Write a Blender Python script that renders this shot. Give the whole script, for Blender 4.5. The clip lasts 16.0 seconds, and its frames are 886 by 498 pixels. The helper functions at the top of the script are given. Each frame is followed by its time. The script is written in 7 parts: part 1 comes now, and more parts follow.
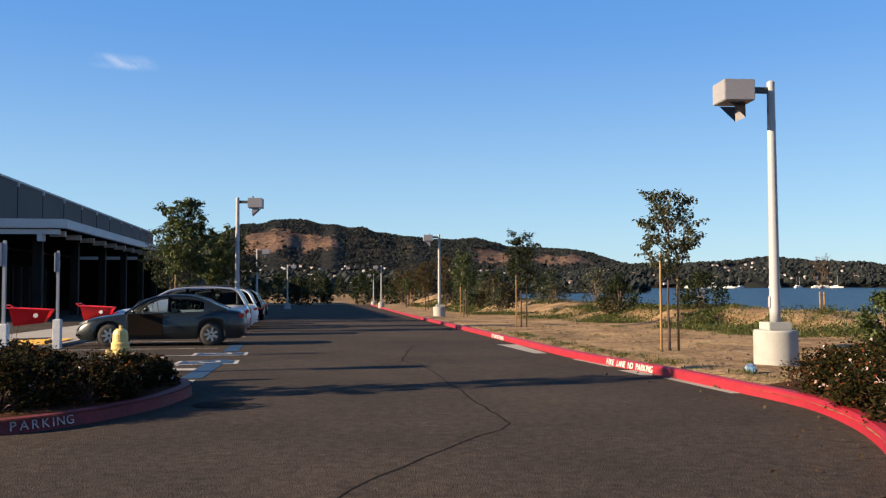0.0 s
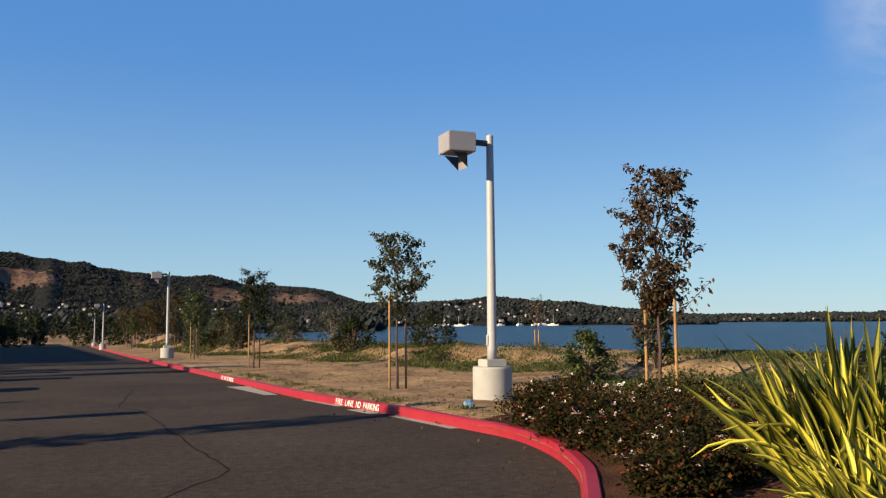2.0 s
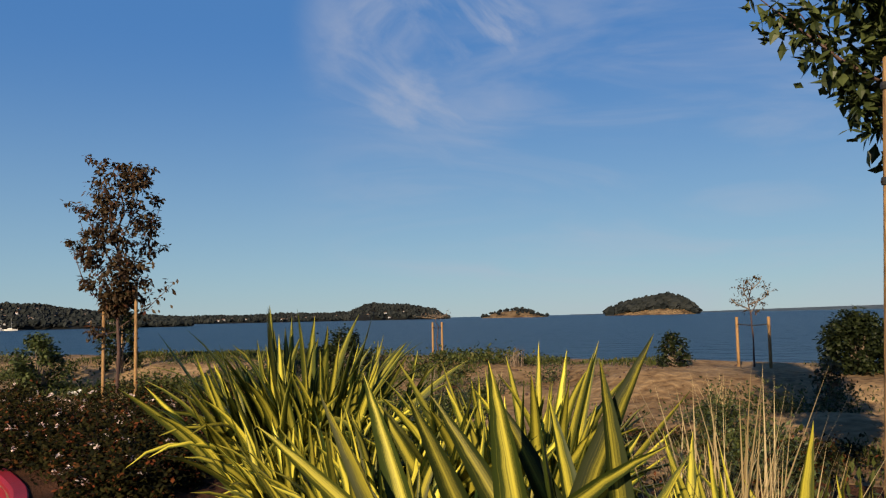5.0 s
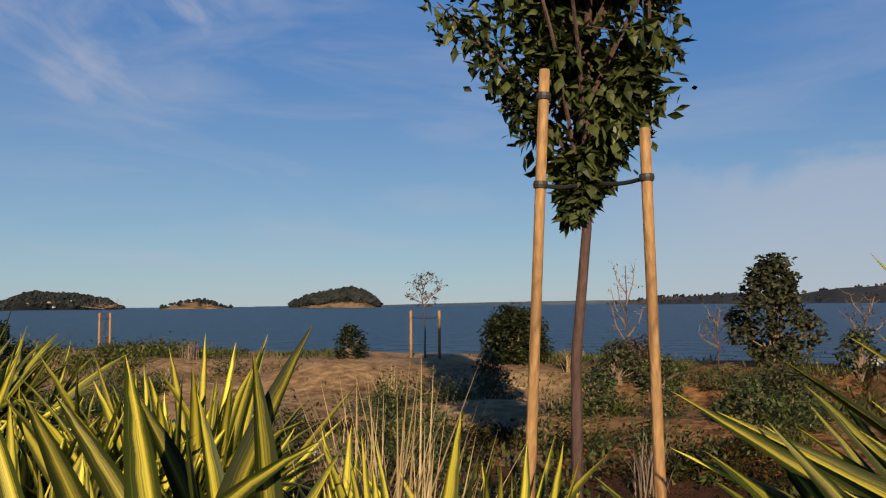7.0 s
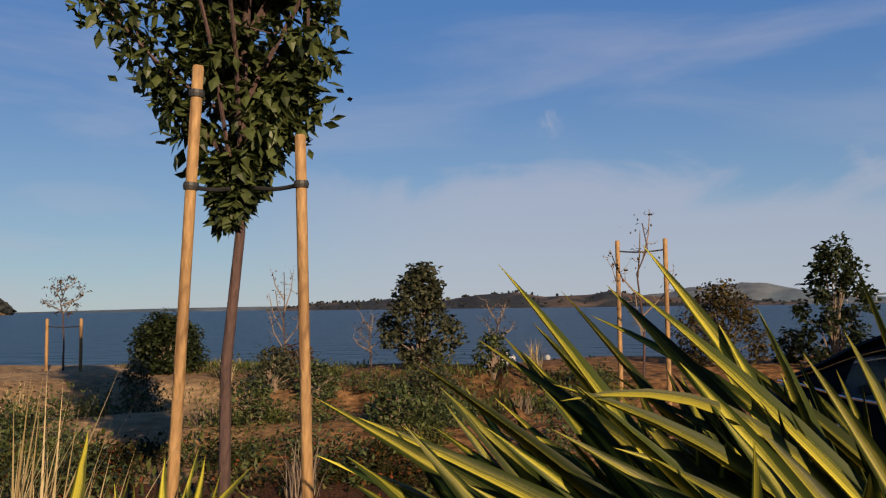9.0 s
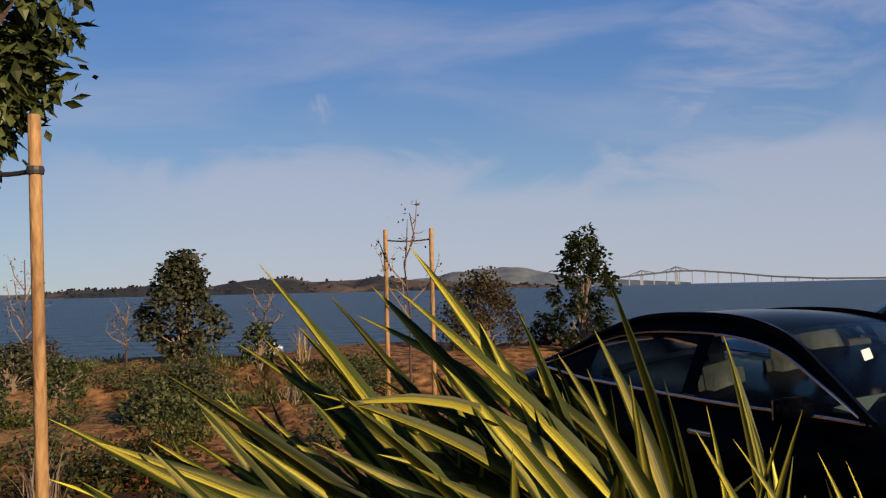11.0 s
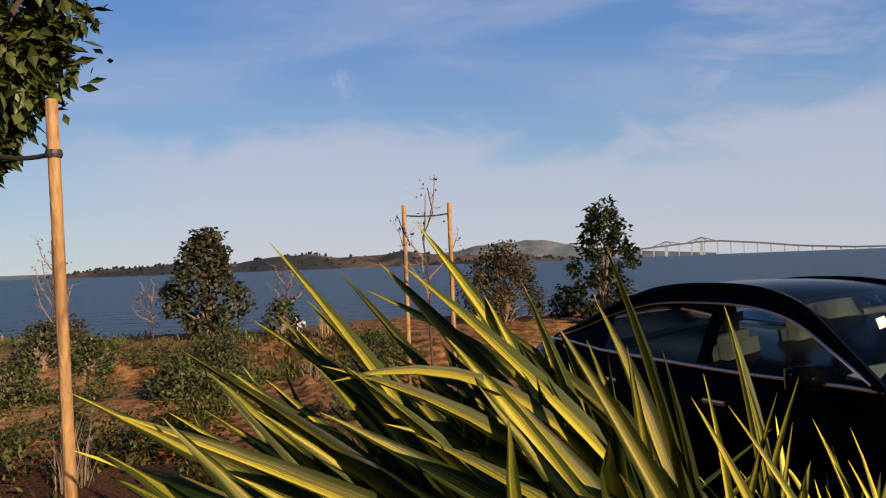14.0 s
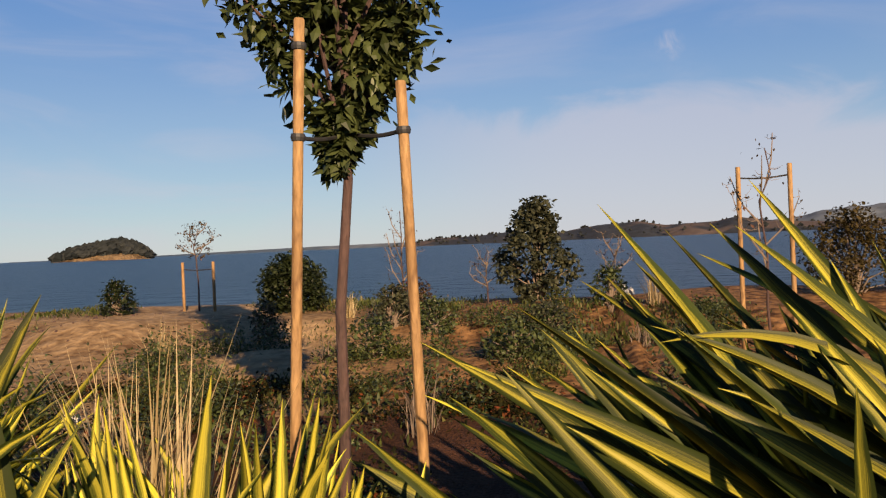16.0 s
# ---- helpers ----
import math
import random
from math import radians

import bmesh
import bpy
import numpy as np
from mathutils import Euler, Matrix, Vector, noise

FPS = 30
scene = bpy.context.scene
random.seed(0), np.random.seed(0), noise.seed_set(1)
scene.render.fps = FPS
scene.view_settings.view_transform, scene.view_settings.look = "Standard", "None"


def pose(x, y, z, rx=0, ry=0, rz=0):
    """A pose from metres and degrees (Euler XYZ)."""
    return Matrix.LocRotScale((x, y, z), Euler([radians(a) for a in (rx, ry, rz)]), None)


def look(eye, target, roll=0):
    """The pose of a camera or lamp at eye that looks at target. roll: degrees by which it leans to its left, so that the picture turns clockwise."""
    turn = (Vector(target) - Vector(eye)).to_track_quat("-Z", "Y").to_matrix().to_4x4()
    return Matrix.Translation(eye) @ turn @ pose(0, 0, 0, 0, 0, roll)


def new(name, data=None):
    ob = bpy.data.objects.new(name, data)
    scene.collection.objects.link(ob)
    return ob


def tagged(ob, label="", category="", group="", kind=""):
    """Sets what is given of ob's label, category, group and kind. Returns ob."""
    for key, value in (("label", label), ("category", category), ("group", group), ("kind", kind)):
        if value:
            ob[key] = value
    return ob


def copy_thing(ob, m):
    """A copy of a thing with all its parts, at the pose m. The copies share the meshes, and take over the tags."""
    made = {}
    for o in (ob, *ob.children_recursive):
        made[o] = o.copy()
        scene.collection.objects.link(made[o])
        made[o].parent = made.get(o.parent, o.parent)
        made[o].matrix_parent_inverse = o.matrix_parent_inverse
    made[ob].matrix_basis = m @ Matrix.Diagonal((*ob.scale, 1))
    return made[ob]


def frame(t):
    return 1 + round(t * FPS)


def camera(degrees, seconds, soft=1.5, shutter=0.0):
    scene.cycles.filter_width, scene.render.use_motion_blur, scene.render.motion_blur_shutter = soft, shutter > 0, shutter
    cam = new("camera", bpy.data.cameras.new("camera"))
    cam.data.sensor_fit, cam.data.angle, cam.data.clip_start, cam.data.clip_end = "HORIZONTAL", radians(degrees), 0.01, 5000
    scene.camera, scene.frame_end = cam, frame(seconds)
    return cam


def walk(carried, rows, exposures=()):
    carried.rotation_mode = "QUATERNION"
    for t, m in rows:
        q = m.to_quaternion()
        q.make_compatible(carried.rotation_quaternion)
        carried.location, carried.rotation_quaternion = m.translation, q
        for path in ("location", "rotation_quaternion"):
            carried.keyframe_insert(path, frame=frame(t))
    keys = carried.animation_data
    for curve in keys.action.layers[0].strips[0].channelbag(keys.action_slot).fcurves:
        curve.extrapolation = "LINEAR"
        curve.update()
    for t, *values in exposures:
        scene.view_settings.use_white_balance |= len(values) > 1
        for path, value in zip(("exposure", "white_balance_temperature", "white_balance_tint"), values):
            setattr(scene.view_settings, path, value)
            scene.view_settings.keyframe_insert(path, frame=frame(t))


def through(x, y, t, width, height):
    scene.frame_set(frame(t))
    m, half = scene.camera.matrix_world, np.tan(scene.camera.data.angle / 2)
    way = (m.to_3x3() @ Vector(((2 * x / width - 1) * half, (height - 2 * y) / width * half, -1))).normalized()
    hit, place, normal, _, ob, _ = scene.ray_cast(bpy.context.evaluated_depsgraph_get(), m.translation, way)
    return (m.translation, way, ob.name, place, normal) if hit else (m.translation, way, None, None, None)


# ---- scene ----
cam = camera(55.3, 16.0, 1.25)
PATH = [
    (0, (0.820, 1.472, 1.515), (0.700, 3.467, 1.599), -0.2),
    (0.5, (0.844, 1.466, 1.518), (0.883, 3.464, 1.601), -1.0),
    (1, (0.879, 1.450, 1.525), (1.121, 3.433, 1.623), -0.3),
    (1.5, (0.917, 1.429, 1.534), (1.262, 3.394, 1.679), -0.1),
    (2, (0.961, 1.410, 1.539), (1.448, 3.342, 1.711), -0.4),
    (2.5, (1.009, 1.391, 1.541), (1.637, 3.281, 1.718), -0.8),
    (3, (1.062, 1.371, 1.537), (1.821, 3.214, 1.701), -0.6),
    (3.5, (1.115, 1.366, 1.529), (2.002, 3.152, 1.686), -0.8),
    (4, (1.167, 1.400, 1.525), (2.279, 3.057, 1.654), -0.8),
    (4.5, (1.212, 1.457, 1.525), (2.568, 2.918, 1.682), -1.1),
    (5, (1.241, 1.487, 1.526), (2.736, 2.807, 1.686), -1.2),
    (5.2, (1.248, 1.491, 1.526), (2.803, 2.738, 1.690), -1.1),
    (7.3, (1.405, 1.495, 1.518), (3.306, 2.104, 1.645), -0.8),
    (7.5, (1.406, 1.493, 1.517), (3.327, 2.036, 1.643), -1.1),
    (8, (1.419, 1.485, 1.512), (3.388, 1.809, 1.640), -1.0),
    (8.5, (1.439, 1.478, 1.515), (3.430, 1.608, 1.656), -0.8),
    (9, (1.450, 1.470, 1.522), (3.444, 1.392, 1.660), -0.7),
    (9.2, (1.453, 1.467, 1.524), (3.445, 1.323, 1.636), -0.5),
    (11.3, (1.537, 1.435, 1.571), (3.420, 0.765, 1.662), -1.3),
    (11.5, (1.535, 1.434, 1.572), (3.403, 0.725, 1.656), -1.2),
    (12, (1.513, 1.430, 1.573), (3.343, 0.626, 1.645), -1.4),
    (12.5, (1.478, 1.424, 1.575), (3.281, 0.561, 1.648), -1.6),
    (13, (1.462, 1.423, 1.576), (3.247, 0.526, 1.649), -1.7),
    (13.5, (1.462, 1.420, 1.574), (3.286, 0.602, 1.629), -1.9),
    (14, (1.465, 1.404, 1.567), (3.386, 0.849, 1.601), -2.1),
    (14.5, (1.449, 1.399, 1.559), (3.430, 1.123, 1.582), -2.2),
    (15, (1.431, 1.402, 1.554), (3.425, 1.256, 1.572), -2.6),
    (15.5, (1.424, 1.408, 1.553), (3.424, 1.420, 1.550), -2.7),
    (16, (1.422, 1.414, 1.552), (3.411, 1.617, 1.540), -2.4),
]
# the phone's own brightening and darkening
EXPOSURE = [(0.0, 1.48, 6450, 10), (2.5, 1.08, 6350, 9), (5.0, 0.72, 6350, 10), (9.0, 0.68, 6650, 16), (12.5, 0.88, 6750, 19), (16.0, 1.02, 7200, 20)]
walk(cam, [(t, look(e, g, r)) for t, e, g, r in PATH], EXPOSURE)

# ---------------- world, sun ----------------
SUN_BEARING, SUN_EL = 249.0, 20.5
world = bpy.data.worlds.new("world")
scene.world = world
world.use_nodes = True
wn, wl = world.node_tree.nodes, world.node_tree.links
sky = wn.new("ShaderNodeTexSky")
sky.sky_type = "NISHITA"
sky.sun_disc = False
sky.sun_elevation = radians(SUN_EL)
sky.sun_rotation = radians(SUN_BEARING)
sky.air_density, sky.dust_density, sky.ozone_density = 1.0, 0.0, 4.0
tint = wn.new("ShaderNodeHueSaturation")
tint.inputs["Saturation"].default_value, tint.inputs["Value"].default_value = 1.1, 1.0
wl.new(sky.outputs[0], tint.inputs["Color"])
# thin high cloud, thickest over the water to the east and south-east
tc = wn.new("ShaderNodeTexCoord")


def world_math(op, *ins):
    n = wn.new("ShaderNodeMath")
    n.operation = op
    n.use_clamp = op == "MULTIPLY_ADD"
    for k, x in enumerate(ins):
        if isinstance(x, (int, float)):
            n.inputs[k].default_value = x
        else:
            wl.new(x, n.inputs[k])
    return n.outputs[0]


def toward(b, el):
    """How nearly the sky's direction meets a bearing and height: 1 at it."""
    d = wn.new("ShaderNodeVectorMath")
    d.operation = "DOT_PRODUCT"
    wl.new(tc.outputs["Generated"], d.inputs[0])
    d.inputs[1].default_value = (math.sin(radians(b)) * math.cos(radians(el)), math.cos(radians(b)) * math.cos(radians(el)), math.sin(radians(el)))
    return d.outputs["Value"]


def wisps(scale, stretch, turn, lo, hi, swirl=0.6):
    mp = wn.new("ShaderNodeMapping")
    mp.inputs["Scale"].default_value, mp.inputs["Rotation"].default_value = stretch, turn
    wl.new(tc.outputs["Generated"], mp.inputs["Vector"])
    nz = wn.new("ShaderNodeTexNoise")
    nz.inputs["Scale"].default_value, nz.inputs["Detail"].default_value, nz.inputs["Roughness"].default_value = scale, 8, 0.55
    nz.inputs["Distortion"].default_value = swirl
    wl.new(mp.outputs[0], nz.inputs["Vector"])
    r = wn.new("ShaderNodeMapRange")
    r.interpolation_type = "SMOOTHSTEP"
    for k, x in (("From Min", lo), ("From Max", hi)):
        r.inputs[k].default_value = x
    wl.new(nz.outputs[0], r.inputs["Value"])
    return r.outputs[0]


def near_to(value, lo, hi):
    r = wn.new("ShaderNodeMapRange")
    r.interpolation_type = "SMOOTHSTEP"
    r.inputs["From Min"].default_value, r.inputs["From Max"].default_value = lo, hi
    wl.new(value, r.inputs["Value"])
    return r.outputs[0]


banks = world_math("MULTIPLY", wisps(2.2, (1, 1, 4.5), (0.0, 0.0, 0.3), 0.42, 0.80), near_to(toward(112, 10), 0.62, 0.93))
up = wn.new("ShaderNodeSeparateXYZ")
wl.new(tc.outputs["Generated"], up.inputs[0])
ragged = world_math("ADD", up.outputs[2], world_math("MULTIPLY", wisps(4.2, (1, 1, 2.4), (0.1, 0.0, 0.8), 0.30, 0.70), -0.060))
layer = world_math("MULTIPLY", near_to(ragged, 0.135, 0.085), near_to(toward(118, 6), 0.70, 0.93))
plume = world_math("MULTIPLY", wisps(4.2, (1.0, 1.0, 1.1), (0.9, 0.4, 0.2), 0.38, 0.70, 2.0), near_to(toward(48.0, 18.5), 0.986, 0.9985))
puff = world_math("MULTIPLY", wisps(22.0, (1, 1, 1), (0.3, 0.1, 0.0), 0.34, 0.75, 1.5), near_to(toward(99.7, 12.1), 0.99978, 0.99998))
fleck_west = world_math("MULTIPLY", wisps(18.0, (1, 1, 2.0), (0.0, 0.0, 0.4), 0.30, 0.75, 1.5), world_math("MULTIPLY", near_to(toward(-24.3, 14.0), 0.9992, 0.9999), near_to(world_math("ABSOLUTE", world_math("SUBTRACT", up.outputs[2], 0.242)), 0.010, 0.002)))
haze_streaks = world_math("MULTIPLY", wisps(2.6, (1, 1, 5.0), (0.12, 0.0, 0.5), 0.36, 0.74, 1.2), near_to(toward(62.0, 8.0), 0.90, 0.985))
streak = world_math("MULTIPLY", wisps(6.0, (1, 1, 3.4), (0.22, -0.1, 0.2), 0.40, 0.72), near_to(toward(129.0, 14.8), 0.985, 0.998))
cover = world_math("MAXIMUM", world_math("MAXIMUM", world_math("MAXIMUM", world_math("MULTIPLY", layer, 0.55), world_math("MULTIPLY", banks, 0.38)), world_math("MULTIPLY", plume, 0.62)), world_math("MAXIMUM", world_math("MULTIPLY", puff, 0.4), world_math("MAXIMUM", world_math("MULTIPLY", fleck_west, 0.45), world_math("MAXIMUM", world_math("MULTIPLY", haze_streaks, 0.34), world_math("MULTIPLY", streak, 0.5)))))
# fine haze: a thin veil aloft, paler and thicker towards the horizon
veil = wn.new("ShaderNodeMixRGB")
wl.new(near_to(up.outputs[2], 0.34, -0.02), veil.inputs[0])
veil.inputs[1].default_value = (0.95, 2.7, 6.3, 1)
veil.inputs[2].default_value = (3.5, 5.4, 6.7, 1)
hazy = wn.new("ShaderNodeMixRGB")
hazy.inputs[0].default_value = 0.72
wl.new(tint.outputs[0], hazy.inputs[1])
# deeper blue towards the zenith
zenith = wn.new("ShaderNodeMixRGB")
wl.new(near_to(up.outputs[2], 0.38, 0.9), zenith.inputs[0])
wl.new(veil.outputs[0], zenith.inputs[1])
zenith.inputs[2].default_value = (0.25, 0.8, 2.3, 1)
wl.new(zenith.outputs[0], hazy.inputs[2])
cloud = wn.new("ShaderNodeMixRGB")
wl.new(cover, cloud.inputs[0])
wl.new(hazy.outputs[0], cloud.inputs[1])
cloud.inputs[2].default_value = (5.6, 5.9, 6.9, 1)
wn["Background"].inputs["Strength"].default_value = 0.05
wl.new(cloud.outputs[0], wn["Background"].inputs["Color"])

sb, se = radians(SUN_BEARING), radians(SUN_EL)
SUN_DIR = Vector((math.sin(sb) * math.cos(se), math.cos(sb) * math.cos(se), math.sin(se)))
sun_data = bpy.data.lights.new("sun", "SUN")
sun_data.energy, sun_data.angle, sun_data.color = 5.0, radians(0.5), (1.0, 0.76, 0.48)
sun = new("sun", sun_data)
sun.matrix_world = look(SUN_DIR * 200, (0, 0, 0))

# ---------------- materials ----------------


def node_mat(name):
    m = bpy.data.materials.new(name)
    m.use_nodes = True
    return m, m.node_tree.nodes, m.node_tree.links, m.node_tree.nodes["Principled BSDF"]


def surface(name, low, high, rough=0.8, fine=40.0, coarse=3.0, bump=0.2, metal=0.0, spec=0.5, stretch=(1, 1, 1), coat=0.0, space="Object", ior=1.5):
    """Two scales of noise between two colours, with fine relief."""
    m, n, l, p = node_mat(name)
    tc = n.new("ShaderNodeTexCoord")
    mp = n.new("ShaderNodeMapping")
    mp.inputs["Scale"].default_value = stretch
    l.new(tc.outputs[space], mp.inputs["Vector"])
    a, b = n.new("ShaderNodeTexNoise"), n.new("ShaderNodeTexNoise")
    a.inputs["Scale"].default_value, b.inputs["Scale"].default_value = fine, coarse
    a.inputs["Detail"].default_value, b.inputs["Detail"].default_value = 6, 5
    for q in (a, b):
        l.new(mp.outputs[0], q.inputs["Vector"])
    mix = n.new("ShaderNodeMath")
    mix.operation = "MULTIPLY_ADD"
    l.new(a.outputs[0], mix.inputs[0])
    mix.inputs[1].default_value = 0.5
    half = n.new("ShaderNodeMath")
    half.operation = "MULTIPLY"
    half.inputs[1].default_value = 0.5
    l.new(b.outputs[0], half.inputs[0])
    l.new(half.outputs[0], mix.inputs[2])
    ramp = n.new("ShaderNodeValToRGB")
    ramp.color_ramp.elements[0].position, ramp.color_ramp.elements[1].position = 0.33, 0.67
    ramp.color_ramp.elements[0].color, ramp.color_ramp.elements[1].color = (*low, 1), (*high, 1)
    l.new(mix.outputs[0], ramp.inputs[0])
    l.new(ramp.outputs[0], p.inputs["Base Color"])
    p.inputs["Roughness"].default_value, p.inputs["Metallic"].default_value = rough, metal
    p.inputs["Specular IOR Level"].default_value = spec
    p.inputs["IOR"].default_value = ior
    p.inputs["Coat Weight"].default_value = coat
    if bump:
        bp = n.new("ShaderNodeBump")
        bp.inputs["Strength"].default_value, bp.inputs["Distance"].default_value = min(1.0, bump), 0.06 if bump >= 1.0 else 0.02
        l.new(a.outputs[0], bp.inputs["Height"])
        l.new(bp.outputs[0], p.inputs["Normal"])
    return m


def foliage(name, dark, light, through=0.35, rough=0.55, third=None, spec=0.25):
    """Leaves: each island its own shade, some light through the blade."""
    m, n, l, p = node_mat(name)
    geo = n.new("ShaderNodeNewGeometry")
    ramp = n.new("ShaderNodeValToRGB")
    ramp.color_ramp.elements[0].color, ramp.color_ramp.elements[1].color = (*dark, 1), (*light, 1)
    if third:
        e = ramp.color_ramp.elements.new(0.85)
        e.color = (*light, 1)
        ramp.color_ramp.elements[-1].color = (*third, 1)
    l.new(geo.outputs["Random Per Island"], ramp.inputs[0])
    l.new(ramp.outputs[0], p.inputs["Base Color"])
    p.inputs["Roughness"].default_value = rough
    p.inputs["Specular IOR Level"].default_value = spec
    tr = n.new("ShaderNodeBsdfTranslucent")
    l.new(ramp.outputs[0], tr.inputs["Color"])
    mx = n.new("ShaderNodeMixShader")
    mx.inputs[0].default_value = through
    l.new(p.outputs[0], mx.inputs[1])
    l.new(tr.outputs[0], mx.inputs[2])
    l.new(mx.outputs[0], n["Material Output"].inputs["Surface"])
    return m


def blade(name, edge, heart, lo=0.42, hi=0.56):
    """Sword leaf: long stripes of two colours across the blade."""
    m, n, l, p = node_mat(name)
    uv = n.new("ShaderNodeUVMap")
    uv.uv_map = "blade"
    sep = n.new("ShaderNodeSeparateXYZ")
    l.new(uv.outputs[0], sep.inputs[0])
    info = n.new("ShaderNodeObjectInfo")
    mp = n.new("ShaderNodeMapping")
    mp.inputs["Scale"].default_value = (42, 0.6, 1)
    l.new(uv.outputs[0], mp.inputs["Vector"])
    l.new(info.outputs["Random"], mp.inputs["Location"])
    nz = n.new("ShaderNodeTexNoise")
    nz.inputs["Scale"].default_value = 1.6
    l.new(mp.outputs[0], nz.inputs["Vector"])
    # distance from the midrib, upset by streaks
    off = n.new("ShaderNodeMath")
    off.operation = "SUBTRACT"
    off.inputs[1].default_value = 0.5
    l.new(sep.outputs[0], off.inputs[0])
    ab = n.new("ShaderNodeMath")
    ab.operation = "ABSOLUTE"
    l.new(off.outputs[0], ab.inputs[0])
    add = n.new("ShaderNodeMath")
    add.operation = "MULTIPLY_ADD"
    add.inputs[1].default_value = 0.9
    nz.inputs["Detail"].default_value, nz.inputs["Roughness"].default_value = 5, 0.6
    l.new(nz.outputs[0], add.inputs[0])
    l.new(ab.outputs[0], add.inputs[2])
    ramp = n.new("ShaderNodeValToRGB")
    ramp.color_ramp.elements[0].position, ramp.color_ramp.elements[1].position = lo, hi
    ramp.color_ramp.elements[0].color, ramp.color_ramp.elements[1].color = (*heart, 1), (*edge, 1)
    l.new(add.outputs[0], ramp.inputs[0])
    hsv = n.new("ShaderNodeHueSaturation")
    vr = n.new("ShaderNodeMath")
    vr.operation = "MULTIPLY_ADD"
    vr.inputs[1].default_value, vr.inputs[2].default_value = 0.78, 0.42
    l.new(info.outputs["Random"], vr.inputs[0])
    l.new(vr.outputs[0], hsv.inputs["Value"])
    l.new(ramp.outputs[0], hsv.inputs["Color"])
    l.new(hsv.outputs[0], p.inputs["Base Color"])
    p.inputs["Roughness"].default_value = 0.5
    p.inputs["Specular IOR Level"].default_value = 0.14
    tr = n.new("ShaderNodeBsdfTranslucent")
    l.new(hsv.outputs[0], tr.inputs["Color"])
    mx = n.new("ShaderNodeMixShader")
    mx.inputs[0].default_value = 0.14
    l.new(p.outputs[0], mx.inputs[1])
    l.new(tr.outputs[0], mx.inputs[2])
    l.new(mx.outputs[0], n["Material Output"].inputs["Surface"])
    return m


def glazing(name, tint=(0.75, 0.85, 0.85)):
    m, n, l, p = node_mat(name)
    p.inputs["Base Color"].default_value = (*tint, 1)
    p.inputs["Roughness"].default_value = 0.02
    p.inputs["Transmission Weight"].default_value = 1.0
    p.inputs["IOR"].default_value = 1.15
    return m


def asphalt_mat():
    """Worn asphalt: stone speckle, patchy wear, drips and dust."""
    m, n, l, p = node_mat("asphalt")
    tc = n.new("ShaderNodeTexCoord")
    cells = n.new("ShaderNodeTexVoronoi")
    cells.inputs["Scale"].default_value = 70
    grain, wear, stain = (n.new("ShaderNodeTexNoise") for _ in range(3))
    for q, sc, de in ((grain, 9.0, 8), (wear, 0.22, 6), (stain, 1.1, 4)):
        q.inputs["Scale"].default_value, q.inputs["Detail"].default_value = sc, de
        q.inputs["Roughness"].default_value = 0.65
        l.new(tc.outputs["Object"], q.inputs["Vector"])
    l.new(tc.outputs["Object"], cells.inputs["Vector"])

    def mul(a, b, fac, kind="MULTIPLY"):
        x = n.new("ShaderNodeMixRGB")
        x.blend_type = kind
        x.inputs[0].default_value = fac
        l.new(a, x.inputs[1])
        l.new(b, x.inputs[2])
        return x.outputs[0]

    def ramp(src, lo, hi, c0, c1):
        r = n.new("ShaderNodeValToRGB")
        r.color_ramp.elements[0].position, r.color_ramp.elements[1].position = lo, hi
        r.color_ramp.elements[0].color, r.color_ramp.elements[1].color = (*c0, 1), (*c1, 1)
        l.new(src, r.inputs[0])
        return r.outputs[0]

    base = ramp(grain.outputs[0], 0.3, 0.7, (0.026, 0.0215, 0.0187), (0.064, 0.0525, 0.045))
    col = mul(base, ramp(wear.outputs[0], 0.35, 0.65, (0.72, 0.72, 0.74), (1.18, 1.15, 1.1)), 1.0)
    col = mul(col, ramp(stain.outputs[0], 0.28, 0.36, (0.6, 0.6, 0.6), (1, 1, 1)), 0.8)
    col = mul(col, ramp(cells.outputs["Color"], 0.0, 1.0, (0.6, 0.6, 0.6), (1.45, 1.42, 1.38)), 0.8)
    l.new(col, p.inputs["Base Color"])
    p.inputs["Roughness"].default_value = 0.95
    p.inputs["Specular IOR Level"].default_value = 0.1
    bp = n.new("ShaderNodeBump")
    bp.inputs["Strength"].default_value, bp.inputs["Distance"].default_value = 0.5, 0.01
    l.new(cells.outputs["Distance"], bp.inputs["Height"])
    l.new(bp.outputs[0], p.inputs["Normal"])
    return m


def water_mat():
    m, n, l, p = node_mat("bay_water")
    p.inputs["Base Color"].default_value = (0.002, 0.012, 0.023, 1)
    p.inputs["Roughness"].default_value = 0.32
    p.inputs["Specular IOR Level"].default_value = 0.08
    tc = n.new("ShaderNodeTexCoord")
    big, small = n.new("ShaderNodeTexNoise"), n.new("ShaderNodeTexNoise")
    big.inputs["Scale"].default_value, small.inputs["Scale"].default_value = 0.35, 2.2
    big.inputs["Detail"].default_value = 6
    for q in (big, small):
        l.new(tc.outputs["Object"], q.inputs["Vector"])
    b = n.new("ShaderNodeBump")
    b.inputs["Strength"].default_value, b.inputs["Distance"].default_value = 0.6, 1.2
    l.new(big.outputs[0], b.inputs["Height"])
    b2 = n.new("ShaderNodeBump")
    b2.inputs["Strength"].default_value, b2.inputs["Distance"].default_value = 0.5, 0.12
    l.new(small.outputs[0], b2.inputs["Height"])
    l.new(b.outputs[0], b2.inputs["Normal"])
    l.new(b2.outputs[0], p.inputs["Normal"])
    return m


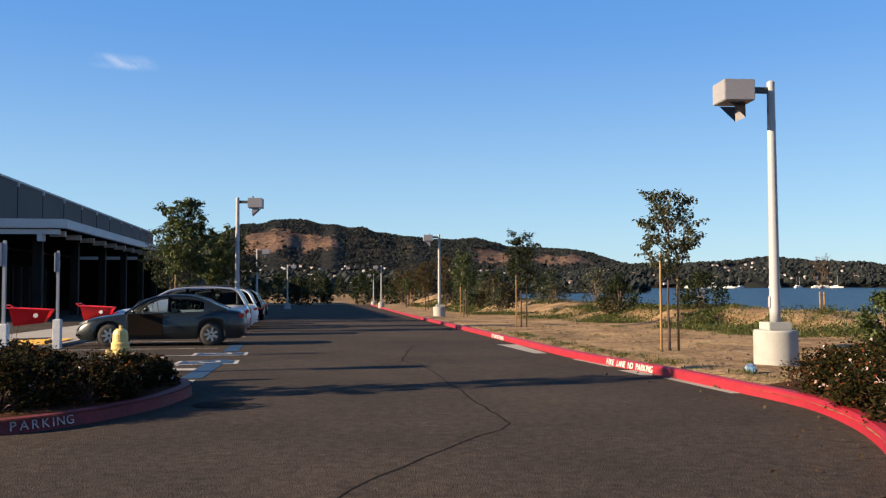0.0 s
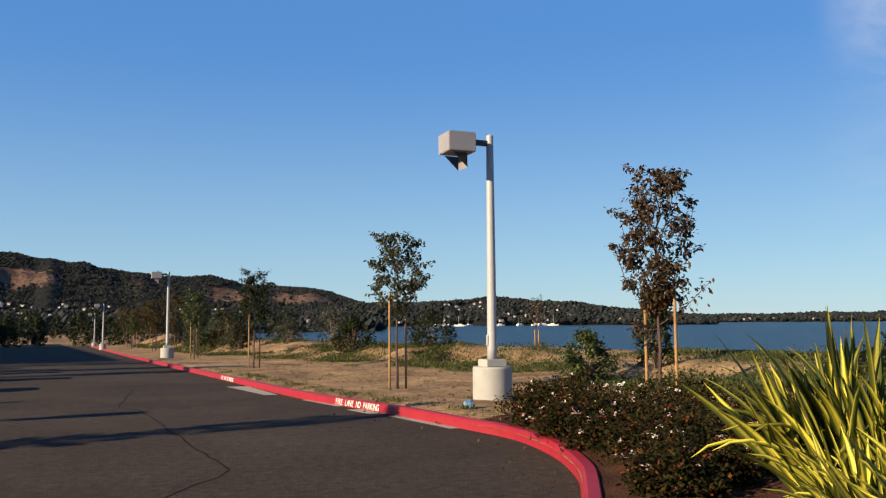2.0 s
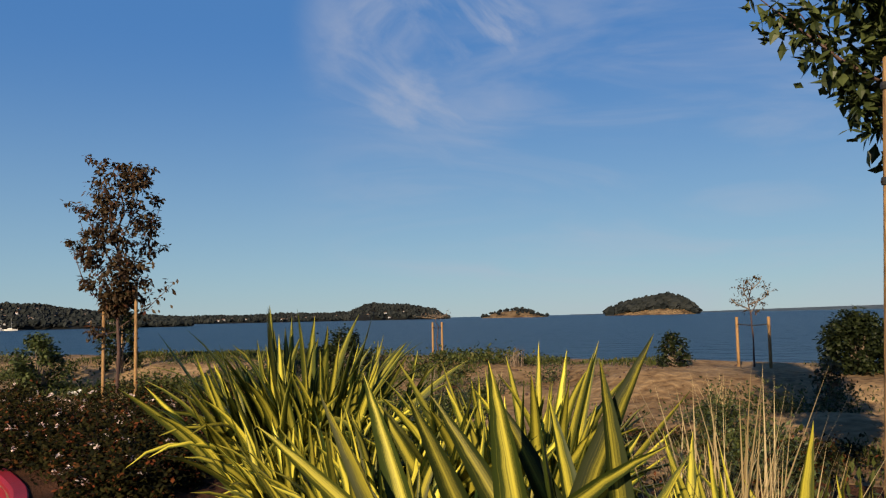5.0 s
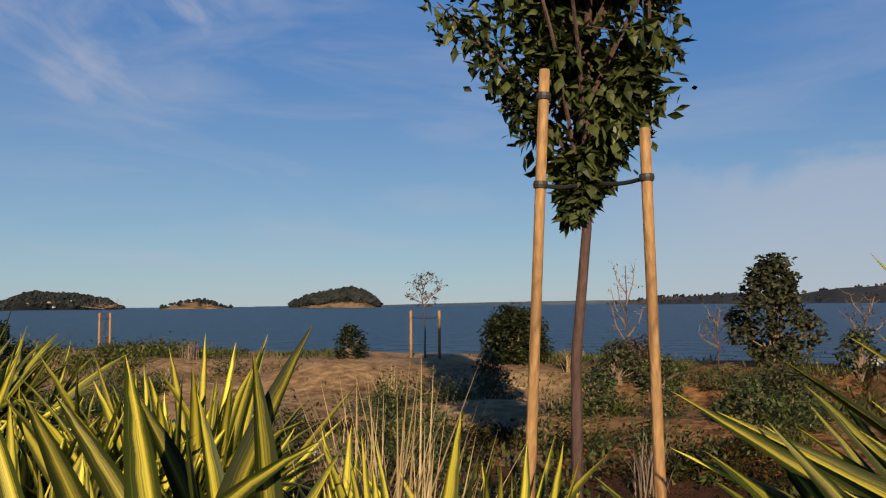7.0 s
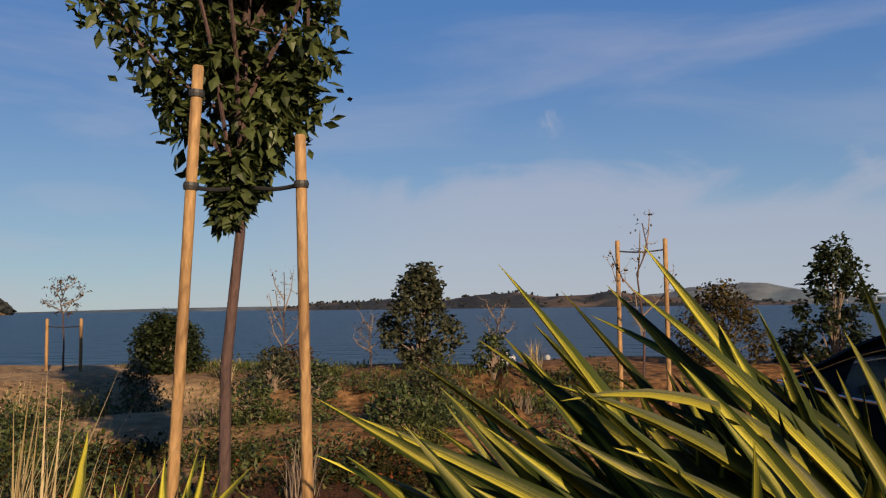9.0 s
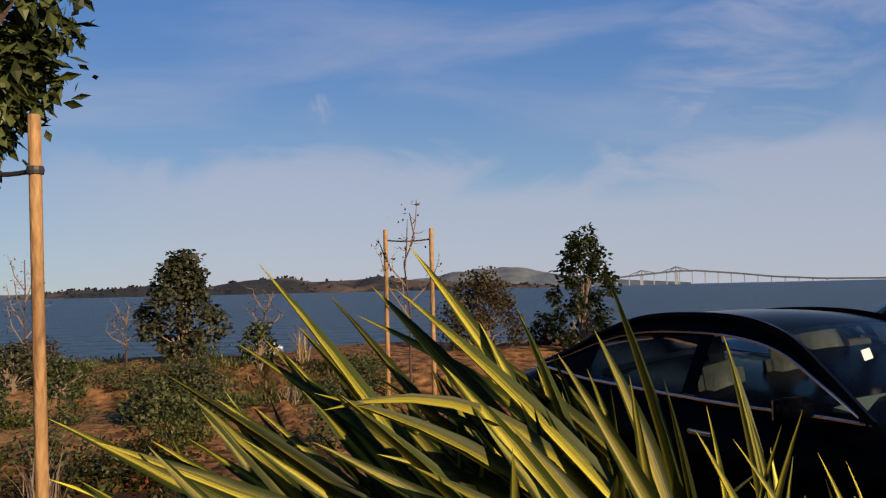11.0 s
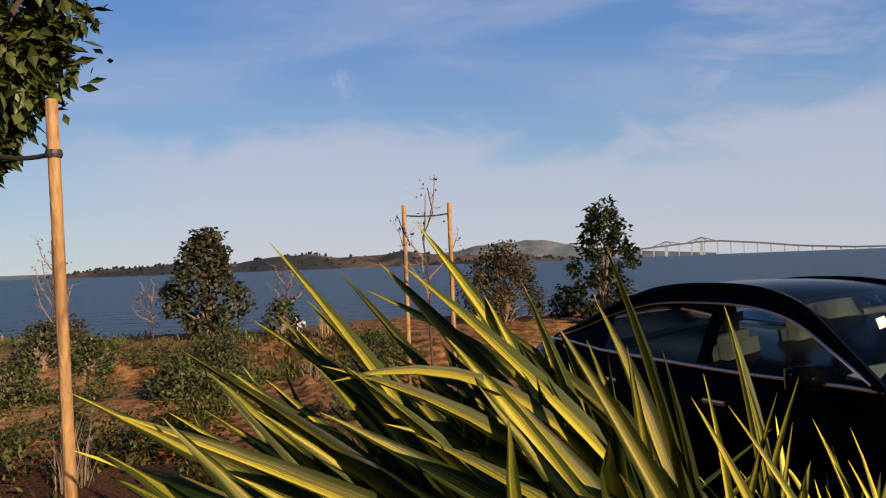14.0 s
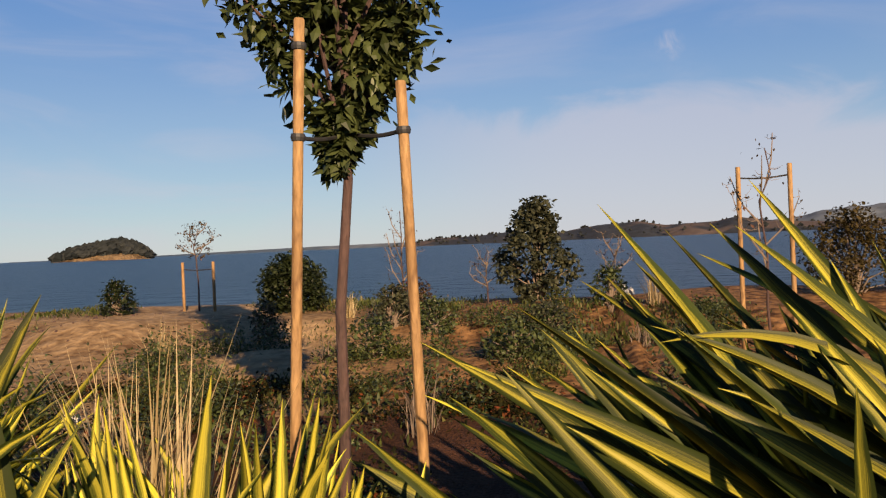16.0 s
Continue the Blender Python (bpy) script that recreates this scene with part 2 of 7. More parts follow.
def hill_mat(name, wood, grass, scale, cover):
    """Dark woods with openings of dry grass; far hills take hazed colours."""
    m, n, l, p = node_mat(name)
    tc = n.new("ShaderNodeTexCoord")
    a, b = n.new("ShaderNodeTexNoise"), n.new("ShaderNodeTexNoise")
    a.inputs["Scale"].default_value, b.inputs["Scale"].default_value = scale, scale * 9
    a.inputs["Detail"].default_value, b.inputs["Detail"].default_value = 7, 6
    for q in (a, b):
        l.new(tc.outputs["Object"], q.inputs["Vector"])
    r = n.new("ShaderNodeValToRGB")
    r.color_ramp.elements[0].position, r.color_ramp.elements[1].position = cover, cover + 0.05
    r.color_ramp.elements[0].color, r.color_ramp.elements[1].color = (*wood, 1), (*grass, 1)
    l.new(a.outputs[0], r.inputs[0])
    mx = n.new("ShaderNodeMixRGB")
    mx.blend_type = "MULTIPLY"
    mx.inputs[0].default_value = 0.7
    l.new(r.outputs[0], mx.inputs[1])
    l.new(b.outputs[0], mx.inputs[2])
    l.new(mx.outputs[0], p.inputs["Base Color"])
    p.inputs["Roughness"].default_value = 0.95
    p.inputs["Specular IOR Level"].default_value = 0.1
    bp = n.new("ShaderNodeBump")
    bp.inputs["Strength"].default_value, bp.inputs["Distance"].default_value = 1.0, 6.0
    l.new(b.outputs[0], bp.inputs["Height"])
    l.new(bp.outputs[0], p.inputs["Normal"])
    return m


def soil_mat():
    """Bare bank: pale trodden sand, going over to red-brown earth towards the bays."""
    m = surface("sandy_soil", (0.085, 0.048, 0.024), (0.37, 0.26, 0.145), 0.95, 7, 0.55, 1.0, spec=0.1)
    n, l, p = m.node_tree.nodes, m.node_tree.links, m.node_tree.nodes["Principled BSDF"]
    pale = p.inputs["Base Color"].links[0].from_socket
    tc, sep = n.new("ShaderNodeTexCoord"), n.new("ShaderNodeSeparateXYZ")
    l.new(tc.outputs["Object"], sep.inputs[0])
    patch, grit = n.new("ShaderNodeTexNoise"), n.new("ShaderNodeTexNoise")
    patch.inputs["Scale"].default_value, patch.inputs["Detail"].default_value = 0.5, 7
    grit.inputs["Scale"].default_value, grit.inputs["Detail"].default_value = 6.0, 9
    for q in (patch, grit):
        l.new(tc.outputs["Object"], q.inputs["Vector"])
    shift = n.new("ShaderNodeMath")
    shift.operation = "MULTIPLY_ADD"
    shift.inputs[1].default_value = 9.0
    l.new(patch.outputs[0], shift.inputs[0])
    l.new(sep.outputs[1], shift.inputs[2])
    r = n.new("ShaderNodeMapRange")
    r.interpolation_type = "SMOOTHSTEP"
    r.inputs["From Min"].default_value, r.inputs["From Max"].default_value = 5.5, 10.0
    l.new(shift.outputs[0], r.inputs["Value"])
    ramp = n.new("ShaderNodeValToRGB")
    ramp.color_ramp.elements[0].position, ramp.color_ramp.elements[1].position = 0.36, 0.66
    ramp.color_ramp.elements[0].color, ramp.color_ramp.elements[1].color = (0.045, 0.021, 0.009, 1), (0.235, 0.125, 0.052, 1)
    l.new(grit.outputs[0], ramp.inputs[0])
    mx = n.new("ShaderNodeMixRGB")
    l.new(r.outputs[0], mx.inputs[0])
    l.new(ramp.outputs[0], mx.inputs[1])
    l.new(pale, mx.inputs[2])
    l.new(mx.outputs[0], p.inputs["Base Color"])
    return m


ASPHALT = asphalt_mat()
TAR = surface("tar_seal", (0.010, 0.009, 0.008), (0.022, 0.019, 0.017), 0.95, 30, 4, 0.2, spec=0.05)
CONCRETE = surface("concrete", (0.23, 0.235, 0.235), (0.335, 0.34, 0.335), 0.88, 60, 3, 0.25)
PAVING = surface("paving", (0.2166, 0.2018, 0.1801), (0.3036, 0.2888, 0.2601), 0.9, 50, 1.5, 0.2)
RED_KERB = surface("red_paint", (0.165, 0.0036, 0.0104), (0.262, 0.0070, 0.0183), 0.55, 30, 2.5, 0.25)
WHITE_PAINT = surface("white_paint", (0.55, 0.55, 0.53), (0.8, 0.8, 0.78), 0.7, 35, 6, 0.15)
ROAD_WHITE = surface("worn_road_white", (0.16, 0.155, 0.15), (0.55, 0.54, 0.52), 0.85, 14, 5, 0.15, spec=0.08)
BLUE_PAINT = surface("blue_paint", (0.018, 0.04, 0.085), (0.028, 0.075, 0.16), 0.85, 14, 5, 0.15, spec=0.06)
YELLOW_PAINT = surface("tactile_yellow", (0.62, 0.33, 0.02), (0.75, 0.43, 0.04), 0.7, 30, 5, 0.2)
HYDRANT = surface("hydrant_paint", (0.5203, 0.3758, 0.1157), (0.6133, 0.4768, 0.1949), 0.45, 25, 4, 0.12)
STEEL = surface("painted_steel", (0.265, 0.275, 0.30), (0.335, 0.345, 0.375), 0.42, 30, 2, 0.05)
LAMP_BOX = surface("lamp_box_paint", (0.19, 0.188, 0.21), (0.235, 0.232, 0.255), 0.5, 25, 2, 0.05)
DARK_METAL = surface("dark_metal", (0.02, 0.02, 0.02), (0.05, 0.05, 0.05), 0.5, 30, 3, 0.05)
SOIL = soil_mat()
MULCH = surface("bark_mulch", (0.0191, 0.0096, 0.0061), (0.1001, 0.0452, 0.0244), 0.95, 45, 2.2, 1.0, spec=0.1)
BARK = surface("bark", (0.024, 0.013, 0.012), (0.082, 0.045, 0.038), 0.85, 60, 8, 0.6, stretch=(1, 1, 0.3))
STAKE_WOOD = surface("stake_wood", (0.10, 0.050, 0.018), (0.39, 0.24, 0.10), 0.78, 42, 3.5, 0.5, stretch=(1, 1, 0.3))
RUBBER = surface("black_rubber", (0.012, 0.012, 0.012), (0.03, 0.03, 0.03), 0.6, 40, 6, 0.1)
TWIG = surface("twig", (0.10, 0.075, 0.055), (0.2, 0.15, 0.11), 0.85, 30, 6, 0.2)
LEAF_DARK = foliage("leaf_dark_green", (0.007, 0.0122, 0.0043), (0.0305, 0.0418, 0.0122))
LEAF_FRESH = foliage("leaf_fresh_green", (0.012, 0.020, 0.006), (0.085, 0.108, 0.036), 0.3, 0.42, spec=0.25)
LEAF_RUSSET = foliage("leaf_russet", (0.0339, 0.0191, 0.0122), (0.0818, 0.0574, 0.027), third=(0.1087, 0.0339, 0.02))
LEAF_GREY = foliage("leaf_grey_green", (0.016, 0.021, 0.012), (0.082, 0.086, 0.046))
LEAF_OLIVE = foliage("leaf_olive_brown", (0.022, 0.018, 0.006), (0.085, 0.062, 0.018))
SHRUB_LEAF = foliage("shrub_leaf", (0.004, 0.0055, 0.002), (0.026, 0.024, 0.006), 0.1, 0.8, third=(0.13, 0.035, 0.014), spec=0.08)
PETAL = foliage("pale_petal", (0.55, 0.38, 0.36), (0.8, 0.68, 0.64), 0.3)
WEED = foliage("weed_green", (0.016, 0.026, 0.006), (0.082, 0.098, 0.022), 0.3, third=(0.16, 0.115, 0.05))
STRAW = foliage("straw", (0.272, 0.2, 0.096), (0.496, 0.4, 0.224), 0.3)
SWORD = blade("sword_leaf", (0.024, 0.036, 0.007), (0.30, 0.28, 0.035), 0.42, 0.72)
SWORD_GOLD = blade("sword_leaf_gold", (0.060, 0.075, 0.012), (0.56, 0.50, 0.06), 0.54, 0.80)
SWORD_PALE = blade("sword_leaf_pale", (0.055, 0.072, 0.014), (0.42, 0.39, 0.06), 0.44, 0.76)
SWORD_BROAD = blade("sword_leaf_broad", (0.026, 0.038, 0.007), (0.42, 0.375, 0.045), 0.42, 0.70)
WATER = water_mat()
HILL = hill_mat("wooded_hill", (0.020, 0.021, 0.019), (0.075, 0.055, 0.036), 0.006, 0.60)
DRY_GRASS = hill_mat("dry_hill_grass", (0.10, 0.064, 0.048), (0.18, 0.112, 0.08), 0.012, 0.42)
# the next two have the haze of distance mixed into their base colours
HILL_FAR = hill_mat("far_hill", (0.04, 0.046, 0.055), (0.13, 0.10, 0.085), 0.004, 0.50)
HILL_HAZE_BLUE = hill_mat("distant_hill", (0.11, 0.15, 0.19), (0.16, 0.19, 0.22), 0.002, 0.5)
CLIFF = hill_mat("island_cliff", (0.16, 0.104, 0.056), (0.336, 0.232, 0.128), 0.03, 0.45)
# slight blue cast of haze put into the leaf colour
WOODS = foliage("far_woods", (0.011, 0.0145, 0.016), (0.030, 0.034, 0.034), 0.05, 0.9, spec=0.05)
HOUSE_WALL = surface("house_wall", (0.24, 0.25, 0.28), (0.42, 0.44, 0.48), 0.8, 1, 0.1, 0)
HOUSE_ROOF = surface("house_roof", (0.12, 0.08, 0.06), (0.25, 0.17, 0.13), 0.8, 1, 0.2, 0)
STUCCO = surface("stucco", (0.098, 0.086, 0.080), (0.132, 0.118, 0.110), 0.9, 18, 0.6, 0.2)
TRIM_WHITE = surface("fascia_paint", (0.48, 0.46, 0.45), (0.58, 0.56, 0.54), 0.6, 20, 1, 0.05)
# near-black cladding: the shade it stands in is put into the colour
SHADE_DARK = surface("shade_dark_cladding", (0.006, 0.004, 0.0035), (0.014, 0.009, 0.007), 0.9, 20, 1, 0.15, spec=0.1)
STORE_GLASS = surface("shop_glass", (0.01, 0.012, 0.014), (0.025, 0.028, 0.03), 0.08, 3, 0.5, 0)
RED_PLASTIC = surface("red_plastic", (0.55, 0.012, 0.02), (0.68, 0.02, 0.03), 0.4, 20, 3, 0.03)
CHROME = surface("chrome", (0.6, 0.6, 0.6), (0.75, 0.75, 0.75), 0.15, 10, 2, 0, metal=1.0)
ALLOY = surface("alloy", (0.45, 0.45, 0.46), (0.6, 0.6, 0.62), 0.3, 10, 2, 0, metal=1.0)
TYRE = surface("tyre", (0.012, 0.012, 0.013), (0.03, 0.03, 0.03), 0.85, 60, 8, 0.3)
PAINT_BLACK = surface("car_paint_black", (0.0009, 0.001, 0.0017), (0.0013, 0.0014, 0.0024), 0.18, 3, 1, 0, spec=0.3, ior=1.1)
PAINT_GREY = surface("car_paint_grey", (0.009, 0.013, 0.015), (0.014, 0.019, 0.021), 0.3, 3, 1, 0, metal=0.3, coat=0.4)
PAINT_SILVER = surface("car_paint_silver", (0.40, 0.41, 0.44), (0.46, 0.47, 0.5), 0.3, 3, 1, 0, metal=0.5, coat=1.0)
PAINT_WHITE = surface("car_paint_white", (0.62, 0.62, 0.63), (0.7, 0.7, 0.71), 0.3, 3, 1, 0, coat=1.0)
CAR_GLASS = glazing("car_glass", (0.42, 0.56, 0.55))
DARK_GLASS = glazing("tinted_car_glass", (0.06, 0.07, 0.075))
# column paint darkened for the shade under the canopy
SHADED_STEEL = surface("shaded_column_paint", (0.008, 0.007, 0.006), (0.018, 0.015, 0.013), 0.7, 30, 3, 0.05, spec=0.2)
INTERIOR = surface("seat_leather", (0.012, 0.016, 0.015), (0.024, 0.03, 0.028), 0.6, 40, 3, 0.2)
DASH = surface("dashboard_vinyl", (0.05, 0.07, 0.066), (0.08, 0.105, 0.098), 0.6, 60, 4, 0.15)
DOOR_TRIM = surface("door_trim", (0.20, 0.20, 0.195), (0.27, 0.27, 0.26), 0.7, 30, 3, 0.1)
TAIL_RED = surface("tail_lamp", (0.30, 0.01, 0.015), (0.4, 0.015, 0.02), 0.2, 10, 2, 0, coat=1.0)
HEAD_LAMP = surface("head_lamp", (0.5, 0.52, 0.54), (0.7, 0.72, 0.74), 0.1, 10, 2, 0, metal=0.6)
PLASTIC_BLACK = surface("black_plastic", (0.012, 0.012, 0.013), (0.03, 0.03, 0.032), 0.55, 40, 4, 0.1)

# ---------------- mesh helpers ----------------


def mesh_object(name, verts, faces, material, smooth=False, uv=None):
    me = bpy.data.meshes.new(name)
    me.from_pydata([tuple(v) for v in verts], [], [tuple(f) for f in faces])
    if material:
        me.materials.append(material)
    if smooth:
        me.polygons.foreach_set("use_smooth", [True] * len(me.polygons))
    me.update()
    return me


def linked(name, me, parent=None, m=None):
    ob = new(name, me)
    if parent:
        ob.parent = parent
    if m is not None:
        ob.matrix_basis = m
    return ob


def part(name, bm, material, parent=None, label="", smooth=False):
    me = bpy.data.meshes.new(name)
    bm.to_mesh(me)
    bm.free()
    me.materials.append(material)
    if smooth:
        me.polygons.foreach_set("use_smooth", [True] * len(me.polygons))
    ob = linked(name, me, parent)
    return tagged(ob, label) if label else ob


def thing(name, m, label, category, group="", kind=""):
    """An Empty at a thing's base, which carries its parts."""
    ob = new(name)
    ob.empty_display_size = 0.1
    ob.matrix_basis = m
    return tagged(ob, label, category, group, kind)


def box(bm, size, at=(0, 0, 0), turn=(0, 0, 0), bevel=0.0):
    r = bmesh.ops.create_cube(bm, size=1.0)
    vs = r["verts"]
    m = pose(*at, *turn) @ Matrix.Diagonal((*size, 1))
    bmesh.ops.transform(bm, matrix=m, verts=vs)
    if bevel:
        es = list({e for v in vs for e in v.link_edges})
        bmesh.ops.bevel(bm, geom=es, offset=bevel, segments=2, affect="EDGES")
    return bm


def boxed(size, at=(0, 0, 0), turn=(0, 0, 0), bevel=0.0):
    return box(bmesh.new(), size, at, turn, bevel)


def tube(bm, pts, radii, sides=8, cap=True):
    """A tapered round rod along points."""
    pts = [Vector(p) for p in pts]
    rings = []
    for i, p in enumerate(pts):
        d = (pts[min(i + 1, len(pts) - 1)] - pts[max(i - 1, 0)]).normalized()
        a = d.orthogonal().normalized() if i == 0 else (a - d * a.dot(d)).normalized()
        b = d.cross(a)
        rings.append([bm.verts.new(p + (a * math.cos(k * math.tau / sides) + b * math.sin(k * math.tau / sides)) * radii[i]) for k in range(sides)])
    for r, s in zip(rings, rings[1:]):
        for k in range(sides):
            bm.faces.new((r[k], r[(k + 1) % sides], s[(k + 1) % sides], s[k]))
    if cap:
        bm.faces.new(rings[0][::-1])
        bm.faces.new(rings[-1])
    return bm


def lathe(bm, profile, sides=20, at=(0, 0, 0), axis="Z"):
    """A turned solid: (radius, height) pairs from the bottom up."""
    turn = {"Z": Matrix(), "X": Matrix.Rotation(radians(90), 4, "Y"), "Y": Matrix.Rotation(radians(-90), 4, "X")}[axis]
    m = Matrix.Translation(at) @ turn
    rings = [[bm.verts.new(m @ Vector((r * math.cos(k * math.tau / sides), r * math.sin(k * math.tau / sides), z))) for k in range(sides)] for r, z in profile]
    for r, s in zip(rings, rings[1:]):
        for k in range(sides):
            bm.faces.new((r[k], r[(k + 1) % sides], s[(k + 1) % sides], s[k]))
    bm.faces.new(rings[0][::-1])
    bm.faces.new(rings[-1])
    return bm


def smoothstep(a, b, x):
    t = min(1.0, max(0.0, (x - a) / (b - a)))
    return t * t * (3 - 2 * t)


def along(table, x):
    """Value at x on a line of (x, value) pairs."""
    return float(np.interp(x, [p[0] for p in table], [p[1] for p in table]))


# ---------------- lie of the land ----------------
SEA = -2.19


def fall(y):
    return -0.015 * max(0.0, y - 15.0)


# the kerb's foot along the shore side of the drive: y, x
KERB = [(8.5, 3.99), (9.35, 4.3), (10.65, 4.56), (12.05, 4.58), (13.5, 4.2), (15.2, 3.73), (17.3, 3.16), (20.3, 2.37), (27.0, 1.1), (31.6, 0.25), (55.7, -4.3), (76.0, -8.0), (140.0, -19.5)]
# the round end of the planting bed, from the drive to the parking bays
NOSE = [(3.99, 8.5), (3.45, 7.2), (2.95, 5.8), (2.65, 4.2), (2.55, 2.6), (2.55, 1.0), (2.75, 0.0), (3.3, -0.6)]
BAY = [(3.3, -0.6), (4.2, -0.8), (7.6, -0.42), (8.1, -0.6), (8.25, -1.2), (8.85, -5.0), (9.9, -12.0), (13.8, -38.0)]
# eastern edge of the bays: y, x
SOUTH = [(-40.0, 14.1), (-12.0, 9.95), (-5.0, 8.9), (-1.2, 8.3), (-0.6, 8.2), (0.3, 7.6)]
# crest of the bank between the drive and the water: y, x
CREST = [(-40.0, 19.0), (-4.0, 15.1), (0.0, 14.7), (7.6, 15.9), (25.0, 16.0), (41.0, 12.0), (61.0, 6.0), (100.0, -1.0), (150.0, -9.0)]


def kerb_x(y):
    if y >= 8.5:
        return along(KERB, y)
    return along([(b, a) for a, b in NOSE[:7]][::-1], y)


def bare_mound(x, y):
    """The smooth heap of sand where nothing grows."""
    return ((x - 11.6) / 2.9) ** 2 + ((y - 7.4) / 1.7) ** 2 < 1


def land(x, y):
    """Height of the bare ground on the shore side."""
    k, c = kerb_x(y), along(CREST, y)
    base = fall(y) + 0.14
    top = 0.56 + 0.45 * fall(y)
    f = x - c
    n1 = noise.noise(Vector((x * 0.23, y * 0.23, 0.0)))
    n2 = noise.noise(Vector((x * 0.9, y * 0.9, 5.0)))
    rise = smoothstep(-6.0 - 1.2 * n1, -0.6, f)
    h = base + (top - base) * rise
    h += (0.13 * n1 + 0.05 * n2) * smoothstep(k + 0.6, k + 3.0, x) * (1 - 0.6 * rise)
    h += 0.05 * n1 * rise
    h -= 0.05 * (1 - smoothstep(k + 0.18, k + 0.6, x))
    # humps and runnels on the slope
    h += 0.34 * noise.noise(Vector((x * 0.55, y * 0.33, 9.0))) * 4 * rise * (1 - rise)
    # ruts washed slantwise down the bank
    h += 0.30 * noise.noise(Vector(((x + 0.9 * y) * 0.22, (y - x) * 0.62, 4.0))) * 4 * rise * (1 - rise) * smoothstep(7.0, 11.0, y)
    h += 0.20 * math.exp(-((x - 11.6) / 2.2) ** 2 - ((y - 7.4) / 1.5) ** 2)
    h += 0.10 * noise.noise(Vector((x * 0.4, y * 0.5, 15.0))) * rise
    if f > 0.8:
        h += (SEA - 0.7 - top) * smoothstep(0.8, 13.0, f)
    return h


# ---- ground of the shore side: one sheet from the kerb to below the water
ys = np.concatenate([np.arange(-40, -8, 1.0), np.arange(-8, 32, 0.3), np.arange(32, 60, 0.7), np.arange(60, 151, 2.0)])
verts, faces = [], []
cols = 130
for y in ys:
    k = kerb_x(y) + 0.02
    if y < 0.3:
        k = along(SOUTH, y)
    for i in range(cols):
        s = i / (cols - 1)
        x = k + (along(CREST, y) + 16.0 - k) * s
        verts.append((x, y, land(x, y)))
for j in range(len(ys) - 1):
    for i in range(cols - 1):
        a = j * cols + i
        faces.append((a, a + 1, a + cols + 1, a + cols))
ground = tagged(linked("ground", mesh_object("ground", verts, faces, SOIL, True)), "dry sandy bank with bare trodden soil", "ground", kind="structure")


def sheet(name, material, x0, x1, y0, y1, step, height, label, category):
    xs, yy = np.arange(x0, x1 + step, step), np.arange(y0, y1 + step, step)
    v = [(x, y, height(x, y)) for y in yy for x in xs]
    w = len(xs)
    f = [(j * w + i, j * w + i + 1, (j + 1) * w + i + 1, (j + 1) * w + i) for j in range(len(yy) - 1) for i in range(w - 1)]
    return tagged(linked(name, mesh_object(name, v, f, material, True)), label, category, kind="structure")


# drive and car park
v, f = [], []
ly = np.concatenate([np.arange(-40, 15, 1.0), np.arange(15, 160, 5.0)])
for y in ly:
    edge = kerb_x(y) + 0.06 if y > 0.35 else along(SOUTH, y) + 0.05
    for i in range(31):
        s = i / 30
        v.append((-70 + (edge + 70) * s, y, fall(y)))
for j in range(len(ly) - 1):
    for i in range(30):
        a = j * 31 + i
        f.append((a, a + 1, a + 32, a + 31))
tagged(linked("road", mesh_object("road", v, f, ASPHALT)), "worn dark asphalt drive and parking bays", "road", kind="structure")

# mulched planting bed between the drive and the bays
def bed_edge(y):
    return 6.4 + 1.5 * smoothstep(6.5, 3.5, y) + 0.5 * noise.noise(Vector((0, y * 0.5, 9))) - 0.12 * max(0.0, y - 6.0)


def bay_y(x):
    return along([(2.75, 0.0), (3.3, -0.6), (4.2, -0.8), (7.6, -0.42), (8.4, -0.5)], x) + 0.13


def mulch(x, y):
    return land(x, y) + 0.042 + 0.03 * noise.noise(Vector((x * 2.2, y * 2.2, 3))) * smoothstep(0, 0.5, x - kerb_x(y))


v, f, w = [], [], 26
rows = np.arange(0.3, 13.5, 0.2)
for y in rows:
    for i in range(w):
        x = kerb_x(y) + 0.12 + (bed_edge(y) - kerb_x(y)) * i / (w - 1)
        v.append((x, y, mulch(x, y)))
f += [(j * w + i, j * w + i + 1, (j + 1) * w + i + 1, (j + 1) * w + i) for j in range(len(rows) - 1) for i in range(w - 1)]
tagged(linked("planting_bed", mesh_object("planting_bed", v, f, MULCH, True)), "planting bed covered with dark bark mulch", "ground", kind="structure")

for name, x0, x1, material, label in (("planting_bed", 2.8, 5.6, MULCH, "mulched strip of the planting bed beside the bays"), ("bank_foot", 5.4, 8.5, SOIL, "bare soil at the foot of the bank")):
    v, f = [], []
    cols2 = np.arange(x0, x1, 0.1)
    for x in cols2:
        for i in range(10):
            y = bay_y(x) + (0.62 - bay_y(x)) * i / 9
            v.append((x, y, 0.152 + 0.004 * i + 0.03 * noise.noise(Vector((x * 2.2, y * 2.2, 3))) * (i > 1)))
    f = [(j * 10 + i, (j + 1) * 10 + i, (j + 1) * 10 + i + 1, j * 10 + i + 1) for j in range(len(cols2) - 1) for i in range(9)]
    tagged(linked(name, mesh_object(name, v, f, material, True)), label, "ground", kind="structure")

tagged(linked("water", mesh_object("water", [(-4950, -4950, SEA), (4950, -4950, SEA), (4950, 4950, SEA), (-4950, 4950, SEA)], [(0, 1, 2, 3)], WATER)), "deep blue rippled bay water", "water", kind="structure")


sheet("far_ground", SOIL, -260, -6, 150, 360, 10, lambda x, y: fall(min(y, 150.0)) - 0.12, "low ground beyond the end of the drive", "ground")


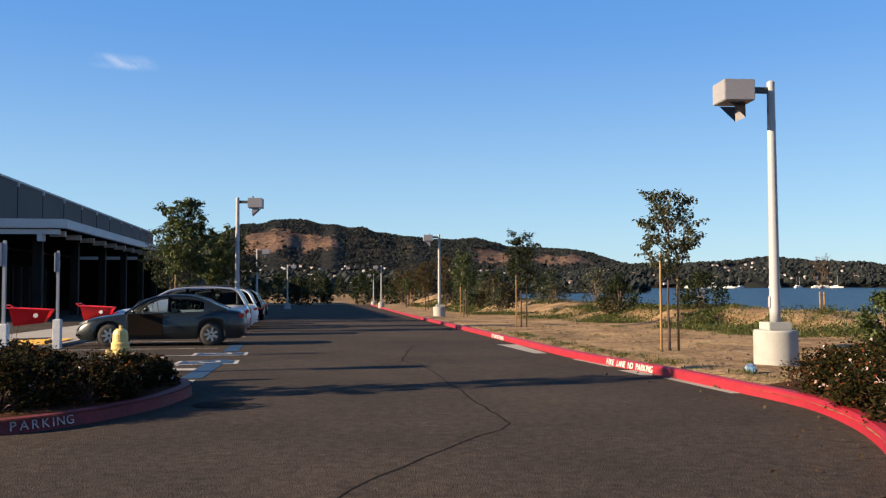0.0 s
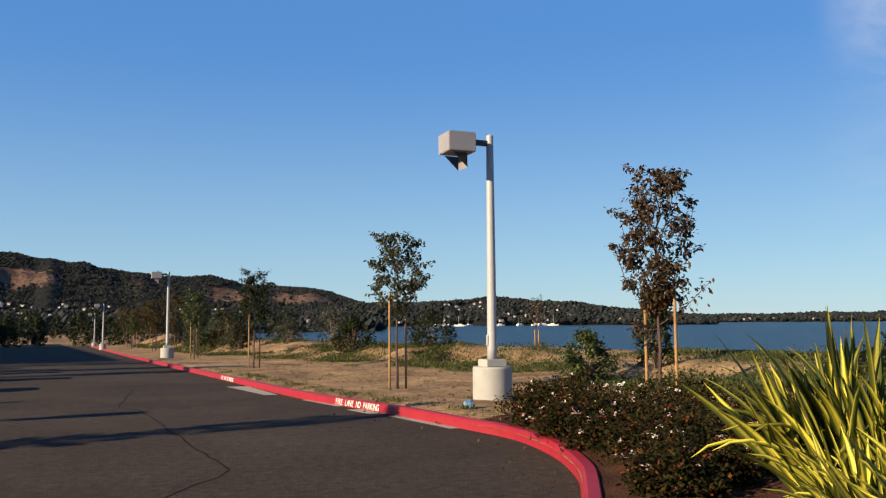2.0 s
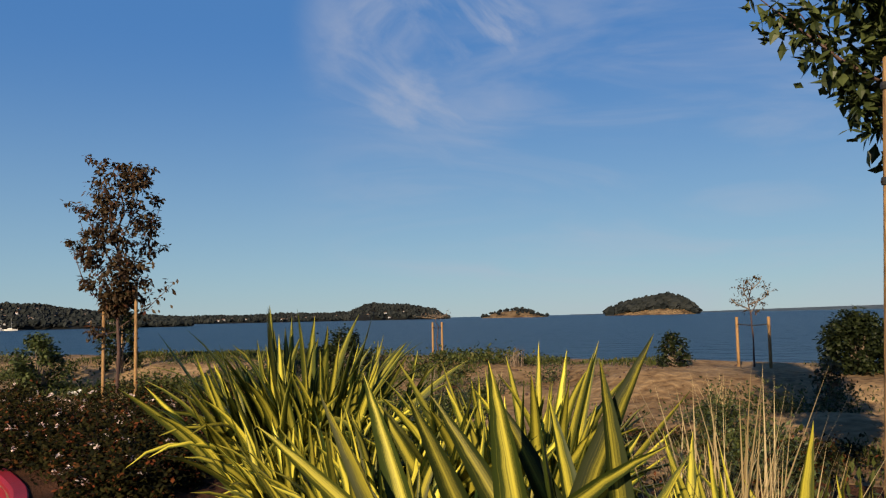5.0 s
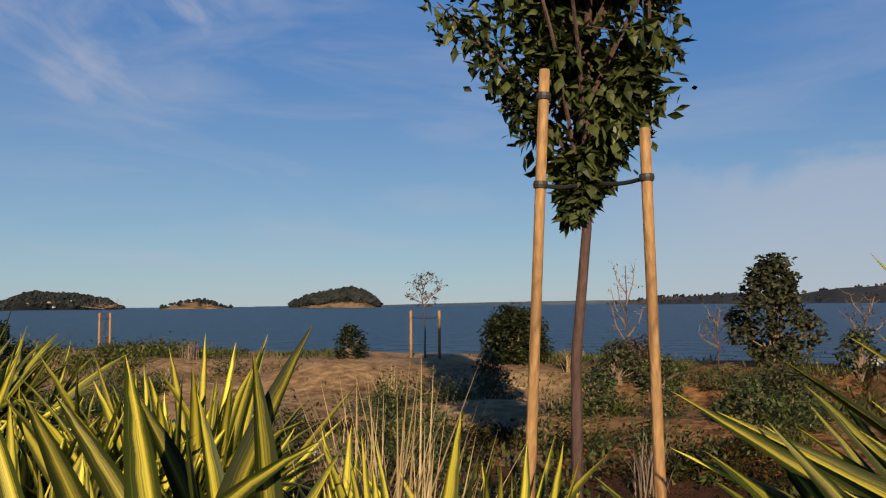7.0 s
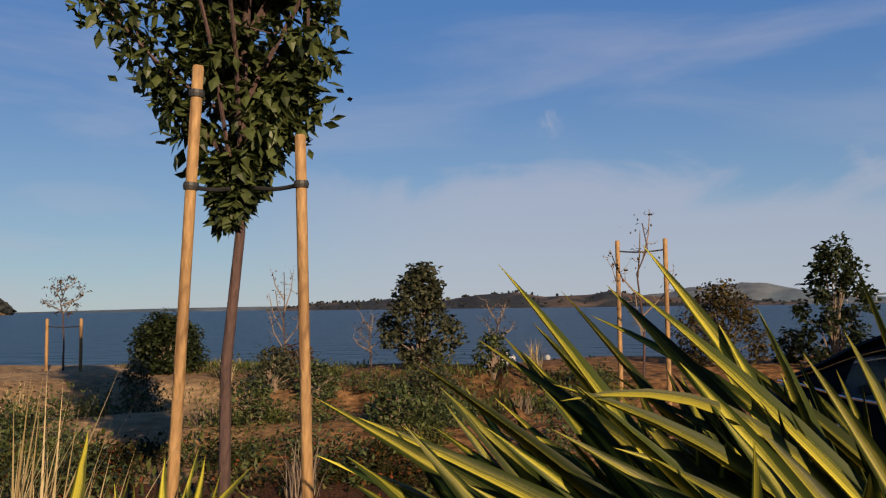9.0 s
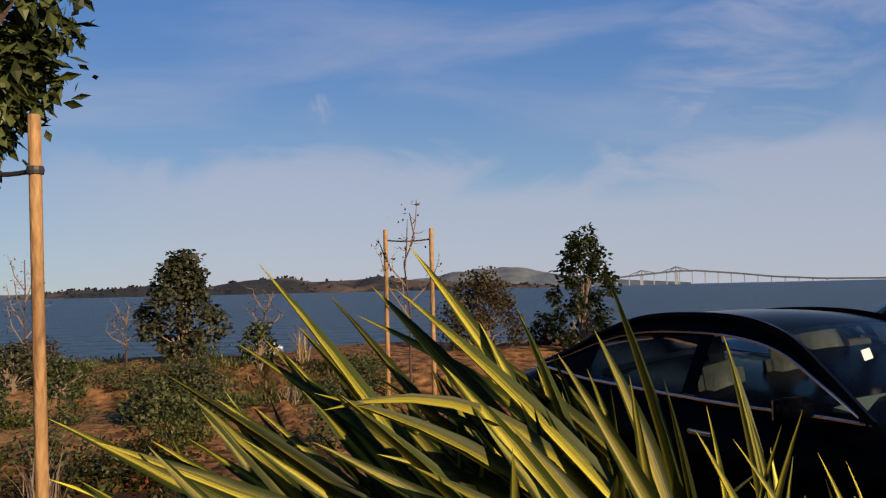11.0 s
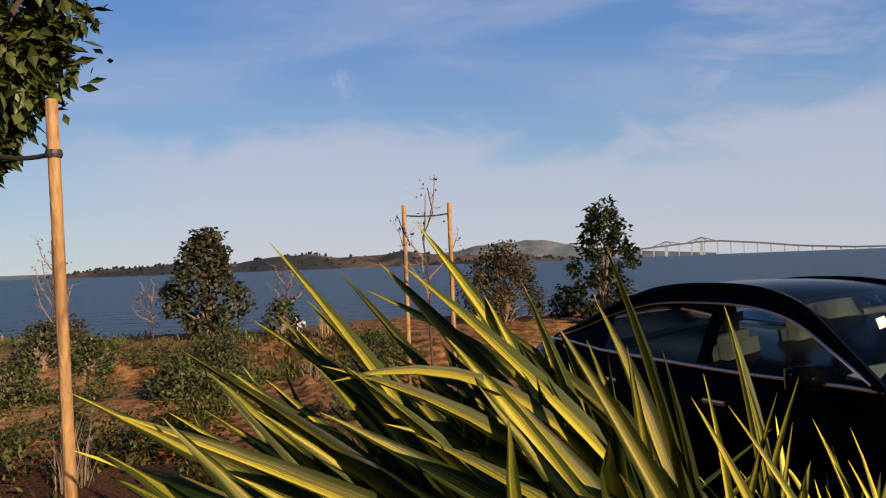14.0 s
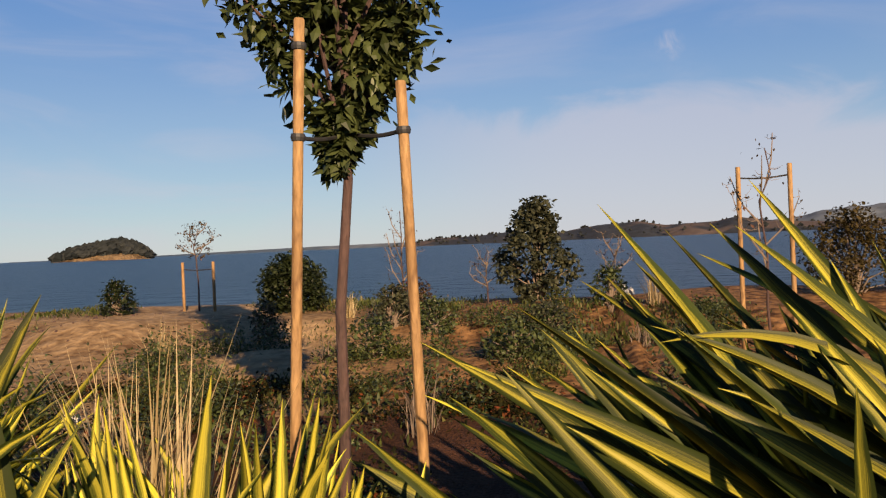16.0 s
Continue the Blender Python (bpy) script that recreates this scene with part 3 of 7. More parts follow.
def strip(path, profile, closed=False):
    """Sweep a section (across, up) along a plan path with heights."""
    bm = bmesh.new()
    rings = []
    n = len(path)
    for i, p in enumerate(path):
        a, b = Vector(path[max(i - 1, 0)]), Vector(path[min(i + 1, n - 1)])
        d = (b - a)
        d.z = 0
        d.normalize()
        side = Vector((d.y, -d.x, 0))
        rings.append([bm.verts.new(Vector(p) + side * u + Vector((0, 0, w))) for u, w in profile])
    m = len(profile)
    for r, s in zip(rings, rings[1:]):
        for k in range(m):
            bm.faces.new((r[k], s[k], s[(k + 1) % m], r[(k + 1) % m]))
    bm.faces.new(rings[0])
    bm.faces.new(rings[-1][::-1])
    bmesh.ops.recalc_face_normals(bm, faces=bm.faces)
    return bm


def curve_through(pts, per=6):
    """Catmull-Rom through plan points."""
    out = []
    P = [Vector(p) for p in pts]
    P = [P[0] * 2 - P[1]] + P + [P[-1] * 2 - P[-2]]
    for i in range(1, len(P) - 2):
        for k in range(per):
            t = k / per
            a, b, c, d = P[i - 1], P[i], P[i + 1], P[i + 2]
            out.append(0.5 * ((2 * b) + (c - a) * t + (2 * a - 5 * b + 4 * c - d) * t * t + (3 * b - a - 3 * c + d) * t ** 3))
    out.append(P[-2])
    return out


KERB_SECTION = [(0.0, -0.1), (0.0, 0.0), (0.025, 0.12), (0.05, 0.145), (0.15, 0.15), (0.165, 0.14), (0.165, -0.1)]
line = [(x, y, fall(y)) for x, y in NOSE[::-1]] + [(x, y, fall(y)) for y, x in KERB[1:]]
tagged(part("kerb", strip(curve_through(line), KERB_SECTION), RED_KERB, smooth=False), "red-painted concrete kerb of the fire lane", "kerb", kind="structure")
tagged(part("bay_kerb", strip(curve_through([(x, y, 0.0) for x, y in BAY[::-1]]), KERB_SECTION), CONCRETE), "plain concrete kerb round the parking bays", "kerb", kind="structure")

# ---------------- far land ----------------
EYE = Vector((1.2, 1.5, 1.52))


def bearing(b, d, z=0.0):
    return Vector((EYE.x + d * math.sin(radians(b)), EYE.y + d * math.cos(radians(b)), z))


def far_land(name, skyline, near, deep, material, label, woods=0, tree=8.0, step=0.25, rough=1.0, bare=0.0, seed=1, low=0.03, meadows=(), rings=14):
    """A shore that rises to the skyline (bearing, degrees up) at a distance; woods: number of tree clumps on it."""
    rng = random.Random(seed)
    b0, b1 = skyline[0][0], skyline[-1][0]
    n = max(8, int((b1 - b0) / step))
    m = rings
    crest = near + deep * 0.75
    v, f = [], []

    def height(b, s):
        top = EYE.z + math.tan(radians(along(skyline, b))) * crest - SEA - tree * 0.6 * (woods > 0)
        wob = 1 + 0.25 * rough * noise.noise(Vector((b * 0.8, s * 3, seed))) * math.sin(math.pi * min(1, s / 0.75))
        rise = math.sin(min(1.0, s / 0.75) * math.pi / 2) ** 0.9 if s <= 0.75 else 1 - 0.5 * (s - 0.75) / 0.25
        return SEA + max(1.2, top) * rise * wob if s > 0.001 else SEA - 1.5

    for i in range(n + 1):
        b = b0 + (b1 - b0) * i / n
        for j in range(m + 1):
            s = j / m
            d = near * (1 + 0.03 * noise.noise(Vector((b * 0.5, 0, seed + 7)))) + deep * s
            v.append(tuple(bearing(b, d, height(b, s))))
    w = m + 1
    for i in range(n):
        for j in range(m):
            a = i * w + j
            f.append((a, a + w, a + w + 1, a + 1))

    def meadow(b, s):
        """Inside one of the open slopes of dry grass (bearing, half width, how far up, half depth)."""
        q = 0.9 * noise.noise(Vector((b * 0.6, s * 13, seed))) + 0.6 * noise.noise(Vector((b * 2.2, s * 42, seed + 1)))
        return any(((b - c) / wide) ** 2 + ((s - mid) / deep2) ** 2 + q < 1 for c, wide, mid, deep2 in meadows)

    me = mesh_object(name, v, f, material, True)
    if meadows:
        me.materials.append(DRY_GRASS)
        for k, poly in enumerate(me.polygons):
            if meadow(b0 + (b1 - b0) * (k // m + 0.5) / n, (k % m + 0.5) / m):
                poly.material_index = 1
    ob = tagged(linked(name, me), label, "hill", kind="structure")
    if woods:
        vv, ff = [], []
        for _ in range(woods):
            b, s = rng.uniform(b0, b1), rng.uniform(low, 0.8) if rng.random() < 0.75 else rng.uniform(0.66, 0.78)
            if bare and noise.noise(Vector((b * 0.16, s * 2.6, seed + 3))) > bare and 0.3 < s < 0.73:
                continue
            if meadow(b, s) and rng.random() > 0.06:
                continue
            p = bearing(b, near + deep * s, height(b, s))
            r = tree * rng.uniform(0.35, 0.8)
            clump(vv, ff, p + Vector((0, 0, r * 0.55)), r, r * rng.uniform(0.7, 1.25), rng)
        tagged(linked("woods", mesh_object("woods", vv, ff, WOODS)), "dark evergreen trees over the hillside", "trees", kind="stuff")
    return height


def clump(vv, ff, c, r, h, rng):
    """A rough crown of loose facets."""
    o = len(vv)
    k, rings = 5, 3
    for j in range(rings):
        t = (j + 0.5) / rings
        rr = r * math.sin(math.pi * (0.15 + 0.8 * t)) * rng.uniform(0.75, 1.15)
        for i in range(k):
            a = i * math.tau / k + j * 0.5
            q = rr * rng.uniform(0.65, 1.3)
            vv.append((c.x + q * math.cos(a), c.y + q * math.sin(a), c.z + h * (t - 0.5) * 1.5 + rng.uniform(-0.18, 0.18) * h))
    for j in range(rings - 1):
        for i in range(k):
            a, b = o + j * k + i, o + j * k + (i + 1) % k
            ff.append((a, b, b + k))
            ff.append((a, b + k, a + k))
    vv.append((c.x, c.y, c.z + h * 0.85))
    t = len(vv) - 1
    for i in range(k):
        ff.append((o + (rings - 1) * k + i, o + (rings - 1) * k + (i + 1) % k, t))


HILL_LINE = [(-75, 1.6), (-60, 2.6), (-45, 2.2), (-32, 1.8), (-24, 1.9), (-21.7, 2.4), (-18.5, 3.2), (-16.9, 3.74), (-15.6, 4.0), (-13.9, 4.22), (-11.9, 3.95), (-8.9, 3.6), (-5.9, 3.1), (-3.6, 2.9), (-1.3, 2.94), (1.0, 2.43), (3.3, 2.33), (4.8, 2.28), (6.6, 2.0), (7.8, 1.53), (9.5, 0.9), (11, 0.3)]
main_hill = far_land("hill", HILL_LINE, 900, 900, HILL, "wooded hill with patches of dry golden grass", 38000, 3.7, 0.15, rough=0.4, seed=2, rings=60, meadows=((-14.2, 3.9, 0.27, 0.10), (-0.3, 1.5, 0.27, 0.09), (4.6, 2.2, 0.26, 0.08), (-20.5, 2.5, 0.22, 0.07)))
TOWN_LINE = [(-75, 0.5), (-40, 0.9), (-20, 0.7), (-10, 0.8), (-2, 0.6), (4, 0.55), (8, 0.4), (10, 0.1)]
town = far_land("town_shore", TOWN_LINE, 330, 420, HILL, "low shore with trees and houses below the hill", 4200, 4.6, 0.5, seed=12)
EAST_LINE = [(3, 0.4), (6, 0.9), (8.5, 1.28), (12.1, 1.19), (15.6, 1.41), (17.6, 1.6), (20.5, 1.25), (22.7, 1.2), (25, 0.85), (27.5, 0.6), (30.3, 0.33), (32, 0.25)]
east_shore = far_land("wooded_shore", EAST_LINE, 760, 330, HILL, "low wooded shore with scattered houses", 6000, 5.2, 0.4, bare=0.3, seed=3)
PEN_LINE = [(29, 0.2), (31.5, 0.32), (33.6, 0.35), (35.5, 0.3), (37.7, 0.4), (40.6, 0.36), (42.2, 0.45), (43.0, 0.75), (43.8, 0.98), (45.0, 0.86), (46.0, 0.85), (47.2, 0.62), (47.9, 0.5), (48.5, 0.1), (48.8, -0.1)]
pen = far_land("headland", PEN_LINE, 1500, 300, HILL, "dark wooded headland across the bay", 2600, 7, 0.3, seed=4)


def island(name, skyline, near, deep, label, woods, tree, seed):
    far_land(name, skyline, near, deep, CLIFF, label, woods, tree, 0.12, 0.6, seed=seed, low=0.15)


island("small_island", [(51.1, -0.1), (51.5, 0.15), (52.1, 0.36), (53.2, 0.5), (54.0, 0.44), (54.6, 0.28), (55.2, 0.08), (55.5, -0.12)], 1400, 100, "small rocky island with a tan cliff", 60, 6, 5)
island("island", [(59.41, -0.07), (59.79, 0.24), (60.16, 0.46), (60.9, 0.66), (61.55, 0.84), (62.39, 0.92), (63.23, 1.07), (63.88, 0.99), (64.53, 0.73), (64.85, 0.38), (65.09, -0.08)], 1380, 150, "wooded island above a pale cliff", 420, 13, 6)
far_land("low_shore", [(57, -0.02), (66, 0.02), (69, 0.08), (75, 0.17), (79, 0.2), (83, 0.22), (88, 0.2)], 4000, 300, HILL_HAZE_BLUE, "low shore along the horizon, haze put into its colour", step=0.5, seed=7)
SHORE_LINE = [(80.5, 0.02), (81.9, 0.2), (83.7, 0.5), (85.5, 0.52), (87.1, 0.6), (88.6, 0.72), (90.5, 0.52), (92, 0.54), (94.4, 0.9), (96.3, 1.0), (97.2, 1.08), (98.9, 0.75), (101.9, 0.82), (103.4, 1.0), (105, 0.82), (106.3, 0.65), (109, 0.5), (113, 0.3), (115.5, 0.12)]
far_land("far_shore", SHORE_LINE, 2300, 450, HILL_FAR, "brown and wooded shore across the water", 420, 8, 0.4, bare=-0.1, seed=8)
far_land("distant_hill", [(104, 0.3), (106, 0.7), (107.4, 0.86), (108.5, 1.12), (109.3, 1.1), (110, 1.3), (111.0, 1.24), (111.5, 1.36), (112.1, 1.3), (112.9, 1.33), (113.9, 1.12), (114.6, 0.98), (115.5, 0.75), (118, 0.45), (121, 0.25), (124, 0.05)], 3900, 500, HILL_HAZE_BLUE, "distant hills beyond the bridge, haze painted in as blue", step=0.4, seed=9)
rng = random.Random(5)


def house_kit():
    t = thing("house", pose(0, 0, -400), "small pale house with a pitched roof among trees", "house", "houses on the shore")
    part("wall", boxed((12, 9, 6), (0, 0, 3)), HOUSE_WALL, t)
    bm = bmesh.new()
    q = [bm.verts.new(p) for p in ((-6.6, -5, 5.9), (6.6, -5, 5.9), (6.6, 5, 5.9), (-6.6, 5, 5.9), (-6.6, 0, 9), (6.6, 0, 9))]
    for k in ((0, 1, 5, 4), (2, 3, 4, 5), (1, 2, 5), (3, 0, 4), (3, 2, 1, 0)):
        bm.faces.new([q[i] for i in k])
    part("roof", bm, HOUSE_ROOF, t)
    return t


house = house_kit()
first = True
for lines, near, deep, hgt, count, smax, scale in (((-17, 7), 900, 900, main_hill, 110, 0.09, 0.30), ((-17, 8), 330, 420, town, 70, 0.75, 0.18), ((4, 29), 760, 330, east_shore, 110, 0.45, 0.26), ((30, 46), 1500, 300, pen, 34, 0.3, 0.42)):
    for _ in range(count):
        b, s = rng.uniform(*lines), rng.uniform(0.03, smax)
        m = Matrix.Translation(bearing(b, near + deep * s, hgt(b, s) + 1.0)) @ pose(0, 0, 0, 0, 0, rng.uniform(0, 180)) @ Matrix.Diagonal((scale * rng.uniform(0.6, 1.2), scale, scale * rng.uniform(0.8, 1.2), 1))
        if first:
            house.matrix_basis = m
            first = False
        else:
            c = copy_thing(house, Matrix())
            c.matrix_basis = m

# ---------------- the bridge ----------------
BRIDGE = [(114.3, 0.10), (118.8, 0.42), (121.0, 0.62), (123.1, 0.80), (124.3, 0.80), (127, 0.55), (129, 0.30), (132, 0.10), (136.5, 0.03), (140, 0.02)]
bridge = thing("bridge", pose(0, 0, 0), "long grey cantilever bridge on white piers over the bay", "bridge")
BD = 3150


def deck_z(b):
    return EYE.z + math.tan(radians(along(BRIDGE, b))) * BD


bb = list(np.arange(114.3, 140.01, 0.5))
part("deck", strip([tuple(bearing(b, BD, deck_z(b))) for b in bb], [(-6, -3), (-6, 3), (6, 3), (6, -3)]), surface("bridge_steel", (0.05, 0.06, 0.08), (0.08, 0.095, 0.12), 0.6, 0.2, 0.02, 0), bridge)
PIER = surface("bridge_pier", (0.15, 0.18, 0.23), (0.24, 0.28, 0.34), 0.8, 0.2, 0.02, 0)
TRUSS = surface("bridge_truss", (0.07, 0.085, 0.11), (0.12, 0.14, 0.17), 0.8, 0.2, 0.02, 0)
for b in np.arange(114.5, 133, 0.8):
    z = deck_z(b)
    p = bearing(b, BD)
    if z - SEA > 4:
        part("pier", boxed((4, 9, z - SEA), (p.x, p.y, (z + SEA) / 2), (0, 0, -b)), PIER, bridge)
for b in (120.9, 123.1):
    bm = bmesh.new()
    for k in (-1.0, -0.45, 0.45, 1.0):
        a, c = bearing(b + k, BD, deck_z(b + k)), bearing(b, BD, deck_z(b) + 16)
        tube(bm, [a, c], [1.6, 1.6], 5)
    tube(bm, [bearing(b, BD, deck_z(b)), bearing(b, BD, deck_z(b) + 17)], [2, 1.5], 5)
    part("truss", bm, TRUSS, bridge)
    p = bearing(b, BD)
    part("pier", boxed((12, 12, deck_z(b) - SEA), (p.x, p.y, (deck_z(b) + SEA) / 2), (0, 0, -b)), PIER, bridge)

# ---------------- car park lamps ----------------


def lamp_post(m, label):
    """Square-headed lamp on a round steel pole and a concrete foot; the arm points along local -x."""
    t = thing("lamp_post", m, label, "street lamp", "car park lamps")
    bm = lathe(bmesh.new(), [(0.375, -0.2), (0.38, 0.0), (0.38, 0.52), (0.365, 0.55)], 72)
    part("concrete_base", bm, CONCRETE, t, "round pale concrete foot", False)
    part("plinth", boxed((0.42, 0.42, 0.14), (0, 0, 0.62), bevel=0.012), CONCRETE, t)
    pole = part("pole", lathe(bmesh.new(), [(0.095, 0.68), (0.095, 0.9), (0.07, 5.03), (0.072, 5.05), (0.04, 5.08)], 20), STEEL, t, "pale painted round steel pole", True)
    part("access_cover", boxed((0.02, 0.07, 0.2), (-0.1, 0, 1.05), bevel=0.004), STEEL, pole)
    part("arm", boxed((0.36, 0.07, 0.11), (-0.24, 0, 4.9), bevel=0.008), DARK_METAL, t)
    head = part("lamp_head", boxed((0.56, 0.56, 0.38), (-0.70, 0, 4.85), bevel=0.012), LAMP_BOX, t, "square beige sheet-metal lamp box")
    bm = bmesh.new()
    # wedge-shaped shield below the box, open towards the drive
    q = [bm.verts.new(p) for p in ((-0.58, -0.22, 4.64), (-0.58, 0.22, 4.64), (-0.58, 0.22, 4.36), (-0.58, -0.22, 4.36), (-0.88, -0.22, 4.64), (-0.88, 0.22, 4.64))]
    for k in ((0, 1, 2, 3), (0, 3, 4), (1, 5, 2)):
        bm.faces.new([q[i] for i in k])
    bmesh.ops.solidify(bm, geom=bm.faces, thickness=0.012)
    part("shield", bm, LAMP_BOX, head)
    part("photocell", lathe(bmesh.new(), [(0.03, 4.98), (0.03, 5.05), (0.015, 5.07)], 10, (-0.6, 0.1, 0.06)), DARK_METAL, head)
    return t


lamp = lamp_post(pose(5.88, 17.1, 0.13, 0, 0, 8), "tall lamp post with a square head beside the red kerb")
for x, y, z, r in ((-2.6, 54.3, -0.42, 9), (-9.2, 34.0, -0.12, 189), (-12.9, 104.0, -1.2, 9), (-17.5, 66.0, -0.75, 189), (11.4, -11.4, 0.0, 8), (-23.0, 98.0, -1.2, 189), (-19.0, 140.0, -1.8, 9), (-14.1, 12.6, 0.0, 189)):
    copy_thing(lamp, pose(x, y, z, 0, 0, r))


# boats moored along the wooded shore
rng = random.Random(95)
boat = None
for i in range(16):
    at = bearing(rng.uniform(12.5, 21.5), rng.uniform(690, 745), SEA)
    if boat is None:
        boat = thing("sailing_boat", pose(at.x, at.y, SEA, 0, 0, 40), "small white moored sailing boat", "boat", "moored boats")
        bm = bmesh.new()
        rows = [[bm.verts.new((x, w * s, z)) for s, z in ((-1, 1.3), (-0.7, 0.0), (0.7, 0.0), (1, 1.3))] for x, w in ((-4.5, 1.0), (-2, 1.5), (1, 1.5), (3, 1.0), (4.8, 0.1))]
        for a, b in zip(rows, rows[1:]):
            for k in range(3):
                bm.faces.new((a[k], a[k + 1], b[k + 1], b[k]))
            bm.faces.new((a[3], a[0], b[0], b[3]))
        bm.faces.new(rows[0])
        part("hull", bm, WHITE_PAINT, boat)
        part("cabin", boxed((3.4, 1.7, 0.8), (-0.5, 0, 1.6), bevel=0.2), WHITE_PAINT, boat)
        part("mast", lathe(bmesh.new(), [(0.09, 1.2), (0.06, 9.0)], 6, (0.6, 0, 0)), STEEL, boat)
    else:
        copy_thing(boat, pose(at.x, at.y, SEA, 0, 0, rng.uniform(0, 360)))

# ---------------- plants ----------------


def leaf_cloud(points, size, rng, long=1.6, droop=0.3, curl=0.25, name="crown", material=None):
    """Loose leaves, one bent blade of two quads at each point."""
    v, f = [], []
    for p in points:
        s = size * rng.uniform(0.65, 1.3)
        a, tilt = rng.uniform(0, math.tau), rng.uniform(-0.9, 0.9) - droop
        d = Vector((math.cos(a) * math.cos(tilt), math.sin(a) * math.cos(tilt), math.sin(tilt)))
        side = d.cross(Vector((rng.gauss(0, 0.5), rng.gauss(0, 0.5), 1))).normalized()
        up = side.cross(d)
        p = Vector(p)
        o = len(v)
        w = s * 0.5 / long * 1.2
        mid = p + d * s * 0.5 + up * s * curl * 0.25
        tip = p + d * s - up * s * curl * 0.3
        v += [p, mid + side * w - up * w * 0.25, mid, mid - side * w - up * w * 0.25, tip]
        f += [(o, o + 1, o + 2), (o, o + 2, o + 3), (o + 1, o + 4, o + 2), (o + 2, o + 4, o + 3)]
    return mesh_object(name, v, f, material)


def young_tree(m, label, height, fork, spread, leaf, count, leaf_mat, rng, trunk=0.03, lean=0.0, width_at=None, limbs=9, twiggy=0.0, name="tree", group="young trees", side_shoots=0, fill=0.35, shoots=(), sway=0.0):
    """Slim trunk, upswept limbs, leaves gathered along the limbs and twigs."""
    t = thing(name, m, label, "tree", group)
    bm = bmesh.new()
    n = 9
    wob = [Vector((rng.gauss(0, 0.005), rng.gauss(0, 0.005), 0)) * i for i in range(n)]
    spine = [Vector((lean * (i / (n - 1)) * height, 0, height * 0.93 * i / (n - 1) - 0.15 * (i == 0))) + wob[i] for i in range(n)]
    tube(bm, spine, [trunk * (1 - 0.85 * i / (n - 1)) + 0.004 for i in range(n)], 8)
    part("trunk", bm, BARK, t, smooth=True)
    width_at = width_at or [(0, 0.3), (0.25, 0.8), (0.55, 1.0), (0.85, 0.85), (1.0, 0.5)]
    pts = []
    lb = bmesh.new()
    for i in range(limbs):
        z0 = fork + (height - fork) * 0.62 * (i / max(1, limbs - 1)) ** 1.2
        k = z0 / (height * 0.93) * (n - 1)
        base = spine[int(k)].lerp(spine[min(n - 1, int(k) + 1)], k - int(k))
        a = i * 2.4 + rng.uniform(-0.4, 0.4)
        ztip = min(height, z0 + (height - fork) * rng.uniform(0.3, 0.5))
        w = spread * along(width_at, (ztip - fork) / (height - fork)) * rng.uniform(0.75, 1.1)
        tip = Vector((base.x + math.cos(a) * w, base.y + math.sin(a) * w, ztip))
        mid = base.lerp(tip, 0.5) + Vector((math.cos(a), math.sin(a), 0)) * w * 0.22
        path = [base, base.lerp(mid, 0.6), mid, mid.lerp(tip, 0.6), tip]
        tube(lb, path, [0.011, 0.009, 0.008, 0.006, 0.003], 5)
        for _ in range(7):
            q = rng.uniform(0.25, 1.0)
            j = q * 4
            s = path[int(min(3, j))].lerp(path[int(min(3, j)) + 1], j - int(min(3, j)))
            e = s + Vector((rng.gauss(0, 1), rng.gauss(0, 1), rng.uniform(-0.2, 1.2))).normalized() * spread * rng.uniform(0.2, 0.5)
            tube(lb, [s, s.lerp(e, 0.5) + Vector((0, 0, -0.02)), e], [0.004, 0.003, 0.0015], 4)
            for _ in range(max(1, int(count / (limbs * 7)))):
                u = rng.uniform(0.15, 1.05)
                pts.append(s.lerp(e, u) + Vector((rng.gauss(0, 0.25), rng.gauss(0, 0.25), rng.gauss(0, 0.25))) * spread * 0.2)
    for i in range(side_shoots):
        a = rng.uniform(0, math.tau)
        s = spine[4]
        e = s + Vector((math.cos(a) * spread * 1.3, math.sin(a) * spread * 1.3, 0.55))
        tube(lb, [s, s.lerp(e, 0.5) + Vector((0, 0, -0.18)), e], [0.007, 0.005, 0.002], 5)
        pts += [s.lerp(e, rng.uniform(0.55, 1.0)) + Vector((rng.gauss(0, 0.05), rng.gauss(0, 0.05), rng.gauss(0, 0.06))) for _ in range(35)]
    for dx, dy, z0, z1 in shoots:
        s, e = Vector((lean * z0, 0, z0)), Vector((dx, dy, z1))
        mid = s.lerp(e, 0.55) + Vector((0, 0, -0.06))
        tube(lb, [s, mid, e], [0.011, 0.008, 0.003], 5)
        for _ in range(200 if height > 4 else 60):
            u = rng.uniform(0.3, 1.02)
            q = s.lerp(mid, u / 0.55) if u < 0.55 else mid.lerp(e, (u - 0.55) / 0.45)
            pts.append(q + Vector((rng.gauss(0, 0.06), rng.gauss(0, 0.06), rng.gauss(0, 0.07))))
    gap = rng.uniform(0, 50)
    want, tries = int(len(pts) * fill / (1 - fill)), 0
    while want > 0 and tries < 60000:
        tries += 1
        s, a = rng.random(), rng.uniform(0, math.tau)
        r = spread * along(width_at, s) * (0.85 + 0.5 * noise.noise(Vector((math.cos(a) * 1.3, math.sin(a) * 1.3, s * 4 + gap))))
        z = fork + (height - fork) * s
        p = Vector((r * rng.random() ** 0.5 * math.cos(a) + lean * z, r * rng.random() ** 0.5 * math.sin(a), z))
        if noise.noise(p * 3.2 / spread * 0.6 + Vector((gap, 0, 0))) < (-0.12 if fill > 0.6 else 0.05):
            continue
        pts.append(p)
        want -= 1
    if sway:
        for q in [b.co for b in lb.verts] + pts:
            q.y += sway * max(0.0, q.z - 2.7)
    part("branchwork", lb, TWIG if twiggy else BARK, t)
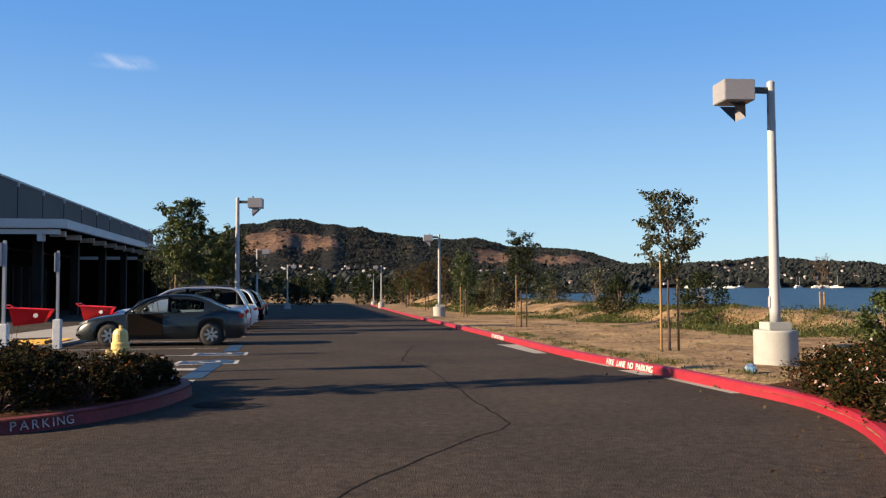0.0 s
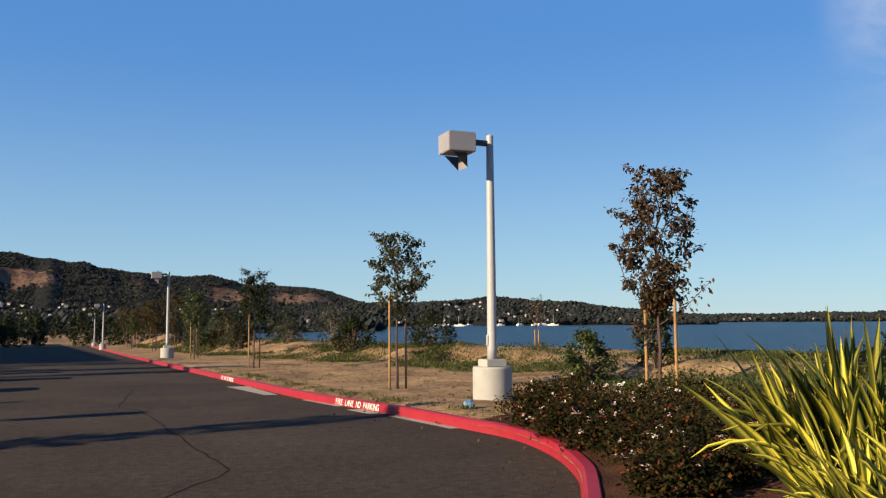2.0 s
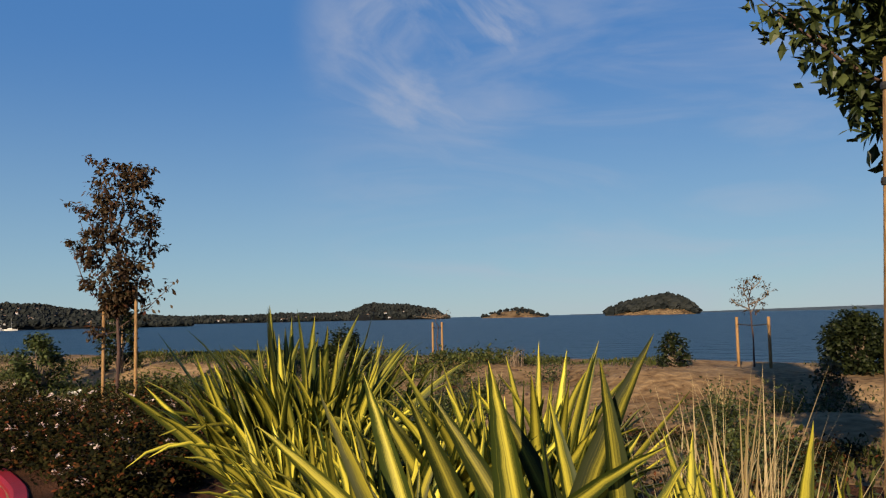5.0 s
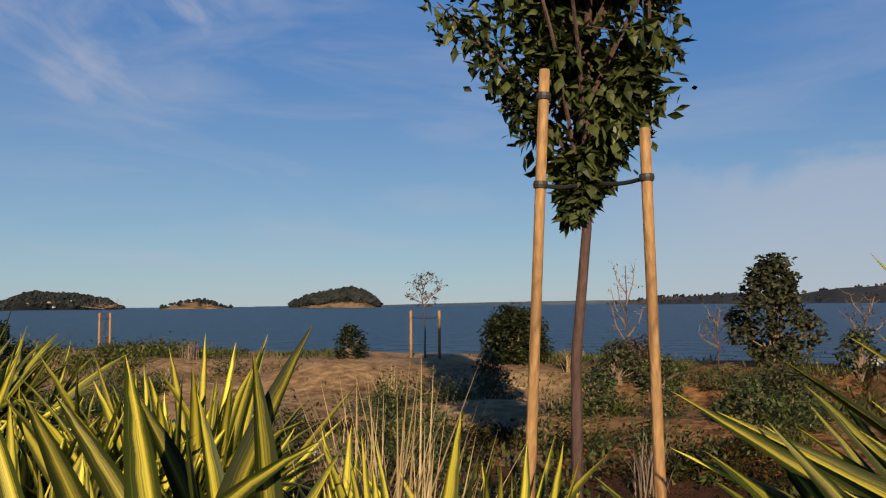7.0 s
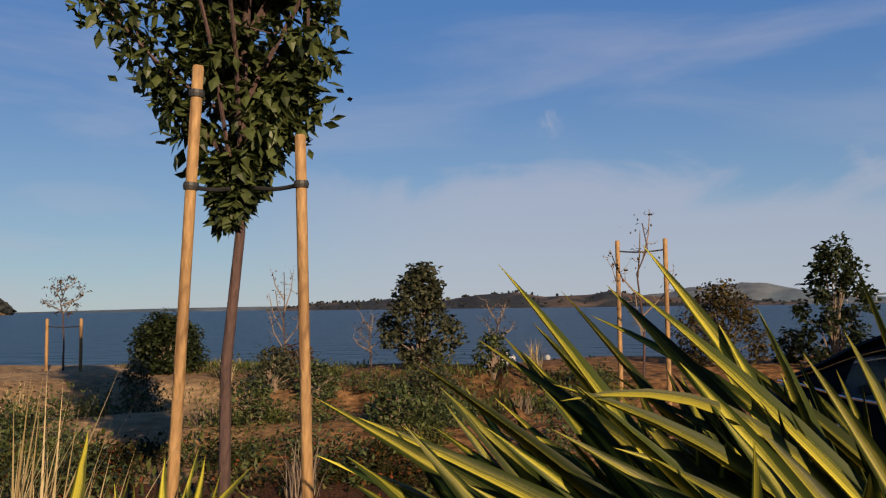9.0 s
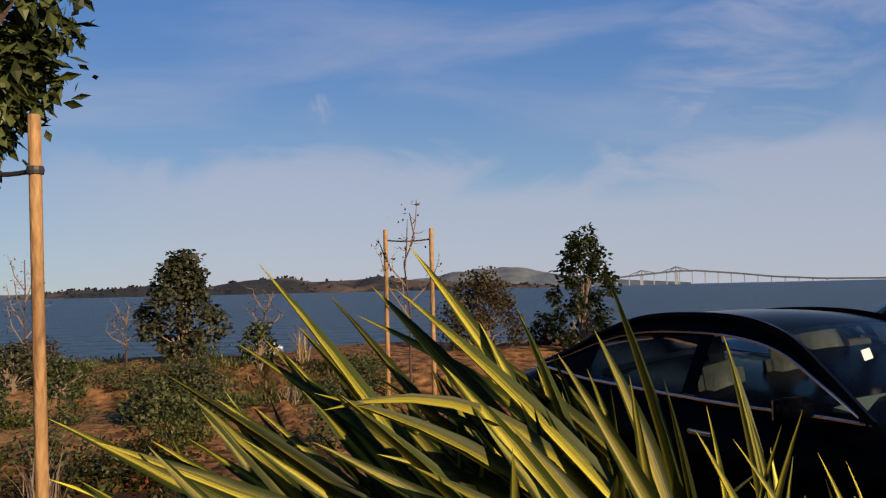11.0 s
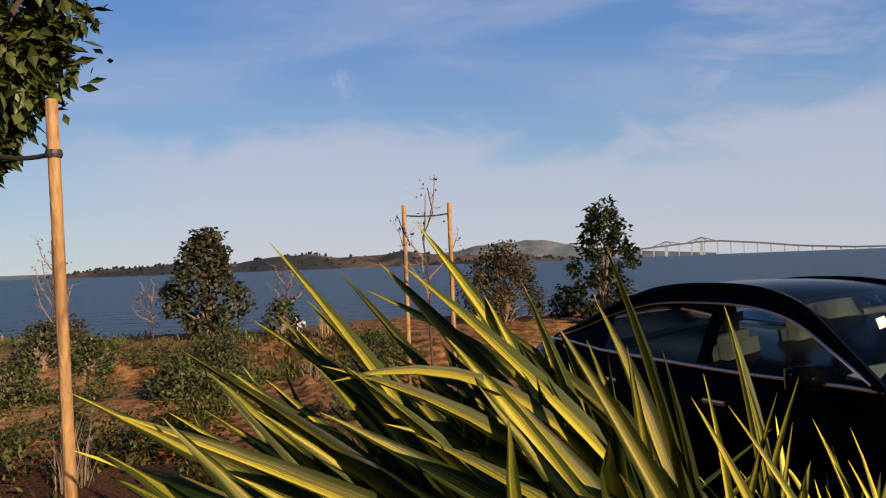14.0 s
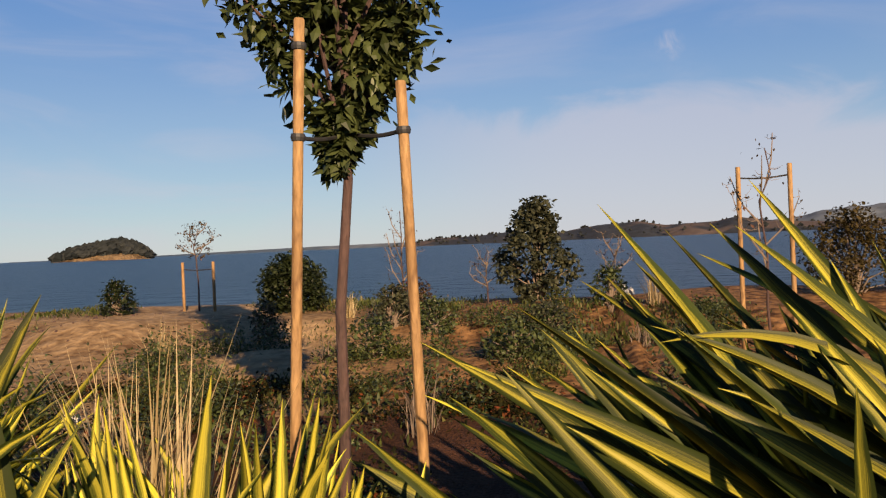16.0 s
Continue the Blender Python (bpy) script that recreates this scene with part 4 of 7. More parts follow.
    linked("crown", leaf_cloud(pts, leaf, rng, 2.3, 0.45, material=leaf_mat), t)
    return t


def bushy_tree(m, label, height, width, leaf, count, leaf_mat, rng, name="shrub", group="shrubs on the bank", low=0.05, top=0.25, category="shrub"):
    """A dense upright bush: short stems, leaves in clumps with gaps and a ragged outline."""
    t = thing(name, m, label, category, group)
    bm, pts = bmesh.new(), []
    clumps = 26
    for i in range(clumps):
        z = height * (low + (1 - low) * ((i + rng.random()) / clumps) ** 0.9)
        s = z / height
        w = width * 0.5 * (math.sin(math.pi * (0.22 + 0.72 * s)) ** 0.8 if s < 0.8 else top + 0.35 * (1 - s) / 0.2) * rng.uniform(0.45, 1.0)
        a = i * 2.4 + rng.uniform(-0.5, 0.5)
        c = Vector((math.cos(a) * w, math.sin(a) * w, min(height, z)))
        tube(bm, [(0, 0, -0.1), (c.x * 0.35, c.y * 0.35, z * 0.6), c], [0.02, 0.012, 0.004], 5)
        r = width * rng.uniform(0.13, 0.22)
        for _ in range(int(count / clumps)):
            d = Vector((rng.gauss(0, 1), rng.gauss(0, 1), rng.gauss(0, 1.15)))
            pts.append(c + d.normalized() * r * rng.random() ** 0.5)
    tagged(part("branchwork", bm, TWIG, t), kind="stuff")
    linked("crown", leaf_cloud([p for p in pts if p.z > 0.0], leaf, rng, material=leaf_mat), t)
    return t


def stake(m, height, label, radius=0.026, ties=(), group="tree stakes"):
    """A round wooden stake; ties: heights of the dark rubber loops."""
    t = thing("tree_stake", m, label, "stake", group)
    bm = lathe(bmesh.new(), [(radius, -0.3), (radius * 1.03, height * 0.35), (radius * 0.97, height * 0.7), (radius, height - 0.01), (radius * 0.85, height)], 12)
    part("shaft", bm, STAKE_WOOD, t, smooth=True)
    for z in ties:
        part("tie_loop", lathe(bmesh.new(), [(radius * 1.25, z - 0.014), (radius * 1.4, z), (radius * 1.25, z + 0.014)], 12), RUBBER, t)
    return t


def strap(a, b, sag=0.03, name="tree_tie"):
    bm = bmesh.new()
    a, b = Vector(a), Vector(b)
    pts = [a.lerp(b, k / 8) - Vector((0, 0, sag * math.sin(math.pi * k / 8))) for k in range(9)]
    tube(bm, pts, [0.009] * 9, 6)
    return tagged(part(name, bm, RUBBER), "black rubber tie between stake and trunk", "tree tie", "tree ties")


def blade_mesh(length, width, bend, twist, fold, material, segs=9, kink=None):
    """One sword leaf rising along z and bending towards +x."""
    v, f, uvs = [], [], []
    ang, p = 0.0, Vector((0, 0, 0))
    for i in range(segs + 1):
        s = i / segs
        w = width * (0.6 + 0.4 * min(1, s / 0.4)) * (1 - max(0, (s - 0.5) / 0.5) ** 2.4) + 0.001
        ang = bend * s ** 1.8 if kink is None else 0.1 * s + bend * smoothstep(kink, kink + 0.16, s)
        d = Vector((math.sin(ang), 0, math.cos(ang)))
        if i:
            p = p + d * length / segs
        up = Vector((math.cos(ang), 0, -math.sin(ang)))
        tw = twist * s
        side = Vector((0, 1, 0)) * math.cos(tw) + up * math.sin(tw)
        lift = side.cross(d) * w * fold
        v += [p + side * w * 0.5 + lift, p, p - side * w * 0.5 + lift]
        uvs += [(0.0, s * length), (0.5, s * length), (1.0, s * length)]
    for i in range(segs):
        a = i * 3
        f += [(a, a + 1, a + 4, a + 3), (a + 1, a + 2, a + 5, a + 4)]
    me = mesh_object("leaf", v, f, material, True)
    layer = me.uv_layers.new(name="blade")
    for lp in me.loops:
        layer.data[lp.index].uv = uvs[lp.vertex_index]
    return me


rng = random.Random(11)
BLADES = {}
for key, mat in (("green", SWORD), ("gold", SWORD_GOLD), ("pale", SWORD_PALE)):
    BLADES[key] = [blade_mesh(1.0, rng.uniform(0.062, 0.085), b, rng.uniform(-0.6, 0.6), rng.uniform(0.1, 0.3), mat) for b in (0.06, 0.16, 0.28, 0.42, 0.6, 0.8, 1.05, 1.4, 1.85)]
    BLADES[key + "_bent"] = [blade_mesh(1.0, 0.075, b, 0.5, 0.15, mat, 14, k) for b, k in ((1.0, 0.55), (1.25, 0.48), (0.8, 0.62))]


def flax(x, y, tall, count, key, rng, spread=0.62, label="", arch=0.3, wide=1.0):
    """A clump of sword leaves fanning from one crown, the outer ones arching over."""
    t = thing("flax_plant", pose(x, y, land(x, y)), label or "yellow-striped flax clump with long sword leaves", "plant", "flax clumps in the bed")
    for i in range(count):
        r, a0 = 0.24 * rng.random() ** 0.5, rng.uniform(0, math.tau)
        a = a0 + rng.gauss(0, 0.5)
        tilt = min(1.2, abs(rng.gauss(0, 1)) * spread)
        s = tall * rng.uniform(0.6, 1.02) * (1.0 + 0.1 * tilt)
        if rng.random() < arch:
            k, roll = rng.choice(BLADES[key][4:]), rng.gauss(0, 0.35)
        else:
            k, roll = rng.choice(BLADES[key][:6]), rng.choice((-1.57, 1.57)) + rng.gauss(0, 0.5) if rng.random() < 0.5 else rng.uniform(-0.7, 0.7)
        m = pose(r * math.cos(a0), r * math.sin(a0), -0.02, 0, 0, math.degrees(a)) @ Matrix.Rotation(tilt, 4, "Y") @ Matrix.Rotation(roll, 4, "Z")
        w = (0.5 + 0.5 * s) * rng.uniform(0.8, 1.15) * wide
        linked("leaf", k, t, m @ Matrix.Diagonal((s, w, s, 1)))
    return t


def wind_flax(x, y, crown, count, key, rng, tilt=0.65, wide=1.0, way=(0.45, 0.89), loose=0.28):
    """A big clump combed over to one side by the wind; crown: height of the leaf tips."""
    t = thing("flax_plant", pose(x, y, land(x, y)), "large wind-combed flax clump with broad yellow-striped leaves", "plant", "flax clumps in the bed")
    f, g = Vector(way).normalized(), Vector((way[1], -way[0])).normalized()
    for i in range(count):
        u, q = rng.gauss(0, 0.16), rng.gauss(0, 0.2)
        d = f * max(-0.15, rng.gauss(tilt, loose)) + g * rng.gauss(0, loose * 0.7)
        lean = min(1.35, d.length)
        tip = crown * (1 - 0.5 * rng.random() ** 2.2)
        s = min(crown * 1.28, tip / max(0.35, math.cos(lean)))
        m = pose(f.x * q + g.x * u, f.y * q + g.y * u, -0.02, 0, 0, math.degrees(math.atan2(d.y, d.x))) @ Matrix.Rotation(lean, 4, "Y")
        k = rng.choice(BLADES[key][:4]) if rng.random() < 0.8 else rng.choice(BLADES[key][4:8])
        stem = m.copy()
        m = m @ Matrix.Rotation(rng.choice((-1, 1)) * rng.uniform(0.95, 1.6), 4, "Z")
        if rng.random() < 0.2:
            # a blade snapped over by the wind
            k, s = rng.choice(BLADES[key + "_bent"]), s * 0.85
            m = stem @ Matrix.Rotation(rng.choice((0.0, 0.3, -0.35, 3.0)), 4, "Z")
        linked("leaf", k, t, m @ Matrix.Diagonal((s, (0.55 + 0.3 * s) * rng.uniform(0.8, 1.1) * wide, s, 1)))
    return t


def low_shrub(x, y, w, h, rng, blooms=20, count=1500, label="", leaf=0.05, z=None):
    """A rounded hawthorn bush with small glossy leaves and pale flowers."""
    t = thing("flowering_shrub", pose(x, y, land(x, y) if z is None else z), label or "low dark-leaved shrub dotted with pale pink flowers", "shrub", "low shrubs in the beds")
    bm, pts, tops = bmesh.new(), [], []
    for i in range(34):
        a, e = rng.uniform(0, math.tau), rng.uniform(0.15, 1.35)
        r = rng.uniform(0.72, 1.06)
        c = Vector((math.cos(a) * math.cos(e) * w * 0.5, math.sin(a) * math.cos(e) * w * 0.5, max(0.08, math.sin(e) * h))) * r
        tube(bm, [(0, 0, -0.05), c * 0.5 + Vector((0, 0, 0.03)), c], [0.012, 0.008, 0.003], 4)
        for _ in range(count // 34):
            d = Vector((rng.gauss(0, 1), rng.gauss(0, 1), rng.gauss(0, 1)))
            pts.append(c + d.normalized() * w * 0.17 * rng.random() ** 0.4)
        tops.append(c)
    part("branchwork", bm, BARK, t)
    linked("foliage", leaf_cloud([p for p in pts if p.z > 0.01], leaf, rng, 1.9, -0.2, material=SHRUB_LEAF), t)
    if blooms:
        fl = []
        for _ in range(blooms):
            c = rng.choice(tops)
            p = c + Vector((rng.gauss(0, 1), rng.gauss(0, 1), abs(rng.gauss(0.6, 0.6)))).normalized() * w * 0.17
            fl += [p + Vector((rng.gauss(0, 0.014), rng.gauss(0, 0.014), rng.gauss(0, 0.01))) for _ in range(7)]
        linked("blossom", leaf_cloud(fl, 0.028, rng, 1.1, -0.3, material=PETAL), t)
    return t


def tussock(x, y, h, count, rng, spread=0.3, material=None, name="grass_tuft", label="dry straw-coloured grass tuft", z=None):
    v, f = [], []
    for _ in range(count):
        a, tilt = rng.uniform(0, math.tau), abs(rng.gauss(0, spread))
        d = Vector((math.cos(a) * math.sin(tilt), math.sin(a) * math.sin(tilt), math.cos(tilt)))
        s = h * rng.uniform(0.5, 1.1)
        p = Vector((rng.gauss(0, 0.05), rng.gauss(0, 0.05), 0))
        side = Vector((-math.sin(a), math.cos(a), 0)) * rng.uniform(0.0035, 0.007)
        o = len(v)
        q1, q2 = p + d * s * 0.55, p + d * s + Vector((math.cos(a), math.sin(a), -0.4)) * s * 0.12
        v += [p - side, p + side, q1 - side * 0.8, q1 + side * 0.8, q2]
        f += [(o, o + 1, o + 3, o + 2), (o + 2, o + 3, o + 4)]
    ob = linked(name, mesh_object(name, v, f, material or STRAW))
    ob.matrix_basis = pose(x, y, land(x, y) if z is None else z)
    return tagged(ob, label, "grass", "grass tufts")


rng = random.Random(21)
# the staked tree at the bed, with heart-shaped leaves
ZT = land(5.05, 2.2)
young_tree(pose(5.13, 2.295, ZT) @ Matrix.Rotation(radians(2.4), 4, "X"), "young pear tree with glossy green leaves tied to stakes", 5.0, 1.74, 0.60, 0.078, 7600, LEAF_FRESH, rng, 0.026, sway=0.34, width_at=[(0, 0.10), (0.08, 0.26), (0.2, 0.52), (0.36, 0.68), (0.6, 0.9), (0.82, 1.0), (1, 0.5)], limbs=22, fill=0.62, shoots=((0.05, 0.38, 2.05, 2.45), (0.05, -0.32, 2.05, 2.45), (-0.1, 0.66, 2.2, 2.8), (0.0, 0.55, 2.0, 2.75), (0.1, -0.4, 2.6, 3.3), (0.3, 0.9, 2.7, 4.4), (0.1, 1.1, 2.9, 4.7)))
stake(Matrix.Translation((4.7, 2.405, ZT)) @ Matrix.Rotation(radians(3.0), 4, "X"), 2.47 - ZT, "pale wooden stake beside the young tree", 0.0225, (2.0 - ZT, 2.36 - ZT))
stake(Matrix.Translation((4.82, 1.865, ZT)) @ Matrix.Rotation(radians(-1.1), 4, "X"), 2.22 - ZT, "pale leaning wooden stake beside the young tree", 0.0225, (2.02 - ZT,))
strap((4.7, 2.32, 2.0), (5.09, 2.2, 2.05), 0.015)
strap((4.82, 1.9, 2.02), (5.09, 2.17, 2.05), 0.015)
# russet tree by the low shrubs
young_tree(pose(7.7, 13.9, 0.2), "young tree with russet autumn leaves between stakes", 3.85, 1.25, 0.72, 0.09, 2500, LEAF_RUSSET, rng, 0.03, limbs=11, fill=0.5, shoots=((0.72, -0.4, 1.25, 1.95), (-0.42, 0.22, 1.2, 1.25)), width_at=[(0, 0.12), (0.3, 0.7), (0.6, 1.0), (0.85, 0.8), (1, 0.4)])
stake(pose(7.6, 14.15, 0.2), 1.75, "weathered stake beside the russet tree")
stake(pose(7.88, 13.68, 0.2), 1.95, "weathered stake beside the russet tree")
# green trees along the drive
for x, y, h, w, sd in ((4.62, 20.2, 3.5, 0.72, 1), (1.9, 35.5, 3.75, 0.75, 2), (-1.0, 52.5, 4.0, 0.95, 3), (-5.4, 78.0, 4.4, 1.1, 4), (-8.5, 98.0, 4.6, 1.3, 5), (-12.0, 120.0, 5.0, 1.8, 6)):
    r2 = random.Random(40 + sd)
    z = land(x, y)
    young_tree(pose(x, y, z), "slim green street tree held by two stakes", h, 1.6, w, 0.08 + 0.014 * sd, 2200, (LEAF_GREY, LEAF_DARK, LEAF_FRESH, LEAF_OLIVE)[min(sd - 1, 3)], r2, 0.028, limbs=10)
    stake(pose(x - 0.2, y - 0.15, z), 2.1, "stake beside a street tree")
    stake(pose(x + 0.22, y + 0.1, z), 2.15, "stake beside a street tree")
# shrubs on the bank and beyond it
for x, y, h, w, lf, cnt, mat, lab in (
        (14.85, 1.3, 1.58, 1.15, 0.085, 4200, LEAF_GREY, "upright grey-green shrub on the bank"),
        (15.0, 5.3, 0.85, 1.25, 0.07, 7000, LEAF_DARK, "round dark green shrub on the bank"),
        (13.9, -4.85, 1.9, 1.1, 0.085, 3000, LEAF_DARK, "tall dark shrub on the bank"),
        (14.5, -3.35, 1.2, 1.4, 0.06, 4200, LEAF_OLIVE, "dense olive-brown bush on the bank"),
        (11.3, -9.6, 2.25, 1.2, 0.1, 3000, LEAF_DARK, "tall dark evergreen shrub by the parking bays"),
        (14.6, -4.5, 0.55, 0.5, 0.06, 700, LEAF_DARK, "small dark shrub on the bank"),
        (9.1, 19.9, 1.25, 1.15, 0.085, 2600, LEAF_FRESH, "fresh green shrub on the sandy bank"),
        (12.4, 22.8, 2.2, 1.2, 0.1, 2400, LEAF_DARK, "dense dark shrub behind the russet tree"),
        (7.2, 45.0, 2.0, 2.2, 0.12, 2200, LEAF_DARK, "green shrub on the bank"),
        (13.3, 15.0, 0.8, 1.1, 0.08, 1600, LEAF_DARK, "small rounded shrub on the crest"),
        (15.5, 8.6, 0.62, 0.7, 0.07, 900, LEAF_DARK, "small rounded shrub on the crest"),
        (14.2, 3.2, 0.5, 0.8, 0.06, 900, LEAF_RUSSET, "low brownish bush on the crest"),
        (10.3, 41.0, 1.6, 2.6, 0.13, 2000, LEAF_DARK, "broad shrub on the bank")):
    bushy_tree(pose(x, y, land(x, y) - 0.05), lab, h, w, lf, cnt, mat, random.Random(int(x * 7 + y * 13)))
# thin trees in pairs of stakes out on the bank
for x, y, ax, ay, h, th, foliage_n in ((10.75, -1.1, 0.12, 0.235, 2.25, 2.6, 40), (15.22, 7.0, 0.13, 0.32, 1.42, 2.1, 260), (16.5, 15.2, 0.1, 0.24, 1.4, 1.6, 30), (14.6, 27.0, 0.2, 0.24, 1.5, 1.7, 30), (12.9, 33.5, 0.15, 0.2, 1.2, 2.5, 600)):
    z = land(x, y)
    group = "staked saplings"
    young_tree(pose(x, y, z), "thin bare sapling tied between two stakes", th - z, 0.9, 0.42, 0.05, foliage_n, LEAF_RUSSET, random.Random(int(y * 11 + 400)), 0.014, limbs=6, twiggy=1.0)
    stake(pose(x - ax, y - ay, z), h - z, "stake of a bare sapling")
    stake(pose(x + ax, y + ay, z), h - z, "stake of a bare sapling")
    strap((x - ax, y - ay, h - 0.12), (x + ax, y + ay, h - 0.12), 0.02)

# tall grey-green weeds standing on the bank
for x, y, h, w, n in ((12.8, 3.3, 0.58, 0.6, 900), (12.5, 2.7, 0.45, 0.6, 700), (12.3, 1.2, 0.4, 0.7, 800), (13.5, 0.3, 0.55, 0.5, 700), (10.8, 3.2, 0.45, 0.7, 700), (10.4, 1.6, 0.4, 0.8, 700), (12.6, 5.0, 0.6, 0.5, 500)):
    bushy_tree(pose(x, y, land(x, y) - 0.03), "tall leafy grey-green weed on the bank", h, w, 0.06, n, LEAF_GREY if n != 700 else LEAF_FRESH, random.Random(int(x * 31 + y * 17)), "tall_weed", "tall weeds on the bank", category="weed")
for x, y, h in ((14.5, 3.4, 1.7), (14.4, 0.2, 1.0), (14.9, 2.1, 0.9)):
    young_tree(pose(x, y, land(x, y)), "thin bare reddish sapling on the crest", h, 0.25, 0.34, 0.04, 130, LEAF_RUSSET, random.Random(int(y * 13 + 90)), 0.011, limbs=7, twiggy=1.0, group="bare saplings")

# flax in the bed
rng = random.Random(31)


def sword_leaf(t, base, tip, bow, width, material, rng, roll=0.0, over=None):
    """One long leaf from the ground to its tip, bowed upwards, folded along the midrib."""
    base, tip = Vector(base), Vector(tip)
    chord = tip - base
    across = chord.cross(Vector((0, 0, 1))).normalized()
    up = across.cross(chord).normalized()
    ctrl = Vector(over) if over else (base + tip) / 2 + up * bow
    face = (Vector((-0.9, -0.12, 0.42)) + Vector((rng.gauss(0, 0.3), rng.gauss(0, 0.3), rng.gauss(0, 0.2)))).normalized()
    fold, segs, length = rng.uniform(0.3, 0.6), 14, chord.length
    v, f, uvs = [], [], []
    for i in range(segs + 1):
        u = i / segs
        p = base * (1 - u) ** 2 + ctrl * 2 * u * (1 - u) + tip * u * u
        d = ((ctrl - base) * (1 - u) + (tip - ctrl) * u).normalized()
        side = d.cross(face).normalized()
        side = Matrix.Rotation(roll + 0.25 * u, 3, d) @ side
        lift = side.cross(d)
        lift = lift if lift.dot(face) > 0 else -lift
        w = width * (0.55 + 0.45 * min(1, u / 0.45)) * (1 - max(0, (u - 0.66) / 0.34) ** 1.7) + 0.001
        v += [p + side * w * 0.5 + lift * w * fold, p, p - side * w * 0.5 + lift * w * fold]
        uvs += [(0.0, u * length), (0.5, u * length), (1.0, u * length)]
    for i in range(segs):
        a = i * 3
        f += [(a, a + 1, a + 4, a + 3), (a + 1, a + 2, a + 5, a + 4)]
    o = t.matrix_basis.translation
    me = mesh_object("leaf", [q - o for q in v], f, material, True)
    layer = me.uv_layers.new(name="blade")
    for lp in me.loops:
        layer.data[lp.index].uv = uvs[lp.vertex_index]
    linked("leaf", me, t)


def big_flax(x, y, label, sets):
    """A clump with its long outer leaves set one by one: foot x, y; tip x, y, z; bow; width."""
    t = thing("flax_plant", pose(x, y, land(x, y)), label, "plant", "flax clumps in the bed")
    for leaves, material, under in sets:
        for bx, by, tx, ty, tz, bow, w in leaves:
            sword_leaf(t, (bx, by, 0.13), (tx, ty, tz), bow + 0.05, w * 1.18, material, rng, rng.gauss(0, 0.2))
            # shorter leaves of the same fan behind and below it
            for _ in range(under):
                k = rng.uniform(0.62, 0.9)
                foot = (bx + rng.gauss(0.12, 0.1), by + rng.gauss(0, 0.12), 0.13)
                end = (foot[0] + (tx - bx) * k + rng.uniform(0.0, 0.25), foot[1] + (ty - by) * k + rng.gauss(0, 0.14), 0.13 + (tz - 0.13) * k)
                sword_leaf(t, foot, end, bow + rng.uniform(0, 0.12), w * rng.uniform(0.85, 1.2), material, rng, rng.gauss(0, 0.5))
    return t


COMBED = ((3.32, 0.31, 3.95, 1.21, 1.65, 0.02, 0.069), (3.12, 0.06, 3.93, 0.78, 1.7, 0.03, 0.058), (3.25, 0.12, 4.08, 1.0, 1.57, 0.0, 0.058),
          (3.28, -0.06, 3.81, 0.92, 1.58, 0.02, 0.065), (3.04, -0.17, 3.74, 0.87, 1.57, 0.08, 0.072), (3.04, -0.17, 4.16, 0.89, 1.49, 0.3, 0.049),
          (3.23, 0.04, 3.56, 1.46, 1.39, 0.02, 0.058), (3.08, -0.22, 4.11, 1.26, 1.42, 0.04, 0.054), (3.03, 0.4, 3.83, 0.49, 1.52, 0.06, 0.052),
          (3.24, 0.22, 3.37, 0.45, 1.63, 0.06, 0.059), (3.16, 0.04, 3.43, 1.09, 1.34, 0.0, 0.066), (3.71, -0.23, 3.36, 1.59, 1.28, 0.05, 0.059))
LOW_COMBED = ((3.3, 0.5, 4.01, 1.5, 1.17, 0.16, 0.052), (2.95, 0.09, 3.19, 0.78, 1.29, 0.04, 0.057), (2.95, 0.16, 3.81, 1.24, 1.27, 0.0, 0.048),
              (3.15, -0.28, 3.34, 1.16, 1.25, 0.08, 0.056), (2.95, 0.12, 3.33, 0.59, 1.41, 0.02, 0.048), (2.98, 0.18, 3.66, 0.94, 1.3, 0.0, 0.058),
              (2.96, 0.23, 3.52, 0.81, 1.38, 0.1, 0.064), (3.0, 0.35, 3.77, 0.62, 1.47, 0.04, 0.059), (2.96, 0.22, 4.09, 1.12, 1.38, 0.0, 0.056),
              (3.21, -0.32, 3.2, 0.98, 1.21, 0.08, 0.061), (2.95, 0.14, 3.96, 1.33, 1.28, 0.06, 0.057), (3.22, 0.01, 3.69, 1.72, 1.29, 0.06, 0.055),
              (3.42, 0.12, 3.44, 1.14, 1.34, 0.42, 0.05))
ARCHED = ((3.2, 0.25, 3.3, 1.35, 1.14, 0.1, 0.06), (3.1, 0.05, 3.2, 1.55, 1.0, 0.08, 0.062), (3.35, 0.1, 3.95, 1.75, 1.1, 0.1, 0.05))
RIM = ((3.34, 0.14, 3.3, 0.33, 1.34, 0.0, 0.029), (3.3, 0.12, 3.25, 0.25, 1.28, 0.03, 0.023), (3.23, 0.05, 3.28, 0.12, 1.28, 0.04, 0.025), (3.39, 0.15, 3.2, 0.02, 1.26, 0.04, 0.025),
       (2.98, -0.19, 3.14, 0.26, 1.22, 0.04, 0.03), (3.39, 0.15, 3.25, 0.45, 1.36, -0.1, 0.033), (3.41, 0.15, 3.19, 0.09, 1.23, 0.06, 0.022), (3.21, 0.09, 3.34, 0.51, 1.37, -0.05, 0.036),
       (3.55, 0.14, 3.0, -0.19, 1.08, 0.02, 0.021))
RIM_GOLD = ((3.0, -0.13, 3.11, 0.06, 1.18, 0.04, 0.037), (3.06, -0.04, 3.18, 0.33, 1.24, 0.02, 0.033), (2.99, -0.16, 3.06, 0.01, 1.09, 0.08, 0.023))
